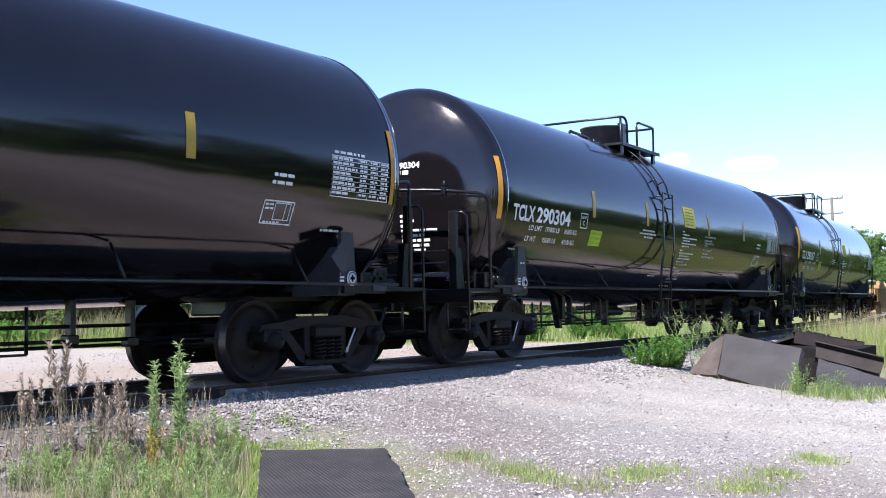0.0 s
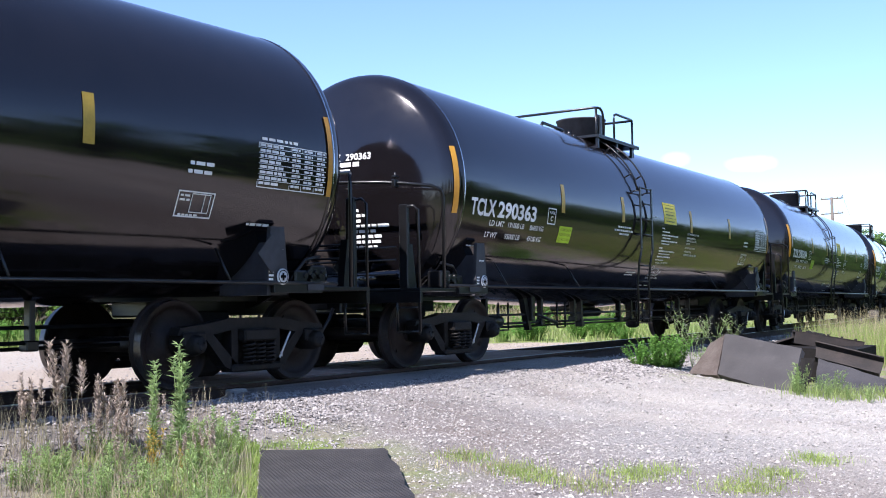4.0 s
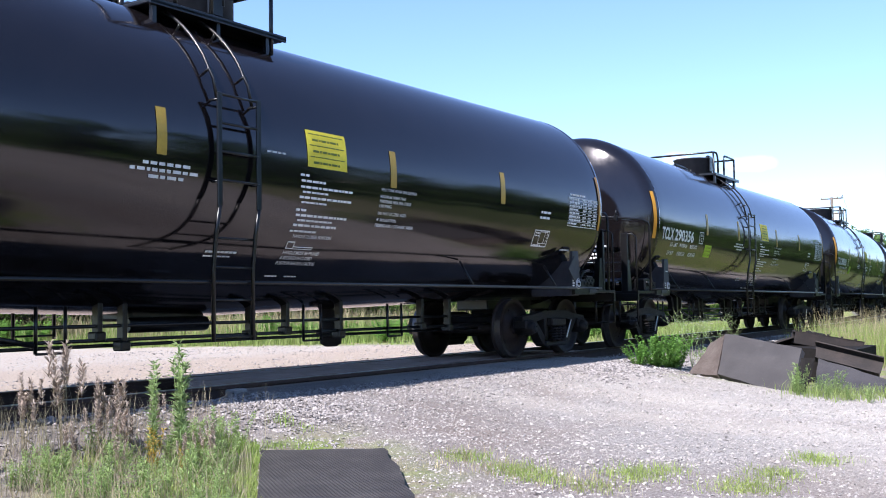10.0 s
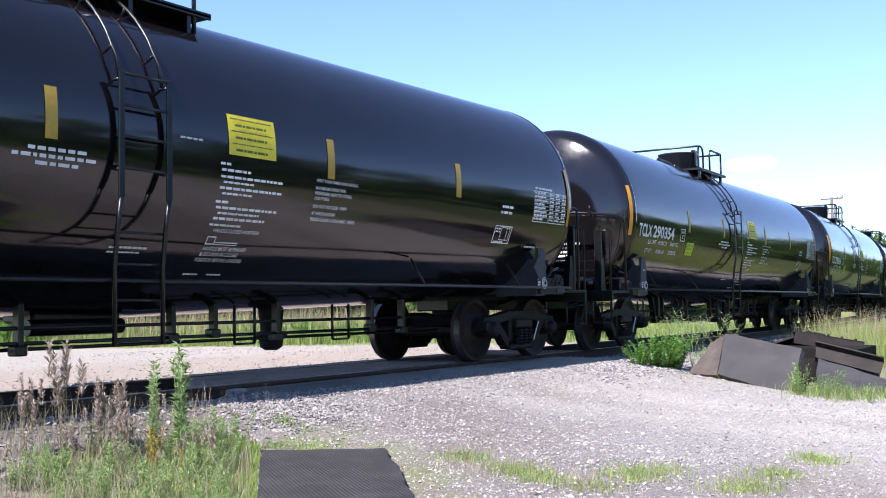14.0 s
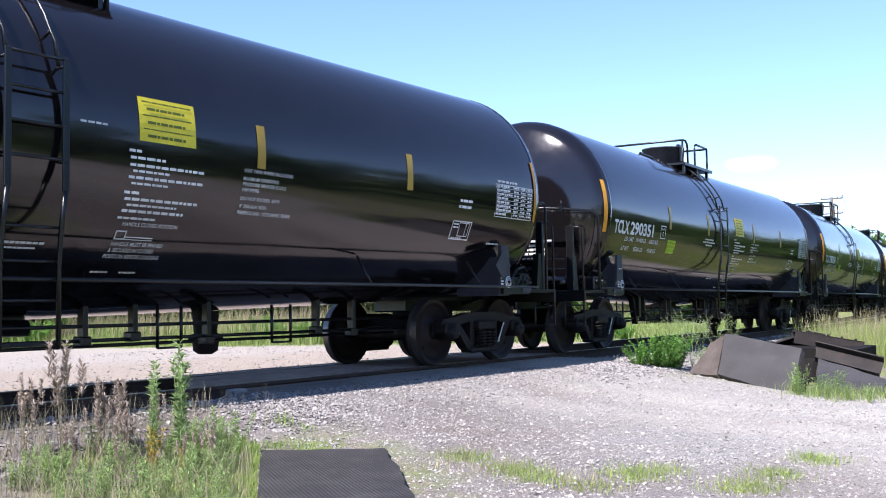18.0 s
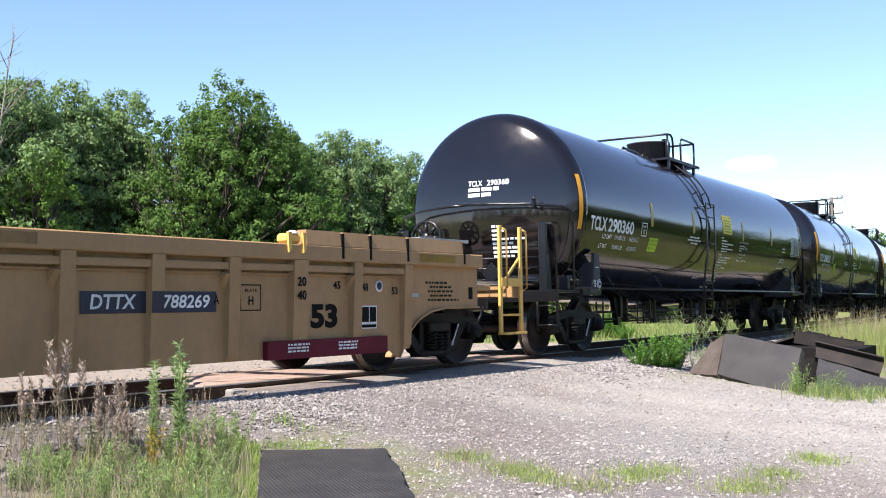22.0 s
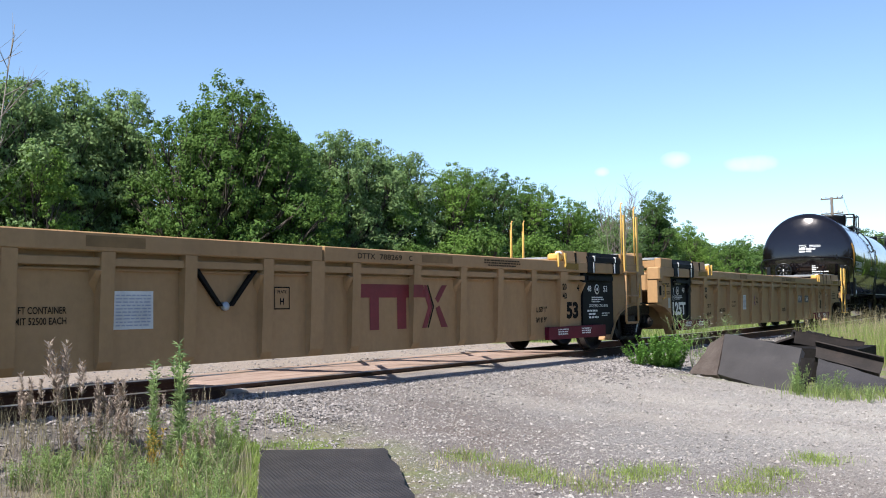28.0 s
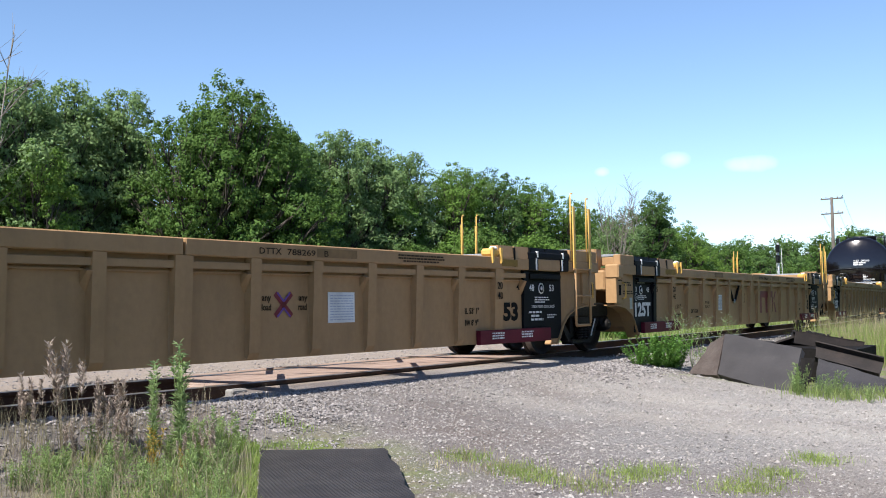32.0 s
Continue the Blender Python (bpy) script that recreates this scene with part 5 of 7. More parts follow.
unit_a = well_unit(True)
plain_end = copy_thing(unit_a, pose(0, 0, 0))
on_side("owner_plate", rect(3.08, 4.66, 0.785, 0.985), NAVY, unit_a, "navy number plate with a light rim")
placed("owner_plate", mesh_of("owner_plate", [(x, -SIDE - 0.0575 - 0.0457 * (z - 0.36), z) for x, z in ((3.80, 0.785), (3.944, 0.785), (3.944, 0.985), (3.80, 0.985))], [(0, 1, 2, 3)], NAVY), unit_a)
for mark, x, w in (("DTTX", 3.18, 0.50), ("788269", 3.99, 0.58)):
    on_side("owner_mark", moved(letters(mark, 0.13, w, 0.02, 0.15), x, 0.825), WHITE, unit_a, y=-SIDE - 0.010)
on_side("unit_code", moved(letters("NWG33E", 0.10, 0.58, 0.03), 1.12, 0.55), BLACK_INK, unit_a)
for word, x, w in (("DTTX", 1.0, 0.33), ("788269", 1.42, 0.45), ("A", 2.02, 0.07)):
    on_side("chord_mark", moved(letters(word, 0.065, w, 0.01), x, 1.375), BROWN_INK, unit_a, y=-SIDE - 0.105)
cross_mark(unit_a, -1.575)
LIMIT = (("20 FT CONTAINER", 0.79), ("LIMIT 52500 EACH", 0.70))
for words, z in LIMIT:
    on_side("limit_stencil", moved(letters(words, 0.05, 0.50, 0.01), -3.72, z + 0.01), BROWN_INK, unit_a)
white_sheet(unit_a, -2.755, -2.315)
rear_end_print(unit_a)
data_panel(unit_a, -1, True)
add(unit_a, -22.0)

unit_b = well_unit(False, {-1: -0.87, 0: -0.08, 1: 0.60, 2: 1.82, 3: 2.90})
unit_c = well_unit(False)
logo_shapes(unit_b)
white_sheet(unit_b, -2.79, -2.33)
for words, z in LIMIT:
    on_side("limit_stencil", moved(letters(words, 0.06, 0.55, 0.014), -3.82, z), BROWN_INK, unit_b)
bm = B()
for x0, x1 in ((-1.86, -1.52), (-0.99, -1.35)):
    d = 0.06 if x1 > x0 else -0.06
    prism(bm, [(x0, 1.205), (x0 + d, 1.205), (x1 + d * 0.6, 0.84), (x1 - d * 0.2, 0.84)], -SIDE - 0.05, -SIDE - 0.01)
bmesh.ops.recalc_face_normals(bm, faces=bm.faces)
part("hanging_strap", bm, BLACK_INK, unit_b, "black strap hanging in a V")
bm = turned(B(), [(-0.02, 0.0), (-0.02, 0.045), (0.02, 0.045), (0.02, 0.0)], "y", 12, 0, (-1.44, -SIDE - 0.03, 0.84))
part("strap_ring", bm, GALV, unit_b)
on_side("plate_stencil", merged(frame_rect(-0.70, -0.46, 0.80, 1.04, 0.012), moved(letters("PLATE", 0.032, 0.14, 0.01), -0.65, 0.97), moved(letters("H", 0.07, 0.06, 0.02), -0.61, 0.85)), BLACK_INK, unit_b)
for word, x, w in (("DTTX", 0.6, 0.33), ("788269", 1.02, 0.45), ("C", 1.62, 0.07)):
    on_side("chord_mark", moved(letters(word, 0.065, w, 0.01), x, 1.375), BROWN_INK, unit_b, y=-SIDE - 0.105)
rear_end_print(unit_b)
data_panel(unit_b, -1, True)
add(unit_b, -40.40)

cross_mark(unit_c, 1.46)
white_sheet(unit_c, 2.19, 2.66)
for word, x, w in (("DTTX", 1.0, 0.33), ("788269", 1.42, 0.45), ("B", 2.02, 0.07)):
    on_side("chord_mark", moved(letters(word, 0.065, w, 0.01), x, 1.375), BROWN_INK, unit_c, y=-SIDE - 0.105)
rear_end_print(unit_c)
add(unit_c, -58.87)
for c in (unit_b, unit_c):
    data_panel(c, 1, False)
    on_side("size_number", moved(letters("53", 0.27, 0.42, 0.05), 6.03, 0.585), BLACK_INK, c)
    for s, x, z in (("20", 5.74, 1.04), ("40", 5.74, 0.90), ("45", 6.42, 1.03)):
        on_side("size_stencil", moved(letters(s, 0.10, 0.14, 0.02), x, z), BLACK_INK, c, y=-SIDE - (0.095 if x < 6 else 0.006))
    on_side("length_stencil", moved(letters("IL 53' 1\"", 0.085, 0.36, 0.03), 5.02, 0.70), BROWN_INK, c)
    on_side("length_stencil", moved(letters("IW 8' 9\"", 0.085, 0.34, 0.03), 5.02, 0.54), BROWN_INK, c)
    on_side("chord_print", bars([(3.4, 4.4, 1.43, 1.45), (3.4, 4.4, 1.395, 1.415), (3.5, 4.3, 1.36, 1.38)], 71), BROWN_INK, c, y=-SIDE - 0.105)
add(plain_end, 102.20 + 8.695 + 11.17, True)


# ---- ground ----
def smooth(a, b, v):
    t = np.clip((np.asarray(v, float) - a) / (b - a), 0, 1)
    return t * t * (3 - 2 * t)


def ripple(x, y, s, seed=0.0):
    """Gentle unevenness from a few waves of unlike lengths."""
    return (np.sin(x * s * 1.31 + seed) * np.cos(y * s * 1.73 + 1.3 * seed) + 0.6 * np.sin(x * s * 2.9 - y * s * 2.3 + seed * 2) + 0.4 * np.cos(x * s * 5.3 + y * s * 4.7 + seed)) / 2


def offset(x, y):
    """How far a place lies from the centre line of the track."""
    return np.asarray(y, float) - np.asarray(x, float) ** 2 * CURVE / 2 * (np.abs(np.asarray(x)) < 400)


def crossing(x):
    return smooth(6.4, 7.9, x) * (1 - smooth(15.6, 17.6, x))


def height(x, y):
    """The ground's height: ballast on the line, a gravel crossing, a slope to the camera."""
    x, y = np.asarray(x, float), np.asarray(y, float)
    q = offset(x, y)
    a = np.abs(q)
    side = np.where(q < 0, np.interp(-q, [0, 0.65, 1.05, 1.35, 1.7, 2.4, 3.0, 4.5, 7.0, 9.5, 30], [-0.29, -0.29, -0.24, -0.09, -0.09, -0.34, -0.44, -0.49, -0.56, -0.62, -0.7]), np.interp(q, [0, 1.25, 1.5, 2.3, 4.0, 12, 40], [-0.29, -0.28, -0.20, -0.30, -0.30, -0.27, -0.1]))
    over = np.where(q < 0, np.interp(-q, [0, 0.66, 0.84, 1.2, 1.8, 3.0, 4.5, 7.0, 9.5, 30], [-0.06, -0.06, -0.06, -0.075, -0.13, -0.32, -0.46, -0.56, -0.62, -0.7]), np.interp(q, [0, 1.2, 3, 8, 12, 40], [-0.03, -0.04, -0.14, -0.26, -0.27, -0.1]))
    c = np.where(a < 1.25, smooth(7.7, 8.2, x - 0.85 * (q + 0.65)) * (1 - smooth(15.6, 17.6, x)), crossing(x))
    z = side * (1 - c) + over * c
    near = np.exp(-((x - 10) / 45) ** 2)
    z = z + (0.018 * ripple(x, y, 1.1) + 0.008 * ripple(x, y, 4.0, 2.0)) * near * smooth(1.2, 2.6, a)
    return z


def axis(lo, hi, step, reach):
    fine = np.arange(lo, hi + 1e-6, step)
    out = [hi + (reach - hi) * (k / 14) ** 3 for k in range(1, 15)]
    back = [lo - (reach + lo) * (k / 14) ** 3 for k in range(14, 0, -1)]
    return np.concatenate([back, fine, out])


gx, gy = axis(-14, 60, 0.33, 2600), axis(-14, 40, 0.3, 2600)
GX, GY = np.meshgrid(gx, gy)
GZ = height(GX, GY)
gv = np.stack([GX.ravel(), GY.ravel(), GZ.ravel()], 1)
nx, ny = len(gx), len(gy)
gi = (np.arange(ny - 1)[:, None] * nx + np.arange(nx - 1)[None, :]).ravel()
gf = np.stack([gi, gi + 1, gi + nx + 1, gi + nx], 1)


def ground_material():
    """Grass field with a gravel road and crossing, ballast along the track and a dirt yard behind it, by place in the world."""
    m = bpy.data.materials.new("gravel_grass_ground")
    m.use_nodes = True
    n, k = m.node_tree.nodes, m.node_tree.links
    p = n["Principled BSDF"]
    p.inputs["Roughness"].default_value = 0.93
    p.inputs["Specular IOR Level"].default_value = 0.25
    tc = n.new("ShaderNodeTexCoord")
    xyz = n.new("ShaderNodeSeparateXYZ")
    k.new(tc.outputs["Object"], xyz.inputs[0])

    def math_node(op, a, b=None, c=None):
        q = n.new("ShaderNodeMath")
        q.operation = op
        for i, v in enumerate((a, b, c)):
            if v is None:
                continue
            if isinstance(v, (int, float)):
                q.inputs[i].default_value = v
            else:
                k.new(v, q.inputs[i])
        return q.outputs[0]

    def noise_node(scale, detail=5, rough=0.6):
        q = n.new("ShaderNodeTexNoise")
        q.inputs["Scale"].default_value, q.inputs["Detail"].default_value, q.inputs["Roughness"].default_value = scale, detail, rough
        k.new(tc.outputs["Object"], q.inputs["Vector"])
        return q.outputs["Fac"]

    def ramp(v, a, b):
        q = n.new("ShaderNodeMapRange")
        q.interpolation_type = "SMOOTHSTEP"
        q.inputs["From Min"].default_value, q.inputs["From Max"].default_value = a, b
        k.new(v, q.inputs["Value"])
        return q.outputs[0]

    def blend(f, a, b):
        q = n.new("ShaderNodeMix")
        q.data_type = "RGBA"
        if isinstance(f, float):
            q.inputs[0].default_value = f
        else:
            k.new(f, q.inputs[0])
        for i, v in ((6, a), (7, b)):
            if isinstance(v, tuple):
                q.inputs[i].default_value = (*v, 1)
            else:
                k.new(v, q.inputs[i])
        return q.outputs[2]

    x, y = xyz.outputs["X"], xyz.outputs["Y"]
    q = math_node("SUBTRACT", y, math_node("MULTIPLY", math_node("MULTIPLY", x, x), CURVE / 2))
    wob = math_node("MULTIPLY", math_node("SUBTRACT", noise_node(0.9, 4), 0.5), 1.6)
    n_fine, n_mid, n_wide = noise_node(70, 4, 0.7), noise_node(16, 5, 0.7), noise_node(0.6, 5)
    # gravel: dark grey chips, buff dust and paler wheel tracks
    gravel = blend(ramp(n_mid, 0.35, 0.65), (0.2279, 0.2114, 0.2036), (0.3132, 0.2932, 0.2784))
    n_chip = noise_node(30, 3, 0.75)
    gravel = blend(ramp(n_chip, 0.50, 0.36), gravel, (0.1044, 0.0922, 0.0887))
    gravel = blend(ramp(n_chip, 0.58, 0.70), gravel, (0.3741, 0.348, 0.3306))
    gravel = blend(ramp(n_fine, 0.46, 0.74), gravel, (0.4002, 0.3785, 0.361))
    gravel = blend(ramp(n_fine, 0.50, 0.24), gravel, (0.1131, 0.1001, 0.0914))
    gravel = blend(ramp(noise_node(0.45, 6, 0.62), 0.44, 0.62), gravel, blend(0.42, gravel, (0.174, 0.1305, 0.1087)))
    sway = math_node("ADD", math_node("ADD", x, math_node("MULTIPLY", y, 0.10)), math_node("MULTIPLY", wob, 0.5))
    lane_a = ramp(math_node("ABSOLUTE", math_node("SUBTRACT", sway, 10.3)), 0.85, 0.15)
    lane_b = ramp(math_node("ABSOLUTE", math_node("SUBTRACT", sway, 12.3)), 0.95, 0.15)
    dust = blend(ramp(n_mid, 0.3, 0.7), (0.3828, 0.3497, 0.3132), (0.4524, 0.4176, 0.3785))
    gravel = blend(math_node("MULTIPLY", math_node("MAXIMUM", lane_a, lane_b), math_node("MULTIPLY", ramp(n_wide, 0.2, 0.6), 0.5)), gravel, dust)
    # the driven part is pale with dust, the edge towards the verge dark with grit and old tar
    across = math_node("ADD", math_node("SUBTRACT", x, math_node("MULTIPLY", y, 0.8)), math_node("MULTIPLY", wob, 0.9))
    gravel = blend(math_node("MULTIPLY", ramp(across, 13.2, 11.4), 0.42), gravel, (0.135, 0.108, 0.102))
    gravel = blend(math_node("MULTIPLY", ramp(across, 13.4, 15.2), 0.34), gravel, blend(ramp(n_fine, 0.35, 0.65), dust, (0.52, 0.49, 0.455)))
    # dirt yard beyond the track
    dirt = blend(ramp(n_mid, 0.35, 0.7), (0.315, 0.257, 0.209), (0.385, 0.325, 0.275))
    dirt = blend(ramp(n_fine, 0.55, 0.75), dirt, (0.435, 0.3828, 0.335))
    dirt = blend(ramp(noise_node(24, 3, 0.75), 0.52, 0.38), dirt, (0.22, 0.178, 0.146))
    dirt = blend(math_node("MULTIPLY", ramp(math_node("ADD", q, math_node("MULTIPLY", wob, 1.2)), 7.5, 10.0), ramp(n_mid, 0.42, 0.6)), dirt, (0.3654, 0.3437, 0.3219))
    # ballast dust under the stones
    bal = blend(ramp(n_mid, 0.3, 0.7), (0.087, 0.0766, 0.0696), (0.2001, 0.1827, 0.1696))
    # between the rails left of the crossing, colour darkened for the train's deep shade
    shaded_bed = blend(ramp(n_mid, 0.3, 0.7), (0.022, 0.017, 0.015), (0.055, 0.044, 0.038))
    bal = blend(math_node("MULTIPLY", ramp(math_node("ABSOLUTE", q), 1.35, 1.15), ramp(math_node("SUBTRACT", x, math_node("MULTIPLY", q, 0.85)), 8.9, 8.3)), bal, shaded_bed)
    # turf
    turf = blend(ramp(n_mid, 0.3, 0.7), (0.125, 0.175, 0.045), (0.20, 0.225, 0.078))
    turf = blend(ramp(noise_node(2.3, 6), 0.45, 0.68), turf, (0.2262, 0.1914, 0.1131))
    soil = blend(ramp(n_mid, 0.35, 0.65), (0.1479, 0.1218, 0.0957), (0.2349, 0.2044, 0.1696))
    verge = blend(ramp(math_node("ADD", noise_node(1.7, 6), 0.0), 0.42, 0.58), soil, turf)
    verge = blend(ramp(math_node("ADD", x, wob), 21.0, 25.0), verge, blend(0.75, turf, (0.0305, 0.0505, 0.0122)))
    # near side: the road runs from the crossing towards the right foreground
    road_edge = math_node("ADD", math_node("ADD", math_node("MULTIPLY", x, 0.62), math_node("MULTIPLY", y, 1.0)), wob)
    lane = math_node("MULTIPLY", ramp(math_node("ADD", x, math_node("ADD", math_node("MULTIPLY", y, -0.55), wob)), 8.2, 9.6), math_node("SUBTRACT", 1.0, ramp(math_node("ADD", math_node("ADD", x, math_node("MULTIPLY", y, 0.25)), wob), 14.0, 15.6)))
    lane = math_node("MULTIPLY", lane, ramp(math_node("ADD", y, wob), -19.0, -16.0))
    verge = blend(ramp(math_node("ADD", y, wob), -14.0, -17.0), verge, (0.0522, 0.087, 0.0191))
    near = blend(lane, verge, gravel)
    near = blend(math_node("MULTIPLY", ramp(math_node("ADD", q, math_node("MULTIPLY", wob, 0.4)), -3.1, -2.4), math_node("SUBTRACT", 1.0, ramp(math_node("ADD", x, wob), 30, 44))), near, gravel)
    # far side: dirt yard up to a line square to the road, then turf
    yard = math_node("SUBTRACT", 1.0, ramp(math_node("ADD", math_node("ADD", math_node("MULTIPLY", x, 0.82), math_node("MULTIPLY", y, 0.573)), wob), 25.5, 27.0))
    yard = math_node("MULTIPLY", yard, ramp(math_node("ADD", math_node("SUBTRACT", x, math_node("MULTIPLY", q, 0.35)), wob), 0.5, 2.5))
    far = blend(yard, turf, dirt)
    color = blend(ramp(q, 1.2, 2.2), near, far)
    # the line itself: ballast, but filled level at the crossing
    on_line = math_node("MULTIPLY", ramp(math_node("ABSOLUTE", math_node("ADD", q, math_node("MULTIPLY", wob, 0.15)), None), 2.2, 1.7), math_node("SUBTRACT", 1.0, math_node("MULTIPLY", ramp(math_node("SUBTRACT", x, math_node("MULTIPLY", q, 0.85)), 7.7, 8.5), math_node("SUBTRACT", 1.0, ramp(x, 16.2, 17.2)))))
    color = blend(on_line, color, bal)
    fill = math_node("MULTIPLY", ramp(math_node("ABSOLUTE", q), 1.0, 0.8), math_node("MULTIPLY", ramp(math_node("SUBTRACT", x, math_node("MULTIPLY", q, 0.85)), 8.2, 8.6), math_node("SUBTRACT", 1.0, ramp(x, 16.2, 17.2))))
    color = blend(fill, color, dirt)
    k.new(color, p.inputs["Base Color"])
    bump = n.new("ShaderNodeBump")
    bump.inputs["Strength"].default_value, bump.inputs["Distance"].default_value = 0.8, 0.03
    k.new(math_node("ADD", n_fine, math_node("MULTIPLY", n_mid, 1.2)), bump.inputs["Height"])
    k.new(bump.outputs[0], p.inputs["Normal"])
    return m


ground_me = mesh_of("ground", gv.tolist(), gf.tolist(), ground_material())
ground_me.polygons.foreach_set("use_smooth", [True] * len(ground_me.polygons))
tagged(new("ground", ground_me), "pale gravel crossing and road with weedy verges and grass", "ground", kind="structure")


# ---- track ----
def rail_profile():
    return [(-0.075, -0.175), (0.075, -0.175), (0.07, -0.16), (0.012, -0.145), (0.010, -0.05), (0.036, -0.04), (0.037, -0.008), (0.028, 0.0), (-0.028, 0.0), (-0.037, -0.008), (-0.036, -0.04), (-0.010, -0.05), (-0.012, -0.145), (-0.07, -0.16)]


for s in (-1, 1):
    prof = rail_profile()
    us = np.arange(-60, 300, 4.0)
    verts, faces, idx = [], [], []
    for u in us:
        m = track(u)
        verts += [tuple(m @ Vector((0, s * 0.7535 + a, b))) for a, b in prof]
    n = len(prof)
    for i in range(len(us) - 1):
        for j in range(n):
            faces.append((i * n + j, i * n + (j + 1) % n, (i + 1) * n + (j + 1) % n, (i + 1) * n + j))
            idx.append(1 if j in (6, 7, 8) else 0)
    tagged(new("rail", mesh_of("rail", verts, faces, [RAIL, RAILTOP], idx)), "rust-brown steel rail with a bright worn head", "rail", "rails of the track", "structure")

bm = B()
box(bm, -0.115, 0.115, -1.3, 1.3, -0.19, 0.0, 0.012)
tie_me = bpy.data.meshes.new("sleeper")
bm.to_mesh(tie_me), bm.free()
tie_me.materials.append(TIE)
bed = tagged(new("track_bed"), "weathered timber sleepers carrying the rails in ballast", "track", kind="structure")
rnd = random.Random(4)
for k in range(150):
    u = -20 + k * 0.52
    if 7.9 < u < 16.7:
        continue
    t = placed("sleeper", tie_me, bed)
    t.matrix_basis = track(u + rnd.uniform(-0.03, 0.03), rnd.uniform(-0.04, 0.04), -0.172, rnd.uniform(-1, 1))
bm = B()
for k in range(300):
    m = track(58 + k * 0.52, 0, -0.172)
    box(bm, -0.115, 0.115, -1.3, 1.3, -0.19, 0.0)
    bm.verts.ensure_lookup_table()
    for v in bm.verts[-8:]:
        v.co = m @ v.co
tagged(part("far_sleepers", bm, TIE, bed), kind="stuff")

# crossing: dusty deck planks between the rails and one along the far rail
def crossing_plank(u0, u1, y0, y1, label):
    mid, half = (u0 + u1) / 2, (u1 - u0) / 2
    bm = B()
    box(bm, -half, half, y0, y1, -0.16, 0.0, 0.012)
    bmesh.ops.subdivide_edges(bm, edges=[e for e in bm.edges if abs(e.verts[0].co.x - e.verts[1].co.x) > half], cuts=8)
    for v in bm.verts:
        v.co.y += v.co.x ** 2 * CURVE / 2
        v.co.z += 0.003 * math.sin(v.co.x * 3 + y0 * 9) - 0.004
    tb = part("crossing_plank", bm, DECK)
    tb.matrix_basis = track(mid)
    tagged(tb, label, "crossing plank", "planks of the crossing")


for k, (y0, y1) in enumerate(((-0.655, -0.345), (-0.34, -0.004), (0.001, 0.335), (0.34, 0.655))):
    for u0, u1 in ((7.76 + 0.28 * k, 12.0), (12.006, 16.7)):
        crossing_plank(u0, u1, y0, y1, "dust-covered timber plank of the crossing between the rails")
crossing_plank(8.95, 12.0, 0.86, 1.12, "dusty timber plank set along the far rail")
crossing_plank(12.006, 16.6, 0.86, 1.12, "dusty timber plank set along the far rail")
bm = B()
box(bm, -0.12, 0.12, -0.06, 0.06, -0.16, -0.03, 0.02)
blk = part("concrete_block", bm, CONCRETE)
blk.matrix_basis = track(7.89, -1.0)
tagged(blk, "small pale concrete block at the end of the crossing", "concrete block")


# ---- stones ----
def stones(name, x, y, size, mat, label, seed, sink=0.25, lift=None):
    """Many angular stones on the ground, joined."""
    rng = np.random.default_rng(seed)
    x, y, size = np.asarray(x), np.asarray(y), np.asarray(size)
    n = len(x)
    base = np.array([(1, 0, 0), (-1, 0, 0), (0, 1, 0), (0, -1, 0), (0, 0, 1), (0, 0, -1)], float)
    fc = np.array([(0, 2, 4), (2, 1, 4), (1, 3, 4), (3, 0, 4), (2, 0, 5), (1, 2, 5), (3, 1, 5), (0, 3, 5)])
    v = base[None] * rng.uniform(0.55, 1.25, (n, 6, 1)) + rng.normal(0, 0.16, (n, 6, 3))
    v *= size[:, None, None] * np.stack([rng.uniform(0.8, 1.2, n), rng.uniform(0.8, 1.2, n), rng.uniform(0.5, 0.8, n)], 1)[:, None, :]
    a, b = rng.uniform(0, 2 * np.pi, n), rng.uniform(-0.6, 0.6, n)
    c, s = np.cos(a)[:, None], np.sin(a)[:, None]
    v = np.stack([v[..., 0] * c - v[..., 1] * s, v[..., 0] * s + v[..., 1] * c, v[..., 2]], -1)
    c, s = np.cos(b)[:, None], np.sin(b)[:, None]
    v = np.stack([v[..., 0] * c - v[..., 2] * s, v[..., 1], v[..., 0] * s + v[..., 2] * c], -1)
    z = height(x, y) + size * (0.5 - sink)
    if lift is not None:
        z = z + lift
    v += np.stack([x, y, z], 1)[:, None, :]
    f = (fc[None] + 6 * np.arange(n)[:, None, None]).reshape(-1, 3)
    ob = new(name, mesh_of(name, v.reshape(-1, 3).tolist(), f.tolist(), mat))
    return tagged(ob, label, "stones", kind="stuff")


rng = np.random.default_rng(7)
u = np.concatenate([rng.uniform(1.5, 8.2, 11000), rng.uniform(15.8, 34, 6500), rng.uniform(-8, 2, 600)])
q = np.concatenate([rng.uniform(-2.6, 1.9, 11000), rng.uniform(-2.5, 1.9, 6500), rng.uniform(-2.4, 1.9, 600)])
keep = (np.abs(np.abs(q) - 0.7535) > 0.11) & ~((np.abs(q) < 1.25) & (u < 8.2) & (rng.uniform(0, 1, len(u)) > 0.12))
u, q = u[keep], q[keep]
stones("ballast", u, q + u * u * CURVE / 2, rng.uniform(0.012, 0.030, len(u)), STONE, "grey crushed ballast stones heaped along the track", 8)
u = rng.uniform(14.0, 19.0, 4200)
q = -1.75 - np.abs(rng.normal(0, 0.55, 4200))
u = u - (q + 1.75) * -0.6
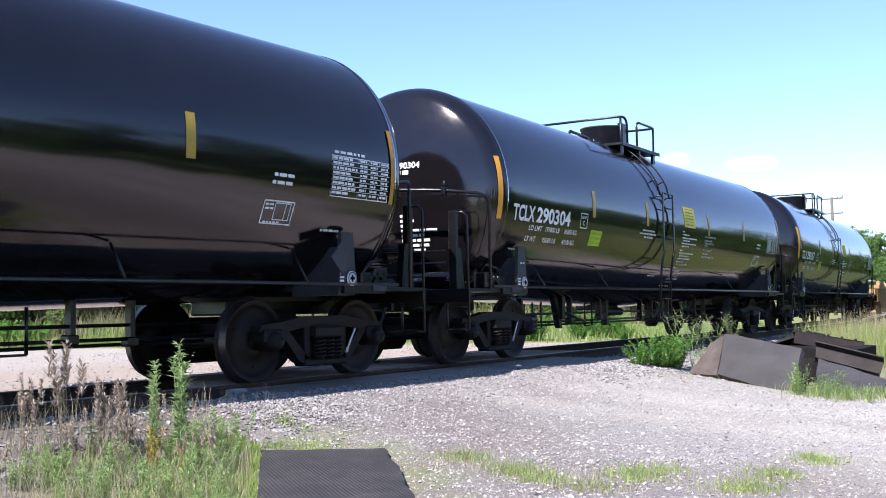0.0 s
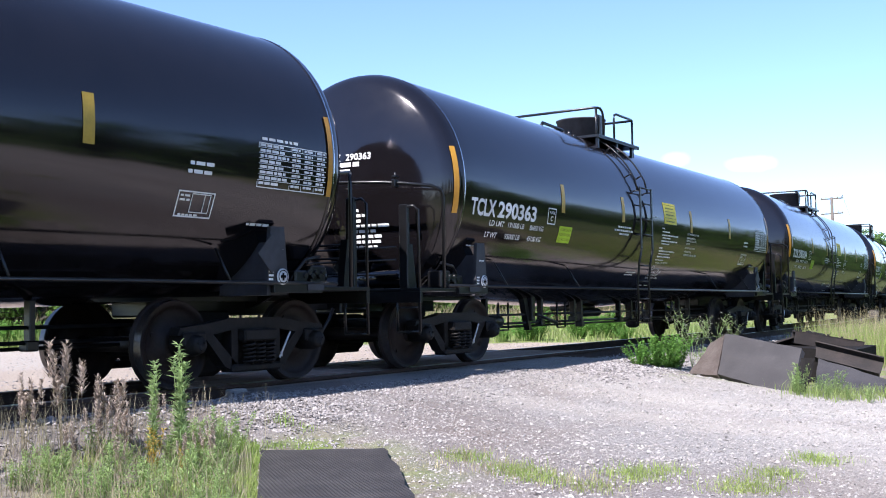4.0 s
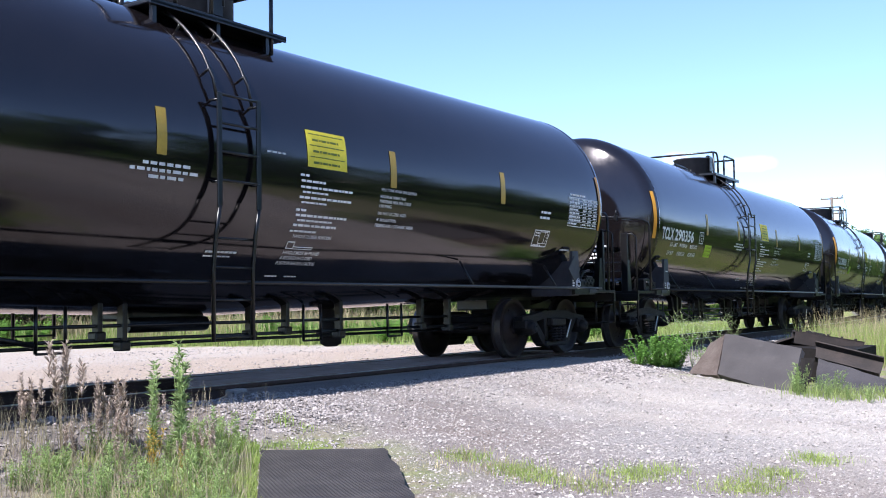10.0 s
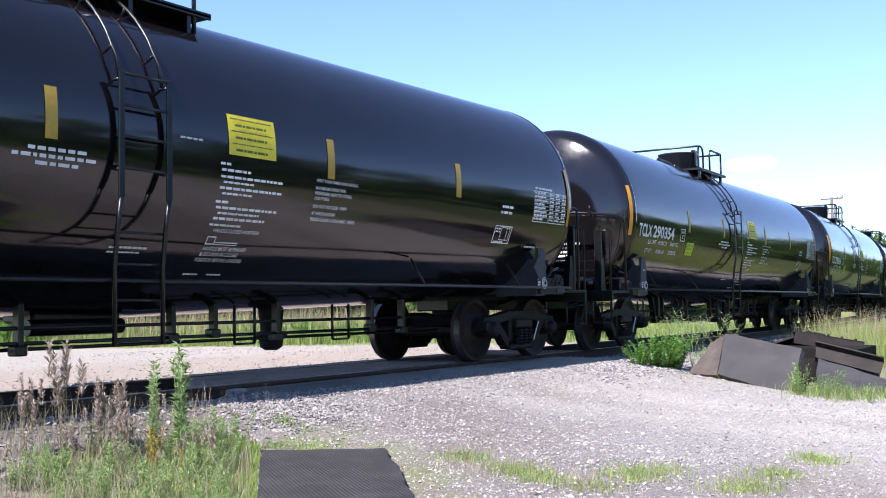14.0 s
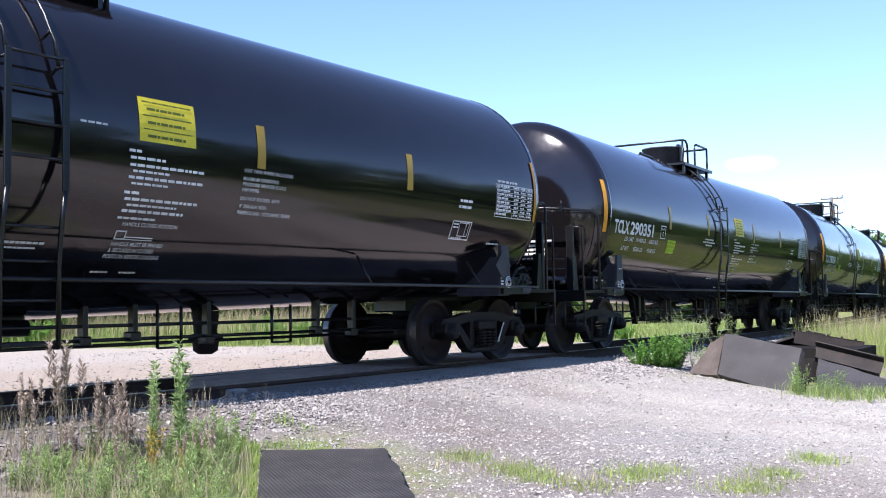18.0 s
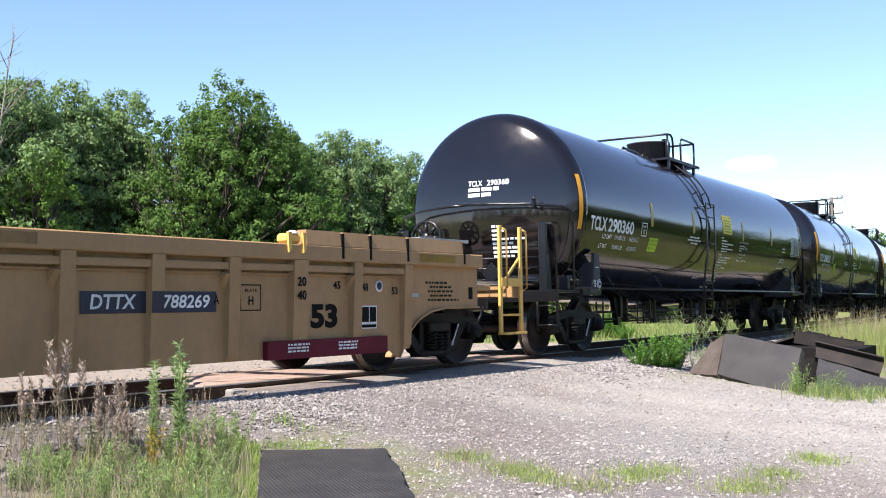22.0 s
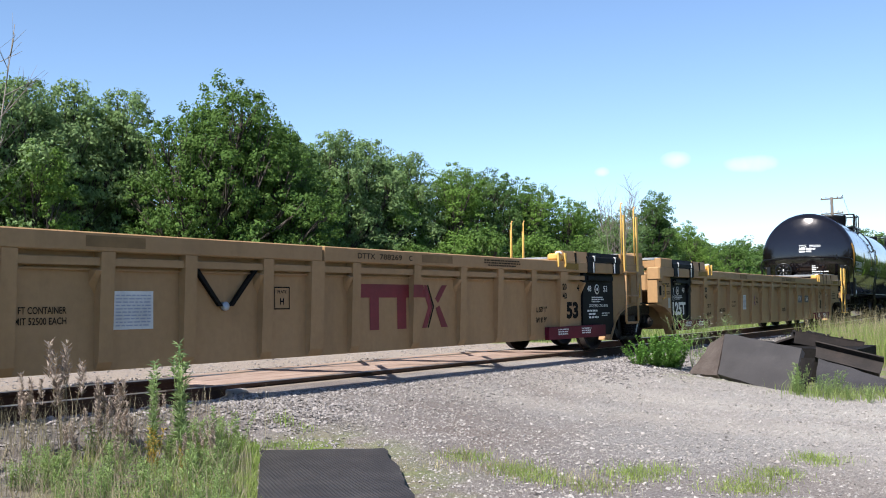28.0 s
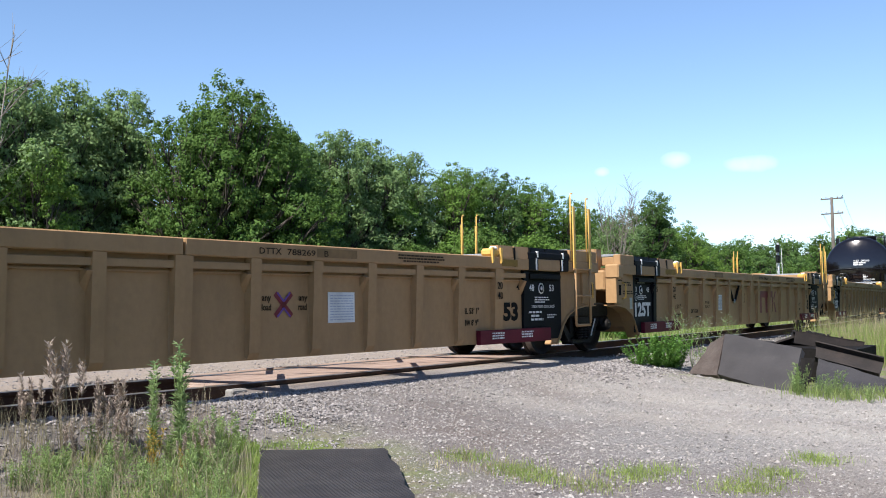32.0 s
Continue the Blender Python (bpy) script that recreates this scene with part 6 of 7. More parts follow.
stones("loose_stone_bank", u, q + u * u * CURVE / 2, rng.uniform(0.010, 0.028, 4200), STONE, "loose grey stones spilled at the edge of the road", 9)
u = 7.0 + 6.5 * rng.uniform(0, 1, 7000) ** 1.7
q = -1.25 - np.abs(rng.normal(0.25, 0.7, 7000))
stones("crossing_stones", u, q, rng.uniform(0.007, 0.020, 7000), STONE, "grey stones along the edge of the crossing", 10)
n = 42000
d = rng.uniform(0, 1, n) ** 0.8
x = rng.uniform(5.2, 16.5, n)
y = rng.uniform(-8.6, -1.3, n)
keep = (x + (-0.55) * y > 7.0 + rng.normal(0, 1.0, n)) & (np.hypot(x, y + 9.1) > 4)
x, y = x[keep], y[keep]
stones("road_gravel", x, y, rng.uniform(0.005, 0.011, len(x)) * np.where(rng.uniform(0, 1, len(x)) > 0.88, 2.0, 1), PEBBLE, "fine pale crushed gravel of the road", 11)
n = 3500
x, y = rng.uniform(3.2, 9, n), rng.uniform(-6.0, -2.0, n)
stones("verge_gravel", x, y, rng.uniform(0.006, 0.017, n), PEBBLE, "scattered pale stones among the verge grass", 12)


x, y = rng.uniform(2, 26, 9000), rng.uniform(1.6, 14, 9000)
keep = rng.uniform(0, 1, 9000) < np.where(offset(x, y) < 3.0, 0.9, np.where(0.82 * x + 0.573 * y > 21, 0.8, 0.25)) * (0.82 * x + 0.573 * y < 27)
stones("yard_stones", x[keep], y[keep], rng.uniform(0.010, 0.028, keep.sum()), STONE, "grey stones scattered on the dirt yard", 13)


# ---- grass ----
def blades(name, x, y, tall, wide, mat, label, seed, lean=0.45, category="grass", z=None, joints=2):
    """Grass blades, each a bent tapering strip."""
    rng = np.random.default_rng(seed)
    x, y, tall = np.asarray(x), np.asarray(y), np.asarray(tall)
    n = len(x)
    a, l = rng.uniform(0, 2 * np.pi, n), rng.uniform(0.05, lean, n) * tall
    w = wide * rng.uniform(0.6, 1.3, n)
    turn = a + rng.normal(1.57, 0.5, n)
    z0 = (height(x, y) if z is None else z) - 0.01
    rows = []
    for t in np.linspace(0, 1, joints + 1):
        cx, cy, cz = x + np.cos(a) * l * t * t, y + np.sin(a) * l * t * t, z0 + tall * t * (1 - 0.18 * t)
        hw = w * (1 - t) * (0.6 + 0.8 * t) + 0.0006
        rows += [np.stack([cx - np.cos(turn) * hw, cy - np.sin(turn) * hw, cz], 1), np.stack([cx + np.cos(turn) * hw, cy + np.sin(turn) * hw, cz], 1)]
    v = np.stack(rows, 1)
    k = 2 * (joints + 1)
    fc = np.array([(2 * i, 2 * i + 1, 2 * i + 3, 2 * i + 2) for i in range(joints)])
    f = (fc[None] + k * np.arange(n)[:, None, None]).reshape(-1, 4)
    ob = new(name, mesh_of(name, v.reshape(-1, 3).tolist(), f.tolist(), mat))
    return tagged(ob, label, category, kind="stuff")


def clumps(cx, cy, per, spread, seed):
    rng = np.random.default_rng(seed)
    cx, cy = np.repeat(cx, per), np.repeat(cy, per)
    return cx + rng.normal(0, spread, len(cx)), cy + rng.normal(0, spread, len(cy))


def patch(n, x0, x1, y0, y1, seed, test=None):
    rng = np.random.default_rng(seed)
    x, y = rng.uniform(x0, x1, n), rng.uniform(y0, y1, n)
    if test is not None:
        k = test(x, y, rng)
        x, y = x[k], y[k]
    return x, y


# ---- verge plants ----
MAT = [(6.46, -2.72), (7.08, -3.56), (5.25, -5.30), (4.51, -4.61)]


def off_mat(x, y, grow=0.0):
    """True where a place is clear of the rubber mat."""
    inside = np.ones(np.shape(x), bool)
    for (x0, y0), (x1, y1) in zip(MAT, MAT[1:] + MAT[:1]):
        d = math.hypot(x1 - x0, y1 - y0)
        inside &= ((np.asarray(x) - x0) * (y1 - y0) - (np.asarray(y) - y0) * (x1 - x0)) / d > -grow
    return ~inside


def on_road(x, y):
    """How far into the gravel lane a place on the near side lies, 0 to 1."""
    return smooth(7.4, 9.2, x - 0.55 * y + 0.5 * ripple(x, y, 1.3, 4.0)) * (1 - smooth(14.0, 15.2, x + 0.25 * y))


GREEN = lambda x, y, rng: (rng.uniform(0, 1, len(x)) > on_road(x, y) * 1.4) & (ripple(x, y, 1.6, 1.0) > -0.30 + 0.5 * smooth(5.2, 3.9, x) + rng.normal(0, 0.22, len(x))) & (np.abs(offset(x, y)) > 1.9) & off_mat(x, y)
rng = np.random.default_rng(22)
cx, cy = patch(900, 3.2, 9.5, -6.6, -2.2, 21, GREEN)
fx, fy = patch(700, 4.3, 6.5, -4.7, -2.3, 20, lambda x, y, rng: (y + 2.72 - 0.969 * (x - 6.46) > 0.04) & (y + 2.72 - 0.969 * (x - 6.46) < 0.75 + rng.normal(0, 0.15, len(x))))
for name, cx, cy, lo, hi, label, seed in (("verge_grass", cx, cy, 0.04, 0.17, "fresh green grass in tufts on the gravelly verge", 23), ("lush_verge_grass", fx, fy, 0.05, 0.15, "lush bright green grass beside the rubber mat", 19)):
    x, y = clumps(cx, cy, 55, 0.055, seed)
    tall = np.repeat(rng.uniform(lo, hi, len(cx)), 55) * rng.uniform(0.35, 1.0, len(x))
    keep = off_mat(x, y, 0.01)
    blades(name, x[keep], y[keep], tall[keep], 0.0036, GRASS, label, seed, 0.55)
x, y = patch(6500, 3.2, 8.0, -4.6, -1.7, 24, lambda x, y, rng: (rng.uniform(0, 1, len(x)) > on_road(x, y) * 1.5) & (rng.uniform(0, 1, len(x)) > smooth(4.5, 8.5, x)) & off_mat(x, y, 0.05))
blades("dry_verge_grass", x, y, rng.uniform(0.10, 0.40, len(x)), 0.0020, DRIED, "thin dry brown grass among the verge weeds", 25, 0.5)
x, y = clumps(np.array([7.22, 7.13, 7.0, 6.89, 6.85, 7.3, 6.95, 7.1, 6.75]), np.array([-4.33, -4.76, -4.95, -5.2, -5.6, -4.1, -4.6, -5.4, -4.2]), 90, 0.16, 28)
blades("dry_tufts", x, y, rng.uniform(0.02, 0.11, len(x)), 0.0028, DRY, "low brown dry tufts on the gravel", 29, 0.9)
# tufts on the edge of the road
cx = np.array([7.34, 7.45, 7.78, 7.6, 7.68, 7.37, 7.5, 8.29, 8.15, 9.14, 9.0, 7.22, 7.13, 7.0, 6.89, 6.85, 7.3, 6.95])
cy = np.array([-5.81, -5.58, -5.78, -5.7, -6.51, -6.45, -6.6, -6.48, -6.55, -6.55, -6.6, -4.33, -4.76, -4.95, -5.2, -5.6, -4.2, -5.0])
x, y = clumps(cx, cy, 230, 0.12, 26)
blades("road_tufts", x, y, rng.uniform(0.02, 0.10, len(x)), 0.0032, GRASS, "low bright green tufts on the edge of the gravel", 27, 0.9)


def weed_mesh(name, seed, tall, leafy, mat, stems=5, spread=0.16, leaf=0.10, heads=None, broad=0.13, low=0.12, rise=(0.3, 1.6), thick=0.006):
    """A leafy weed: stems with narrow leaves all the way up, and seed heads."""
    rnd = random.Random(seed)
    bm = B()
    for s in range(stems):
        a, l = rnd.uniform(0, 6.28), rnd.uniform(0, spread)
        h = tall * rnd.uniform(0.6, 1.0)
        pts = [(math.cos(a) * l * (0.3 + 0.7 * t), math.sin(a) * l * (0.3 + 0.7 * t), h * t - 0.02) for t in (0, 0.35, 0.7, 1.0)]
        tube(bm, pts, [thick, thick * 0.8, thick * 0.6, thick * 0.3], 5)
        for k in range(int(leafy * h / tall)):
            t = 1 - (1 - low) * rnd.uniform(0, 1) ** 1.3
            p = Vector((math.cos(a) * l * (0.3 + 0.7 * t), math.sin(a) * l * (0.3 + 0.7 * t), h * t))
            b, up = rnd.uniform(0, 6.28), rnd.uniform(*rise)
            d = Vector((math.cos(b), math.sin(b), up)).normalized() * leaf * rnd.uniform(0.5, 1.1) * (1.15 - 0.5 * t)
            w = Vector((-math.sin(b), math.cos(b), 0)) * leaf * broad
            quads(bm, [p, p + d * 0.45 + w, p + d + Vector((0, 0, -leaf * 0.15)), p + d * 0.45 - w], [(0, 1, 2, 3)])
        if heads:
            top = Vector(pts[-1])
            for k in range(heads):
                t = rnd.uniform(-0.02, 0.30) * h
                b = rnd.uniform(0, 6.28)
                p = top + Vector((math.cos(b) * 0.02 * (0.3 + t), math.sin(b) * 0.02 * (0.3 + t), -t))
                out = rnd.uniform(0.012, 0.05)
                q = p + Vector((math.cos(b) * out, math.sin(b) * out, out * rnd.uniform(0.6, 1.4)))
                w = Vector((-math.sin(b), math.cos(b), 0)) * 0.0052
                quads(bm, [p - w, p + w, q + w, q - w], [(0, 1, 2, 3)], 1)
    me = bpy.data.meshes.new(name)
    bm.to_mesh(me), bm.free()
    me.materials.append(mat), me.materials.append(SEED)
    return me


def plant(name, me, x, y, size, turn, label, group):
    ob = new(name, me)
    ob.matrix_basis = pose(x, y, float(height(x, y)), 0, 0, turn) @ Matrix.Diagonal((size, size, size, 1))
    return tagged(ob, label, "weed", group)


tall_weeds = [weed_mesh("tall_weed", 31 + k, 1.0, 95, STALK, 4, 0.10, 0.13, None, 0.075, 0.15, (0.2, 1.8), 0.005) for k in range(3)]
dry_weeds = [weed_mesh("dry_weed", 41 + k, 1.0, 38, DRIED, 9, 0.22, 0.07, 80, 0.05, 0.1, (0.2, 1.5), 0.003) for k in range(3)]
low_weeds = [weed_mesh("low_weed", 51 + k, 0.4, 34, WEED, 9, 0.22, 0.09, None, 0.08, 0.1, (0.2, 1.6), 0.003) for k in range(3)]
G = "weeds of the verge"
for me, x, y, s, r, lab in ((tall_weeds[0], 5.45, -2.86, 1.02, 0, "tall green leafy weed standing in verge grass"), (tall_weeds[1], 5.52, -2.82, 0.90, 120, "tall green leafy weed standing in verge grass"), (tall_weeds[2], 5.33, -2.70, 0.84, 60, "green leafy weed turning yellow below, in verge grass"), (tall_weeds[1], 5.62, -3.05, 0.52, 200, "green leafy weed standing in verge grass")):
    plant("tall_weed", me, x, y, s, r, lab, G)
for me, x, y, s, r in ((dry_weeds[0], 4.90, -2.22, 0.90, 0), (dry_weeds[1], 5.27, -2.20, 0.60, 80), (dry_weeds[2], 5.34, -2.30, 0.60, 140), (dry_weeds[1], 4.60, -2.15, 0.62, 30), (dry_weeds[0], 5.10, -2.35, 0.5, 220), (dry_weeds[2], 5.2, -2.5, 0.48, 300), (dry_weeds[1], 4.7, -2.6, 0.4, 170), (dry_weeds[2], 4.85, -2.9, 0.34, 10), (dry_weeds[0], 5.3, -3.1, 0.36, 250), (dry_weeds[1], 5.75, -2.2, 0.45, 20), (dry_weeds[0], 5.15, -2.6, 0.45, 120), (dry_weeds[2], 5.45, -3.2, 0.42, 200)):
    plant("dry_weed", me, x, y, s, r, "dry brown weed with seed heads on the ballast edge", G)
rnd = random.Random(61)
for k in range(110):
    x, y = rnd.uniform(3.9, 6.5), rnd.uniform(-4.6, -2.3)
    if on_road(np.array(x), np.array(y)) > 0.6 or not off_mat(x, y, 0.15):
        continue
    plant("low_weed", low_weeds[k % 3], x, y, rnd.uniform(0.3, 0.8), rnd.uniform(0, 360), "low green leafy weed in the gravelly verge", G)
for k in range(8):
    x, y = rnd.uniform(17, 24), rnd.uniform(-4.6, -2.4)
    plant("low_weed", low_weeds[k % 3], x, y, rnd.uniform(0.9, 1.5), rnd.uniform(0, 360), "low green leafy weed beside the scrap pile", "weeds of the pile")
x, y = clumps(np.array([14.9, 14.7, 15.0, 15.3, 15.1, 14.6, 15.6, 15.9, 16.2, 15.7]), np.array([-4.8, -5.1, -5.3, -5.6, -5.9, -5.5, -5.9, -6.1, -5.9, -6.4]), 160, 0.22, 63)
blades("pile_grass", x, y, np.random.default_rng(64).uniform(0.05, 0.24, len(x)), 0.006, MEADOW, "green grass at the foot of the scrap pile", 65, 0.6)
for x, y, s in ((14.75, -4.78, 0.9), (14.9, -5.0, 0.8), (14.6, -5.2, 0.7), (14.5, -5.5, 0.6), (15.2, -5.15, 0.9), (15.0, -4.7, 1.0), (14.4, -5.8, 0.6)):
    plant("low_weed", low_weeds[int(x * 10) % 3], x, y, s, x * 77, "low green leafy weed beside the scrap pile", "weeds of the pile")

# green bush and flowering stems beside the crossing
bush_me = weed_mesh("green_bush", 71, 0.62, 85, BUSH, 44, 0.58, 0.085, None, 0.21, 0.05, (0.1, 1.2), 0.004)
plant("green_bush", bush_me, 16.45, -1.98, 0.86, 0, "bright green leafy bush at the edge of the ballast", "bushes by the crossing")
plant("green_bush", bush_me, 17.0, -2.02, 0.92, 100, "bright green leafy bush at the edge of the ballast", "bushes by the crossing")
plant("green_bush", bush_me, 16.0, -1.85, 0.55, 200, "bright green leafy bush at the edge of the ballast", "bushes by the crossing")


def flower_mesh(seed):
    rnd = random.Random(seed)
    bm = B()
    for s in range(6):
        a, h = rnd.uniform(0, 6.28), rnd.uniform(0.7, 1.05)
        top = Vector((math.cos(a) * 0.3, math.sin(a) * 0.3, h))
        tube(bm, [(0, 0, -0.02), (math.cos(a) * 0.08, math.sin(a) * 0.08, h * 0.5), top], [0.004, 0.003, 0.002], 5)
        for k in range(7):
            b = rnd.uniform(0, 6.28)
            base = top * rnd.uniform(0.6, 0.95)
            q = base + Vector((math.cos(b) * 0.12, math.sin(b) * 0.12, 0.10))
            tube(bm, [base, q], 0.002, 4)
            for i in range(5):
                c = i * 1.257
                d = Vector((math.cos(c) * 0.022, math.sin(c) * 0.022, 0.008))
                w = Vector((-math.sin(c), math.cos(c), 0)) * 0.009
                quads(bm, [q, q + d * 0.6 + w, q + d, q + d * 0.6 - w], [(0, 1, 2, 3)], 1)
    me = bpy.data.meshes.new("flowering_weed")
    bm.to_mesh(me), bm.free()
    me.materials.append(STALK), me.materials.append(FLOWER)
    return me


yellowed = weed_mesh("yellowed_weed", 58, 0.4, 30, AMBER, 6, 0.10, 0.08, None, 0.10, 0.1, (0.2, 1.4), 0.003)
for x, y, size in ((5.30, -2.74, 0.85), (5.40, -2.95, 0.55)):
    plant("yellowed_weed", yellowed, x, y, size, 40, "low weed with yellowed leaves in verge grass", G)
fl = flower_mesh(81)
for x, y, s in ((17.0, -2.15, 0.9), (17.9, -2.0, 1.0), (18.5, -1.95, 0.85), (19.3, -1.9, 0.9), (20.6, -1.75, 0.8)):
    plant("flowering_weed", fl, x, y, s, x * 91, "thin dry stems with small pale flowers", "flowering weeds")

# tall grass between the scrap pile and the track
x, y = patch(26000, 18.8, 38, -6.5, -1.2, 91, lambda x, y, rng: (offset(x, y) < -2.1) & (x + 1.2 * (y + 2) > 18.8) & (y + 9.145 < 0.285 * x + rng.normal(0, 0.25, len(x))) & (ripple(x, y, 0.9, 3.0) > -0.35))
rng = np.random.default_rng(92)
blades("tall_green_grass", x, y, rng.uniform(0.25, 0.95, len(x)), 0.006, GRASS, "tall green grass on the bank beside the track", 93, 0.4)
x, y = patch(5200, 20.5, 38, -6.0, -1.2, 94, lambda x, y, rng: (offset(x, y) < -2.1) & (y + 9.145 < 0.28 * x + rng.normal(0, 0.25, len(x))) & (ripple(x, y, 0.7, 5.0) > -0.2))
blades("tall_dry_grass", x, y, rng.uniform(0.7, 1.4, len(x)), 0.0042, DRY, "tall pale seeding grass on the bank beside the track", 95, 0.3)
# grass of the field far beyond and weeds along the dirt yard
x, y = patch(26000, 14, 62, 3, 32, 96, lambda x, y, rng: (0.82 * x + 0.573 * y + rng.normal(0, 0.5, len(x)) > 26.3) & (0.82 * x + 0.573 * y < 46) & (offset(x, y) > 2.6))
blades("field_grass", x, y, rng.uniform(0.12, 0.5, len(x)), 0.02, MEADOW, "green grass and weeds beyond the dirt yard", 97, 0.6)
x, y = patch(22000, 10, 60, 11, 22, 98, lambda x, y, rng: (0.82 * x + 0.573 * y > 28.5) & (y > 12.0 + 0.06 * x) & (y < 21.5) & (ripple(x, y, 0.35, 2.0) > 0.1 - 0.5 * (x < 24)))
blades("dry_brush", x, y, rng.uniform(0.7, 1.7, len(x)), 0.016, DRY, "grey-brown dry brush at the foot of the trees", 99, 0.4)
x, y = patch(22000, 14, 35, 12, 25, 101, lambda x, y, rng: (0.82 * x + 0.573 * y + rng.normal(0, 0.4, len(x)) > 26.8) & (offset(x, y) > 2.6))
blades("rank_grass", x, y, rng.uniform(0.3, 1.15, len(x)) * (0.55 + 0.45 * (ripple(x, y, 0.8, 3.0) > 0)), 0.018, MEADOW, "rank pale green grass behind the dirt yard", 102, 0.5)
x, y = patch(9000, 14, 35, 14, 26, 103, lambda x, y, rng: (0.82 * x + 0.573 * y > 28.0) & (ripple(x, y, 0.6, 4.0) > -0.3))
blades("bleached_grass", x, y, rng.uniform(0.6, 1.5, len(x)), 0.014, DRY, "bleached dry grass behind the dirt yard", 104, 0.45)
for k in range(130):
    x = rnd.uniform(14, 60)
    y = (27.2 + rnd.uniform(0, 6) - 0.82 * x) / 0.573
    if offset(x, y) < 3.2 or y > 26:
        continue
    plant("field_weed", bush_me, x, y, rnd.uniform(0.7, 1.5), rnd.uniform(0, 360), "green leafy weed clump beyond the dirt yard", "field weeds")


# ---- rubber mat and scrap pile ----
def mat_material():
    m = bpy.data.materials.new("diamond_rubber")
    m.use_nodes = True
    n, k = m.node_tree.nodes, m.node_tree.links
    p = n["Principled BSDF"]
    p.inputs["Roughness"].default_value = 0.7
    tc = n.new("ShaderNodeTexCoord")
    waves = []
    for turn in (35, -35):
        mp = n.new("ShaderNodeMapping")
        mp.inputs["Rotation"].default_value = (0, 0, radians(turn))
        w = n.new("ShaderNodeTexWave")
        w.inputs["Scale"].default_value = 11
        k.new(tc.outputs["Object"], mp.inputs[0]), k.new(mp.outputs[0], w.inputs["Vector"])
        waves.append(w)
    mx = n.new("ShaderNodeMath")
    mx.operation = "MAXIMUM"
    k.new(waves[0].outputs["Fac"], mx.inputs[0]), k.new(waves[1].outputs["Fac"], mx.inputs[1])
    ns = n.new("ShaderNodeTexNoise")
    ns.inputs["Scale"].default_value, ns.inputs["Detail"].default_value = 3.5, 7
    k.new(tc.outputs["Object"], ns.inputs["Vector"])
    mix = n.new("ShaderNodeMix")
    mix.data_type = "RGBA"
    mix.inputs[6].default_value, mix.inputs[7].default_value = (0.026, 0.022, 0.025, 1), (0.055, 0.049, 0.05, 1)
    rp = n.new("ShaderNodeMapRange")
    rp.inputs["From Min"].default_value, rp.inputs["From Max"].default_value = 0.4, 0.75
    k.new(ns.outputs["Fac"], rp.inputs[0])
    k.new(rp.outputs[0], mix.inputs[0])
    # tread grooves take their shade in the colour too, from the relief's waves
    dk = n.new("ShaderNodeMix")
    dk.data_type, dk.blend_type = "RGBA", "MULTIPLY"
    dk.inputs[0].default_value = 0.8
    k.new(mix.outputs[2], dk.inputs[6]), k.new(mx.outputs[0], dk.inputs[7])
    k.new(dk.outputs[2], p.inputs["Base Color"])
    b = n.new("ShaderNodeBump")
    b.inputs["Distance"].default_value = 0.012
    k.new(mx.outputs[0], b.inputs["Height"]), k.new(b.outputs[0], p.inputs["Normal"])
    return m


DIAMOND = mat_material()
bm = B()
tops, lows = {}, {}
for j in range(15):
    for i in range(11):
        a, b = i / 10, j / 14
        a += 0.015 * math.sin(j * 1.9) * (i == 10) + (0.03 if i == 10 and j in (5, 6) else 0)
        p = Vector(MAT[0]).lerp(Vector(MAT[1]), a).lerp(Vector(MAT[3]).lerp(Vector(MAT[2]), a), b + 0.004 * math.sin(i * 2.3))
        z = float(height(*Vector(MAT[0]).lerp(Vector(MAT[1]), 0.5))) * (1 - b) + float(height(*Vector(MAT[3]).lerp(Vector(MAT[2]), 0.5))) * b + 0.03 + 0.002 * math.sin(i * 1.3 + j)
        tops[i, j], lows[i, j] = bm.verts.new((p.x, p.y, z + 0.022)), bm.verts.new((p.x, p.y, z - 0.03))
for j in range(14):
    for i in range(10):
        bm.faces.new((tops[i, j], tops[i + 1, j], tops[i + 1, j + 1], tops[i, j + 1]))
for k in range(14):
    for i in (0, 10):
        bm.faces.new((tops[i, k], tops[i, k + 1], lows[i, k + 1], lows[i, k]))
    if k < 10:
        for j in (0, 14):
            bm.faces.new((tops[k, j], tops[k + 1, j], lows[k + 1, j], lows[k, j]))
bmesh.ops.recalc_face_normals(bm, faces=bm.faces)
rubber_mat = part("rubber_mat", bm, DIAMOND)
tagged(rubber_mat, "worn grey rubber mat with a diamond tread lying in gravel", "rubber mat")


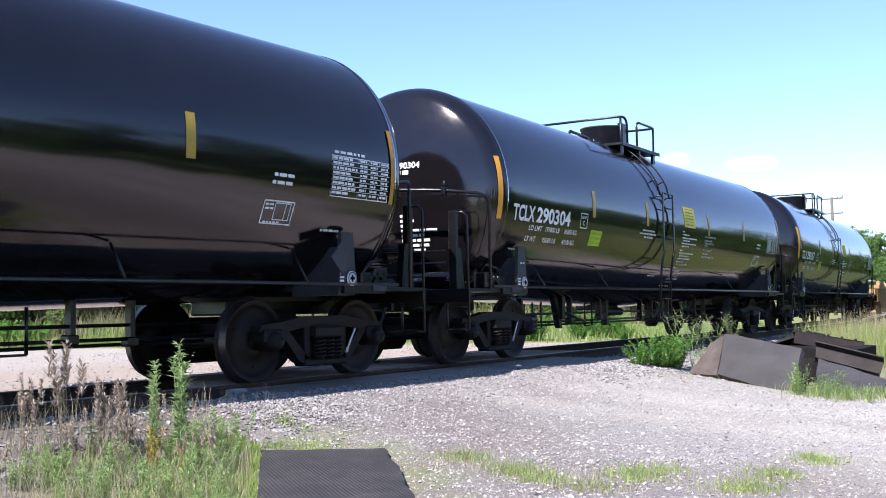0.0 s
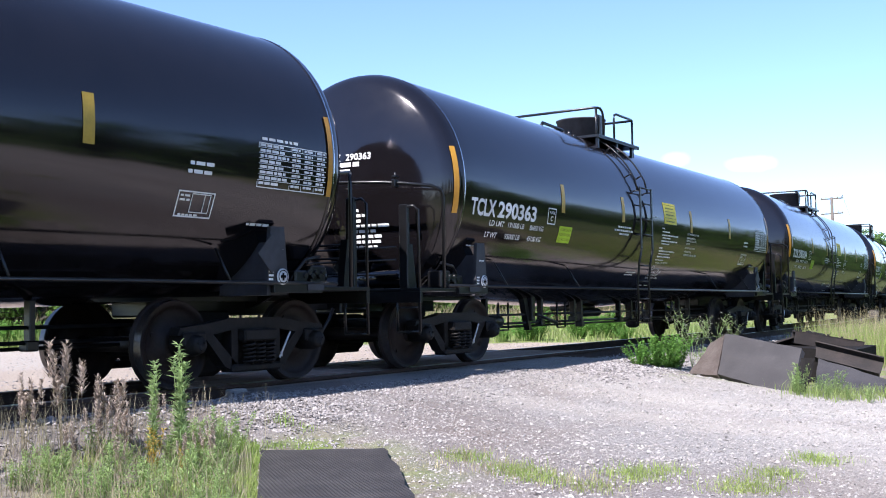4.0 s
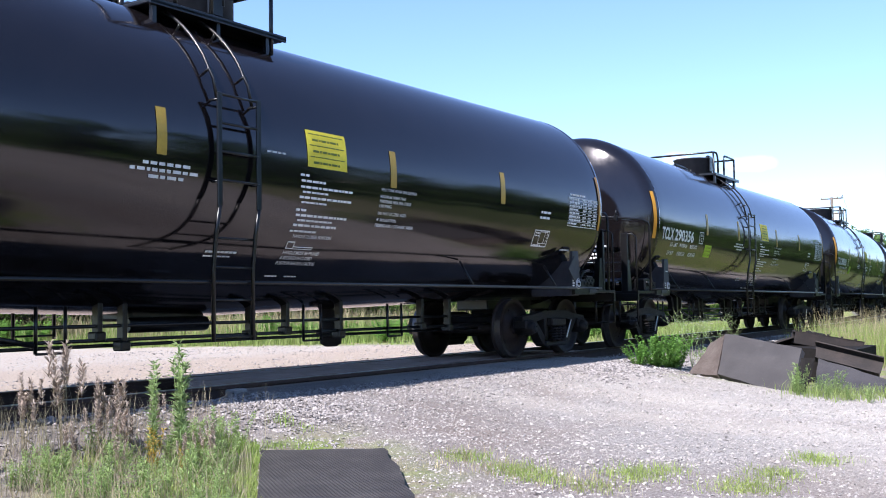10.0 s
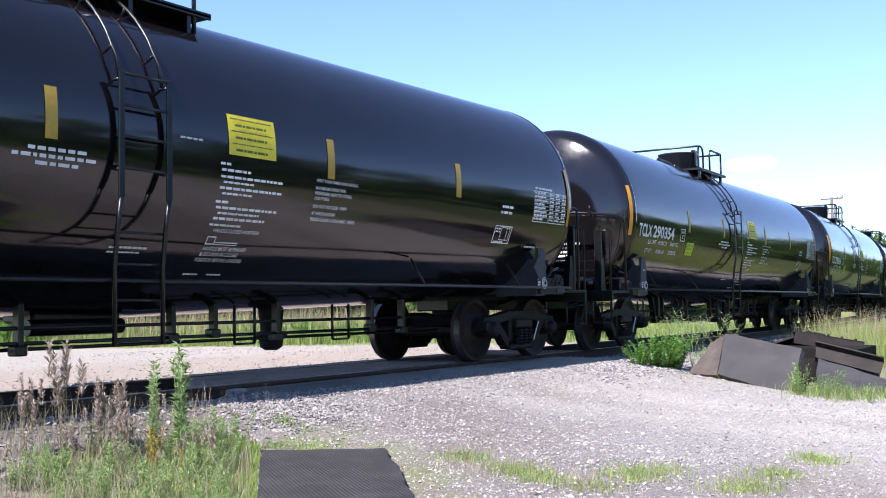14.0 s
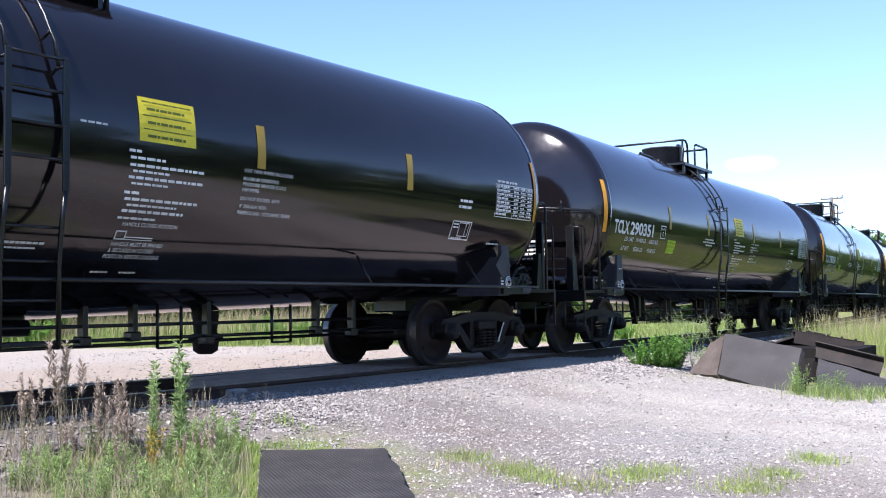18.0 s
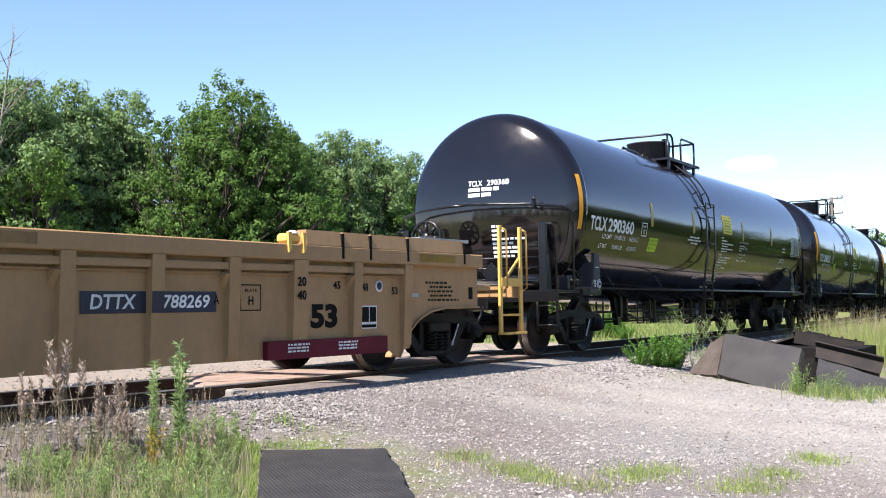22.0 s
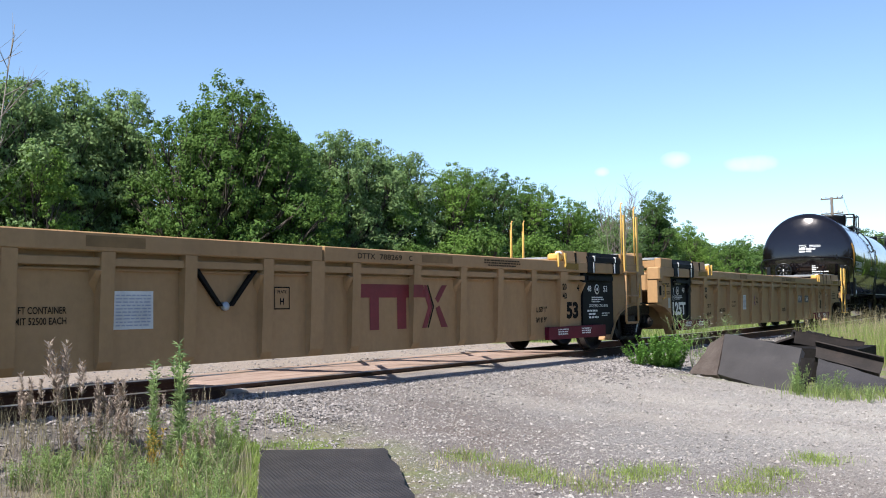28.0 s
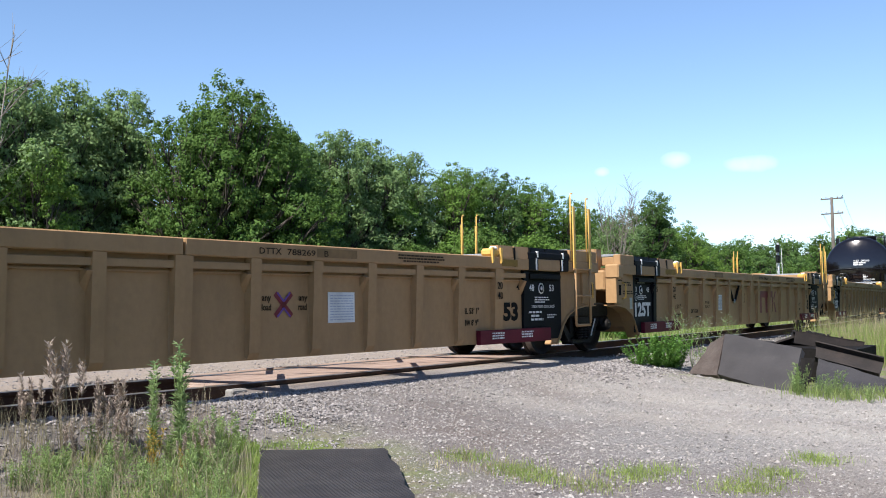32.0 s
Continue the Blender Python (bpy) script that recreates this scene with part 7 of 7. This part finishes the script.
def slab(name, corners, thick, mat, label, group, category="slab"):
    """A thick board whose upper face runs through four corners; edges worn and a little uneven."""
    c = [Vector(p) for p in corners]
    nrm = (c[1] - c[0]).cross(c[3] - c[0]).normalized()
    bm = B()
    n = 6
    rnd = random.Random(len(label))
    rows = []
    for j in range(n + 1):
        row = []
        for i in range(n + 1):
            p = c[0].lerp(c[1], i / n).lerp(c[3].lerp(c[2], i / n), j / n)
            row.append(p + nrm * rnd.uniform(-0.006, 0.006) + (Vector((rnd.uniform(-1, 1), rnd.uniform(-1, 1), rnd.uniform(-1, 1))) * 0.008 if i in (0, n) or j in (0, n) else Vector()))
        rows.append(row)
    up = [[bm.verts.new(p) for p in r] for r in rows]
    dn = [[bm.verts.new(p - nrm * thick) for p in r] for r in rows]
    for j in range(n):
        for i in range(n):
            bm.faces.new((up[j][i], up[j][i + 1], up[j + 1][i + 1], up[j + 1][i]))
            bm.faces.new((dn[j][i], dn[j + 1][i], dn[j + 1][i + 1], dn[j][i + 1]))
    for i in range(n):
        for a, b in ((up[0], dn[0]), (up[n], dn[n])):
            bm.faces.new((a[i], b[i], b[i + 1], a[i + 1]))
        bm.faces.new((up[i][0], up[i + 1][0], dn[i + 1][0], dn[i][0]))
        bm.faces.new((up[i][n], dn[i][n], dn[i + 1][n], up[i + 1][n]))
    bmesh.ops.recalc_face_normals(bm, faces=bm.faces)
    return tagged(part(name, bm, mat), label, category, group)


P = "scrap pile beside the track"
slab("rubber_slab", [(15.85, -3.23, -0.30), (15.09, -4.56, -0.52), (15.88, -4.52, 0.10), (16.58, -3.10, 0.31)], 0.10, RUBBER, "grey rubber crossing panel leaning on the scrap pile", P, "slab")
slab("rusty_slab", [(16.20, -2.62, -0.32), (15.87, -3.20, -0.32), (16.60, -3.08, 0.28), (16.80, -2.78, 0.15)], 0.08, RUST_PANEL, "rust-brown panel leaning on the scrap pile", P, "slab")
slab("rubber_slab", [(15.10, -4.88, -0.50), (15.45, -5.72, -0.58), (16.20, -5.62, -0.34), (16.62, -4.55, -0.08)], 0.08, RUBBER, "grey rubber panel lying tilted in the weeds", P, "slab")
slab("plank", [(15.05, -4.62, -0.5), (15.13, -4.78, -0.5), (15.55, -4.80, -0.02), (15.47, -4.62, -0.02)], 0.07, CREOSOTE_SHADE, "short dark timber standing in the pile", P, "plank")


def channel(a, b, wide, deep, label):
    """A rusty steel channel between two points, with a web and two flanges."""
    a, b = Vector(a), Vector(b)
    length = (b - a).length
    bm = B()
    box(bm, 0, length, -wide / 2, wide / 2, -0.012, 0.012, 0.004)
    box(bm, 0, length, -wide / 2, -wide / 2 + 0.02, -deep, 0.012, 0.004)
    box(bm, 0, length, wide / 2 - 0.02, wide / 2, -deep, 0.012, 0.004)
    for k in range(5):
        x = length * (k + 0.5) / 5
        turned(bm, [(0.0, 0.0), (0.0, 0.022), (0.03, 0.02), (0.03, 0.0)], "z", 8, 0, (x, 0, 0.01))
    ob = part("steel_channel", bm, RUST)
    d = (b - a).normalized()
    ob.matrix_basis = Matrix.Translation(a) @ d.to_track_quat("X", "Z").to_matrix().to_4x4()
    return tagged(ob, label, "steel channel", P)


channel((17.75, -3.85, 0.31), (18.32, -4.80, 0.11), 0.24, 0.20, "rusty steel channel lying on the scrap pile")


def web_channel(a, b, c, d, deep, label):
    """A steel channel standing on edge: its web runs through four corners, two flanges stand out from it."""
    a, b, c, d = (Vector(p) for p in (a, b, c, d))
    out = (b - a).cross(d - a).normalized()
    out = out if out.x < 0 else -out
    bm = B()
    for p, q, r, s in ((a, b, c, d), (a, b, b + out * deep, a + out * deep), (d, c, c + out * deep, d + out * deep)):
        nrm = (q - p).cross(s - p).normalized() * 0.011
        quads(bm, [p + nrm, q + nrm, r + nrm, s + nrm, p - nrm, q - nrm, r - nrm, s - nrm], [(0, 1, 2, 3), (4, 7, 6, 5), (0, 4, 5, 1), (1, 5, 6, 2), (2, 6, 7, 3), (3, 7, 4, 0)])
    bmesh.ops.recalc_face_normals(bm, faces=bm.faces)
    return tagged(part("steel_channel", bm, RUST), label, "steel channel", P)


web_channel((16.97, -4.42, 0.10), (16.98, -5.42, -0.14), (16.71, -5.40, -0.36), (16.78, -4.46, -0.13), 0.12, "rust-brown steel channel sloping from the pile into grass")
slab("steel_plate", [(17.45, -3.45, 0.08), (17.84, -4.05, 0.32), (18.7, -4.1, 0.24), (18.4, -3.3, 0.02)], 0.03, RUST, "rusty steel plate tilted over the scrap pile", P, "plate")
# black block fills the pile's hollow; its colour stands for the shade there
slab("timber", [(17.2, -3.1, 0.10), (17.1, -4.95, 0.02), (18.6, -4.95, 0.05), (18.5, -3.1, 0.12)], 0.62, CREOSOTE_SHADE, "black tarred timbers under the scrap pile", P, "timber")


# ---- trees ----
def crown_mesh(name, seed, lobes, leaves, size, mat, per=44, tuft=0.036):
    """Leaves in many small tufts on the shells of overlapping boughs, with gaps between them; unit height 1 from the root to the top."""
    rng = np.random.default_rng(seed)
    c, r = np.array([l[:3] for l in lobes]), np.array([l[3] for l in lobes])
    m = max(1, leaves // per)
    bough = rng.choice(len(lobes), m, p=r ** 2 / (r ** 2).sum())
    d = rng.normal(0, 1, (m, 3)) + np.array([0, 0, 0.25])
    d /= np.linalg.norm(d, axis=1)[:, None]
    reach = np.where(rng.uniform(0, 1, m) < 0.8, rng.uniform(0.8, 1.12, m), rng.uniform(0.3, 0.8, m))
    at = c[bough] + d * (r[bough] * reach)[:, None] * np.array([1, 1, 0.92])
    wide = tuft * rng.uniform(0.55, 1.35, m)
    own = np.repeat(np.arange(m), per)
    n = len(own)
    o = rng.normal(0, 1, (n, 3))
    o /= np.linalg.norm(o, axis=1)[:, None]
    o[:, 2] = np.where(o[:, 2] < 0, o[:, 2] * 0.55, o[:, 2] * 0.8)
    p = at[own] + o * (wide[own] * rng.uniform(0.35, 1.0, n) ** 0.6)[:, None]
    p[:, 2] = np.maximum(p[:, 2], 0.03)
    nrm = o * 0.9 + d[own] * 0.6 + rng.normal(0, 0.42, (n, 3)) + np.array([0, 0, 0.4])
    nrm /= np.linalg.norm(nrm, axis=1)[:, None]
    t = np.cross(nrm, rng.normal(0, 1, (n, 3)))
    t /= np.linalg.norm(t, axis=1)[:, None]
    b = np.cross(nrm, t)
    h = (size * rng.uniform(0.6, 1.35, n))[:, None]
    v = np.stack([p - t * h, p + b * h * 0.58 - nrm * h * 0.1, p + t * h, p - b * h * 0.58 - nrm * h * 0.1], 1)
    f = np.arange(n * 4).reshape(-1, 4)
    return mesh_of(name, v.reshape(-1, 3).tolist(), f.tolist(), mat)


def trunk_mesh(seed, lobes, thick=0.022, mat=None):
    rnd = random.Random(seed)
    bm = B()
    tube(bm, [(0, 0, -0.02), (0.01, 0.0, 0.15), (-0.01, 0.01, 0.35), (0.0, 0.0, 0.62)], [thick, thick * 0.8, thick * 0.6, thick * 0.3], 8)
    for x, y, z, r in lobes:
        a = Vector((0, 0, max(0.1, z * rnd.uniform(0.35, 0.6))))
        b = Vector((x, y, z))
        tube(bm, [a, a.lerp(b, 0.5) + Vector((0, 0, 0.02)), b], [thick * 0.45, thick * 0.3, thick * 0.1], 6)
        for k in range(3):
            e = b + Vector((rnd.uniform(-1, 1), rnd.uniform(-1, 1), rnd.uniform(-0.3, 1))) * r * 0.8
            tube(bm, [a.lerp(b, 0.7), e], [thick * 0.15, thick * 0.04], 5)
    me = bpy.data.meshes.new("trunk")
    bm.to_mesh(me), bm.free()
    me.materials.append(mat or BARK)
    return me


def lobes_for(seed, n, wide, low, top_r):
    rnd = random.Random(seed)
    out = [(0, 0, 1 - top_r, top_r)]
    for k in range(n):
        a = k * 2.399 + rnd.uniform(-0.4, 0.4)
        z = low + (0.88 - low) * (k + 0.5) / n
        rr = wide * (1 - 0.55 * max(0, (z - 0.45) / 0.55)) * rnd.uniform(0.65, 1.0)
        out.append((math.cos(a) * rr, math.sin(a) * rr, z, rnd.uniform(0.075, 0.125)))
        out.append((math.cos(a + 0.6) * rr * 0.5, math.sin(a + 0.6) * rr * 0.5, z, 0.11))
        out.append((math.cos(a - 0.35) * rr * 1.15, math.sin(a - 0.35) * rr * 1.15, z - 0.04, rnd.uniform(0.05, 0.075)))
    return out


KINDS = []
for k, (n, wide, low, top_r, leaves, size, mi) in enumerate(((20, 0.26, 0.12, 0.11, 31000, 0.0072, 1), (24, 0.33, 0.10, 0.12, 36000, 0.0072, 0), (19, 0.22, 0.15, 0.10, 31000, 0.0072, 2), (21, 0.28, 0.08, 0.12, 31000, 0.0072, 3), (14, 0.40, 0.10, 0.2, 8500, 0.0150, 3), (14, 0.40, 0.10, 0.2, 8500, 0.0150, 0), (18, 0.30, 0.10, 0.12, 5500, 0.017, 0), (18, 0.27, 0.12, 0.12, 5500, 0.017, 1), (16, 0.30, 0.10, 0.14, 2200, 0.028, 0))):
    lobes = lobes_for(101 + k, n, wide, low, top_r)
    KINDS.append((trunk_mesh(120 + k, lobes), crown_mesh("crown", 140 + k, lobes, leaves, size, LEAF[mi], 44 if leaves > 20000 else 18, 0.036 if leaves > 20000 else 0.06)))


def tree(kind, x, y, tall, turn, label, group, wide=1.0):
    t = thing("tree", label, "tree", group)
    t.matrix_basis = pose(x, y, float(height(x, y)) - 0.05, 0, 0, turn) @ Matrix.Diagonal((tall * wide, tall * wide, tall * 1.06, 1))
    placed("trunk", KINDS[kind][0], t)
    placed("crown", KINDS[kind][1], t)
    return t


TL = "dense green leafy tree in the wood beyond the track"
W = "trees beyond the track"
for kind, x, y, tall, wide in ((2, 19.0, 24, 9.2, 1.0), (2, 21.6, 24, 9.2, 0.95), (0, 22.6, 26, 8.8, 1), (2, 24.4, 25, 9.5, 0.95), (2, 26.4, 25, 9.6, 0.9), (0, 28.4, 27, 9.0, 1.0), (1, 29.0, 21.5, 9.9, 0.95), (1, 27.4, 21.8, 8.6, 0.9), (1, 30.9, 21.3, 8.9, 0.95), (0, 32.4, 22, 8.4, 1.0), (0, 35.2, 24, 9.0, 1.0), (3, 36.6, 25, 8.6, 1), (2, 38.8, 24.5, 9.5, 0.95), (2, 41.4, 24.5, 9.5, 1.0), (3, 43.6, 25, 8.6, 1), (2, 45.4, 25, 9.2, 1.0), (3, 48.4, 24, 8.7, 1), (2, 50.5, 25, 8.8, 1), (0, 52.4, 24, 8.8, 1), (3, 55.9, 24, 8.6, 1), (0, 58.5, 25, 8.3, 1), (3, 61.4, 24, 7.9, 1), (0, 65.5, 25, 7.6, 1), (3, 69, 26, 7.6, 1), (0, 73, 26, 7.4, 1), (2, 77, 28, 7.6, 1),
                                (0, 57.0, 16.0, 7.3, 0.95), (1, 59.0, 16.5, 6.6, 0.9), (3, 64.1, 16.5, 6.1, 1.0), (0, 68, 17.5, 5.6, 1.0), (3, 71, 18, 5.4, 1)):
    tree(kind, x, y, tall, (x * 53) % 360, TL, W, wide)
tree(3, 21.0, 22.3, 6.6, 20, "yellow-green leafy tree at the wood's edge", W, 0.9)
for k in range(46):
    x = 15 + k * 1.35 + rnd.uniform(-0.5, 0.5)
    y = 20.3 + rnd.uniform(-1.2, 1.6) + (3.0 if x < 33 else 0.0)
    tree(4 + (k * 7 % 3 > 0), x, y, rnd.uniform(2.6, 5.2), rnd.uniform(0, 360), "leafy green undergrowth tree at the wood's edge", "undergrowth of the wood")
for k in range(26):
    x = 100 + k * 6 + rnd.uniform(-2, 2)
    tree((6, 7)[k % 2], x, 38 + 0.10 * (x - 100) + rnd.uniform(-3, 3), rnd.uniform(7.5, 9.5), rnd.uniform(0, 360), "green tree of a far wood", "far wood", 1.2)
for x, y, tall in ((150, 31, 10), (158, 30, 11), (168, 31, 12), (178, 32, 11)):
    tree(6, x, y, tall, x * 7, "green tree of a far wood", "far wood")
for k in range(17):
    x = 50 + k * 5 + rnd.uniform(-1, 1)
    tree((6, 7)[k % 2], x, x * x * CURVE / 2 - 9.5 + rnd.uniform(-0.8, 0.8), rnd.uniform(5, 6.5), rnd.uniform(0, 360), "green tree of the hedge beside the line", "hedge beside the line", 1.3)
for k in range(11):
    y = 34 + k * 4.8 + rnd.uniform(-1, 1)
    tree((6, 7)[k % 2], 262 + rnd.uniform(-6, 6), y, rnd.uniform(15.5, 17.5), rnd.uniform(0, 360), "green tree of a far wood", "far wood", 1.1)
# wood out of view, added to dim the sky light and show in reflections
for k in range(30):
    x = -75 + k * 8 + rnd.uniform(-2, 2)
    tree(8, x, -46 + rnd.uniform(-4, 4), rnd.uniform(8, 11), rnd.uniform(0, 360), "green tree added out of view behind the camera", "wood across the road", 1.25)
for k in range(24):
    x = 20 + k * 6 + rnd.uniform(-1.5, 1.5)
    tree(8, x, -18 - 0.05 * x + rnd.uniform(-1.5, 1.5), rnd.uniform(7, 9), rnd.uniform(0, 360), "green tree of the hedge across the road", "hedge across the road", 1.2)
# also added out of view, for reflections in the tank heads
for k in range(12):
    tree(8, -70 + rnd.uniform(-4, 4), -38 + k * 8, rnd.uniform(8, 11), rnd.uniform(0, 360), "green tree added out of view down the line", "wood down the line", 1.25)


def bare_tree(x, y, tall, seed, leafy):
    """A thin tree, half dead, its bare grey twigs over a few leaves."""
    rnd = random.Random(seed)
    bm = B()
    tips = []
    for s in range(6):
        a, l = rnd.uniform(0, 6.28), rnd.uniform(0.05, 0.22)
        top = Vector((math.cos(a) * l, math.sin(a) * l, rnd.uniform(0.75, 1.0)))
        tube(bm, [(0, 0, 0), top * 0.45 + Vector((0, 0, 0.03)), top], [0.006, 0.003, 0.001], 6)
        for k in range(14):
            p = top * rnd.uniform(0.4, 0.97)
            q = p + Vector((rnd.uniform(-1, 1), rnd.uniform(-1, 1), rnd.uniform(0.4, 1.3))) * 0.09
            tube(bm, [p, q], [0.002, 0.0006], 4)
            tips.append(q)
            for i in range(2):
                e = q + Vector((rnd.uniform(-1, 1), rnd.uniform(-1, 1), rnd.uniform(0.2, 1.2))) * 0.05
                tube(bm, [p.lerp(q, 0.6), e], [0.001, 0.0004], 3)
    t = thing("bare_tree", "half-dead tree with bare grey twigs above sparse leaves", "tree", W)
    t.matrix_basis = pose(x, y, float(height(x, y)), 0, 0, 0) @ Matrix.Diagonal((tall, tall, tall, 1))
    part("trunk", bm, DEADWOOD, t)
    lobes = [(q.x, q.y, q.z * leafy, 0.05) for q in tips[::5]]
    placed("crown", crown_mesh("crown", seed, lobes, 6000, 0.006, LEAF[2], 20, 0.03), t)


bare_tree(52.6, 16.2, 7.9, 171, 0.72)
bare_tree(54.2, 16.6, 7.4, 172, 0.8)
bare_tree(19.2, 23.0, 10.6, 173, 0.7)

# ---- poles and signal ----
def utility_pole(x, y, tall):
    p = thing("utility_pole", "weathered wooden utility pole with two crossarms", "utility pole", "poles of the line")
    p.matrix_basis = pose(x, y, -0.3, 0, 0, 0)
    part("pole", tube(B(), [(0, 0, 0), (0, 0, tall * 0.5), (0, 0, tall)], [0.17, 0.15, 0.12], 12), POLEWOOD, p)
    for z in (tall - 0.12, tall - 1.35):
        bm = B()
        box(bm, -0.06, 0.06, -0.92, 0.92, z - 0.05, z + 0.05, 0.01)
        arm = part("crossarm", bm, POLEWOOD, p)
        arm.rotation_euler = (0, 0, radians(-8))
        for w in (-0.85, -0.48, 0.48, 0.85):
            bm = turned(B(), [(z + 0.06, 0.02), (z + 0.10, 0.05), (z + 0.17, 0.05), (z + 0.20, 0.02)], "z", 8, 0, (0, w, 0))
            part("insulator", bm, GALV, arm)
    bm = B()
    box(bm, 0.15, 0.42, -0.45, -0.15, tall - 4.1, tall - 3.4, 0.03)
    part("equipment_box", bm, BLACK_FRAME, p)
    return p


utility_pole(89.2, 14.0, 9.7)
utility_pole(150.0, 26.0, 9.7)
for dy, dz in ((-0.85, 9.55), (-0.48, 8.32), (0.85, 8.32)):
    a, b = Vector((89.2, 14.0 + dy, dz)), Vector((150.0, 26.0 + dy, dz))
    pts = [a.lerp(b, t) - Vector((0, 0, 4 * 1.3 * t * (1 - t))) for t in np.linspace(0, 1, 17)]
    tagged(part("overhead_wire", tube(B(), pts, 0.014, 5), BLACK_FRAME), "thin dark overhead wire between utility poles", "wire", "wires of the line")
sig = thing("railway_signal", "far railway signal mast with dark heads and a ladder", "railway signal")
sig.matrix_basis = pose(81.0, 16.0, -0.2)
part("mast", tube(B(), [(0, 0, 0), (0, 0, 5.6)], 0.07, 10), GALV, sig)
for z in (5.15, 4.35):
    bm = B()
    box(bm, -0.16, -0.04, -0.17, 0.17, z - 0.30, z + 0.30, 0.03)
    hd = part("signal_head", bm, BLACK_FRAME, sig)
    for dz in (-0.18, 0.02, 0.2):
        bm = turned(B(), [(-0.30, 0.085), (-0.16, 0.085), (-0.16, 0.0)], "x", 12, 0, (0, 0, z + dz))
        part("lens_hood", bm, GLASS_LAMP, hd)
bm = B()
for y in (-0.2, 0.2):
    tube(bm, [(0.4, y, 0), (0.14, y, 5.2)], 0.02, 6)
for k in range(16):
    z = 0.3 + k * 0.31
    x = 0.4 - 0.26 * z / 5.2
    tube(bm, [(x, -0.2, z), (x, 0.2, z)], 0.012, 5)
part("ladder", bm, GALV, sig)


def motions():
    """The train rolls along the curved track; every wheelset turns with the way it has gone."""
    times = [0.0, 3.0, 6.0, 9.0, 12.0, 15.0, 18.0, 21.0, 24.0, 27.0, 29.5, 32.0]
    drift = [0.323, 0.270, 0.209, 0.138, 0.064, 0.0, -0.010, 0.075, 0.137, 0.184, 0.246, 0.346]

    def gone(t):
        return 4.08 * (t - 16) + float(np.interp(t, times, drift)) - 0.035

    for car, at, flip in TRAIN:
        walk(car, [(float(t), track(at + gone(t), 0.03 if car.name.startswith("tank") else 0.06, 0, 180 if flip else 0)) for t in np.arange(0, 32.01, 1.0)])
        wheels = [o for o in car.children_recursive if o.name.startswith("wheelset")]
        for k, w in enumerate(wheels):
            here = Vector(w.location)
            rows = []
            for i in range(241):
                t = 32.0 * i / 240
                a = math.degrees(gone(t) / WHEEL_R) * (-1 if flip else 1) + 37 * k
                rows.append((t, Matrix.Translation(here) @ Matrix.Rotation(radians(a), 4, "Y")))
            walk(w, rows)


motions()
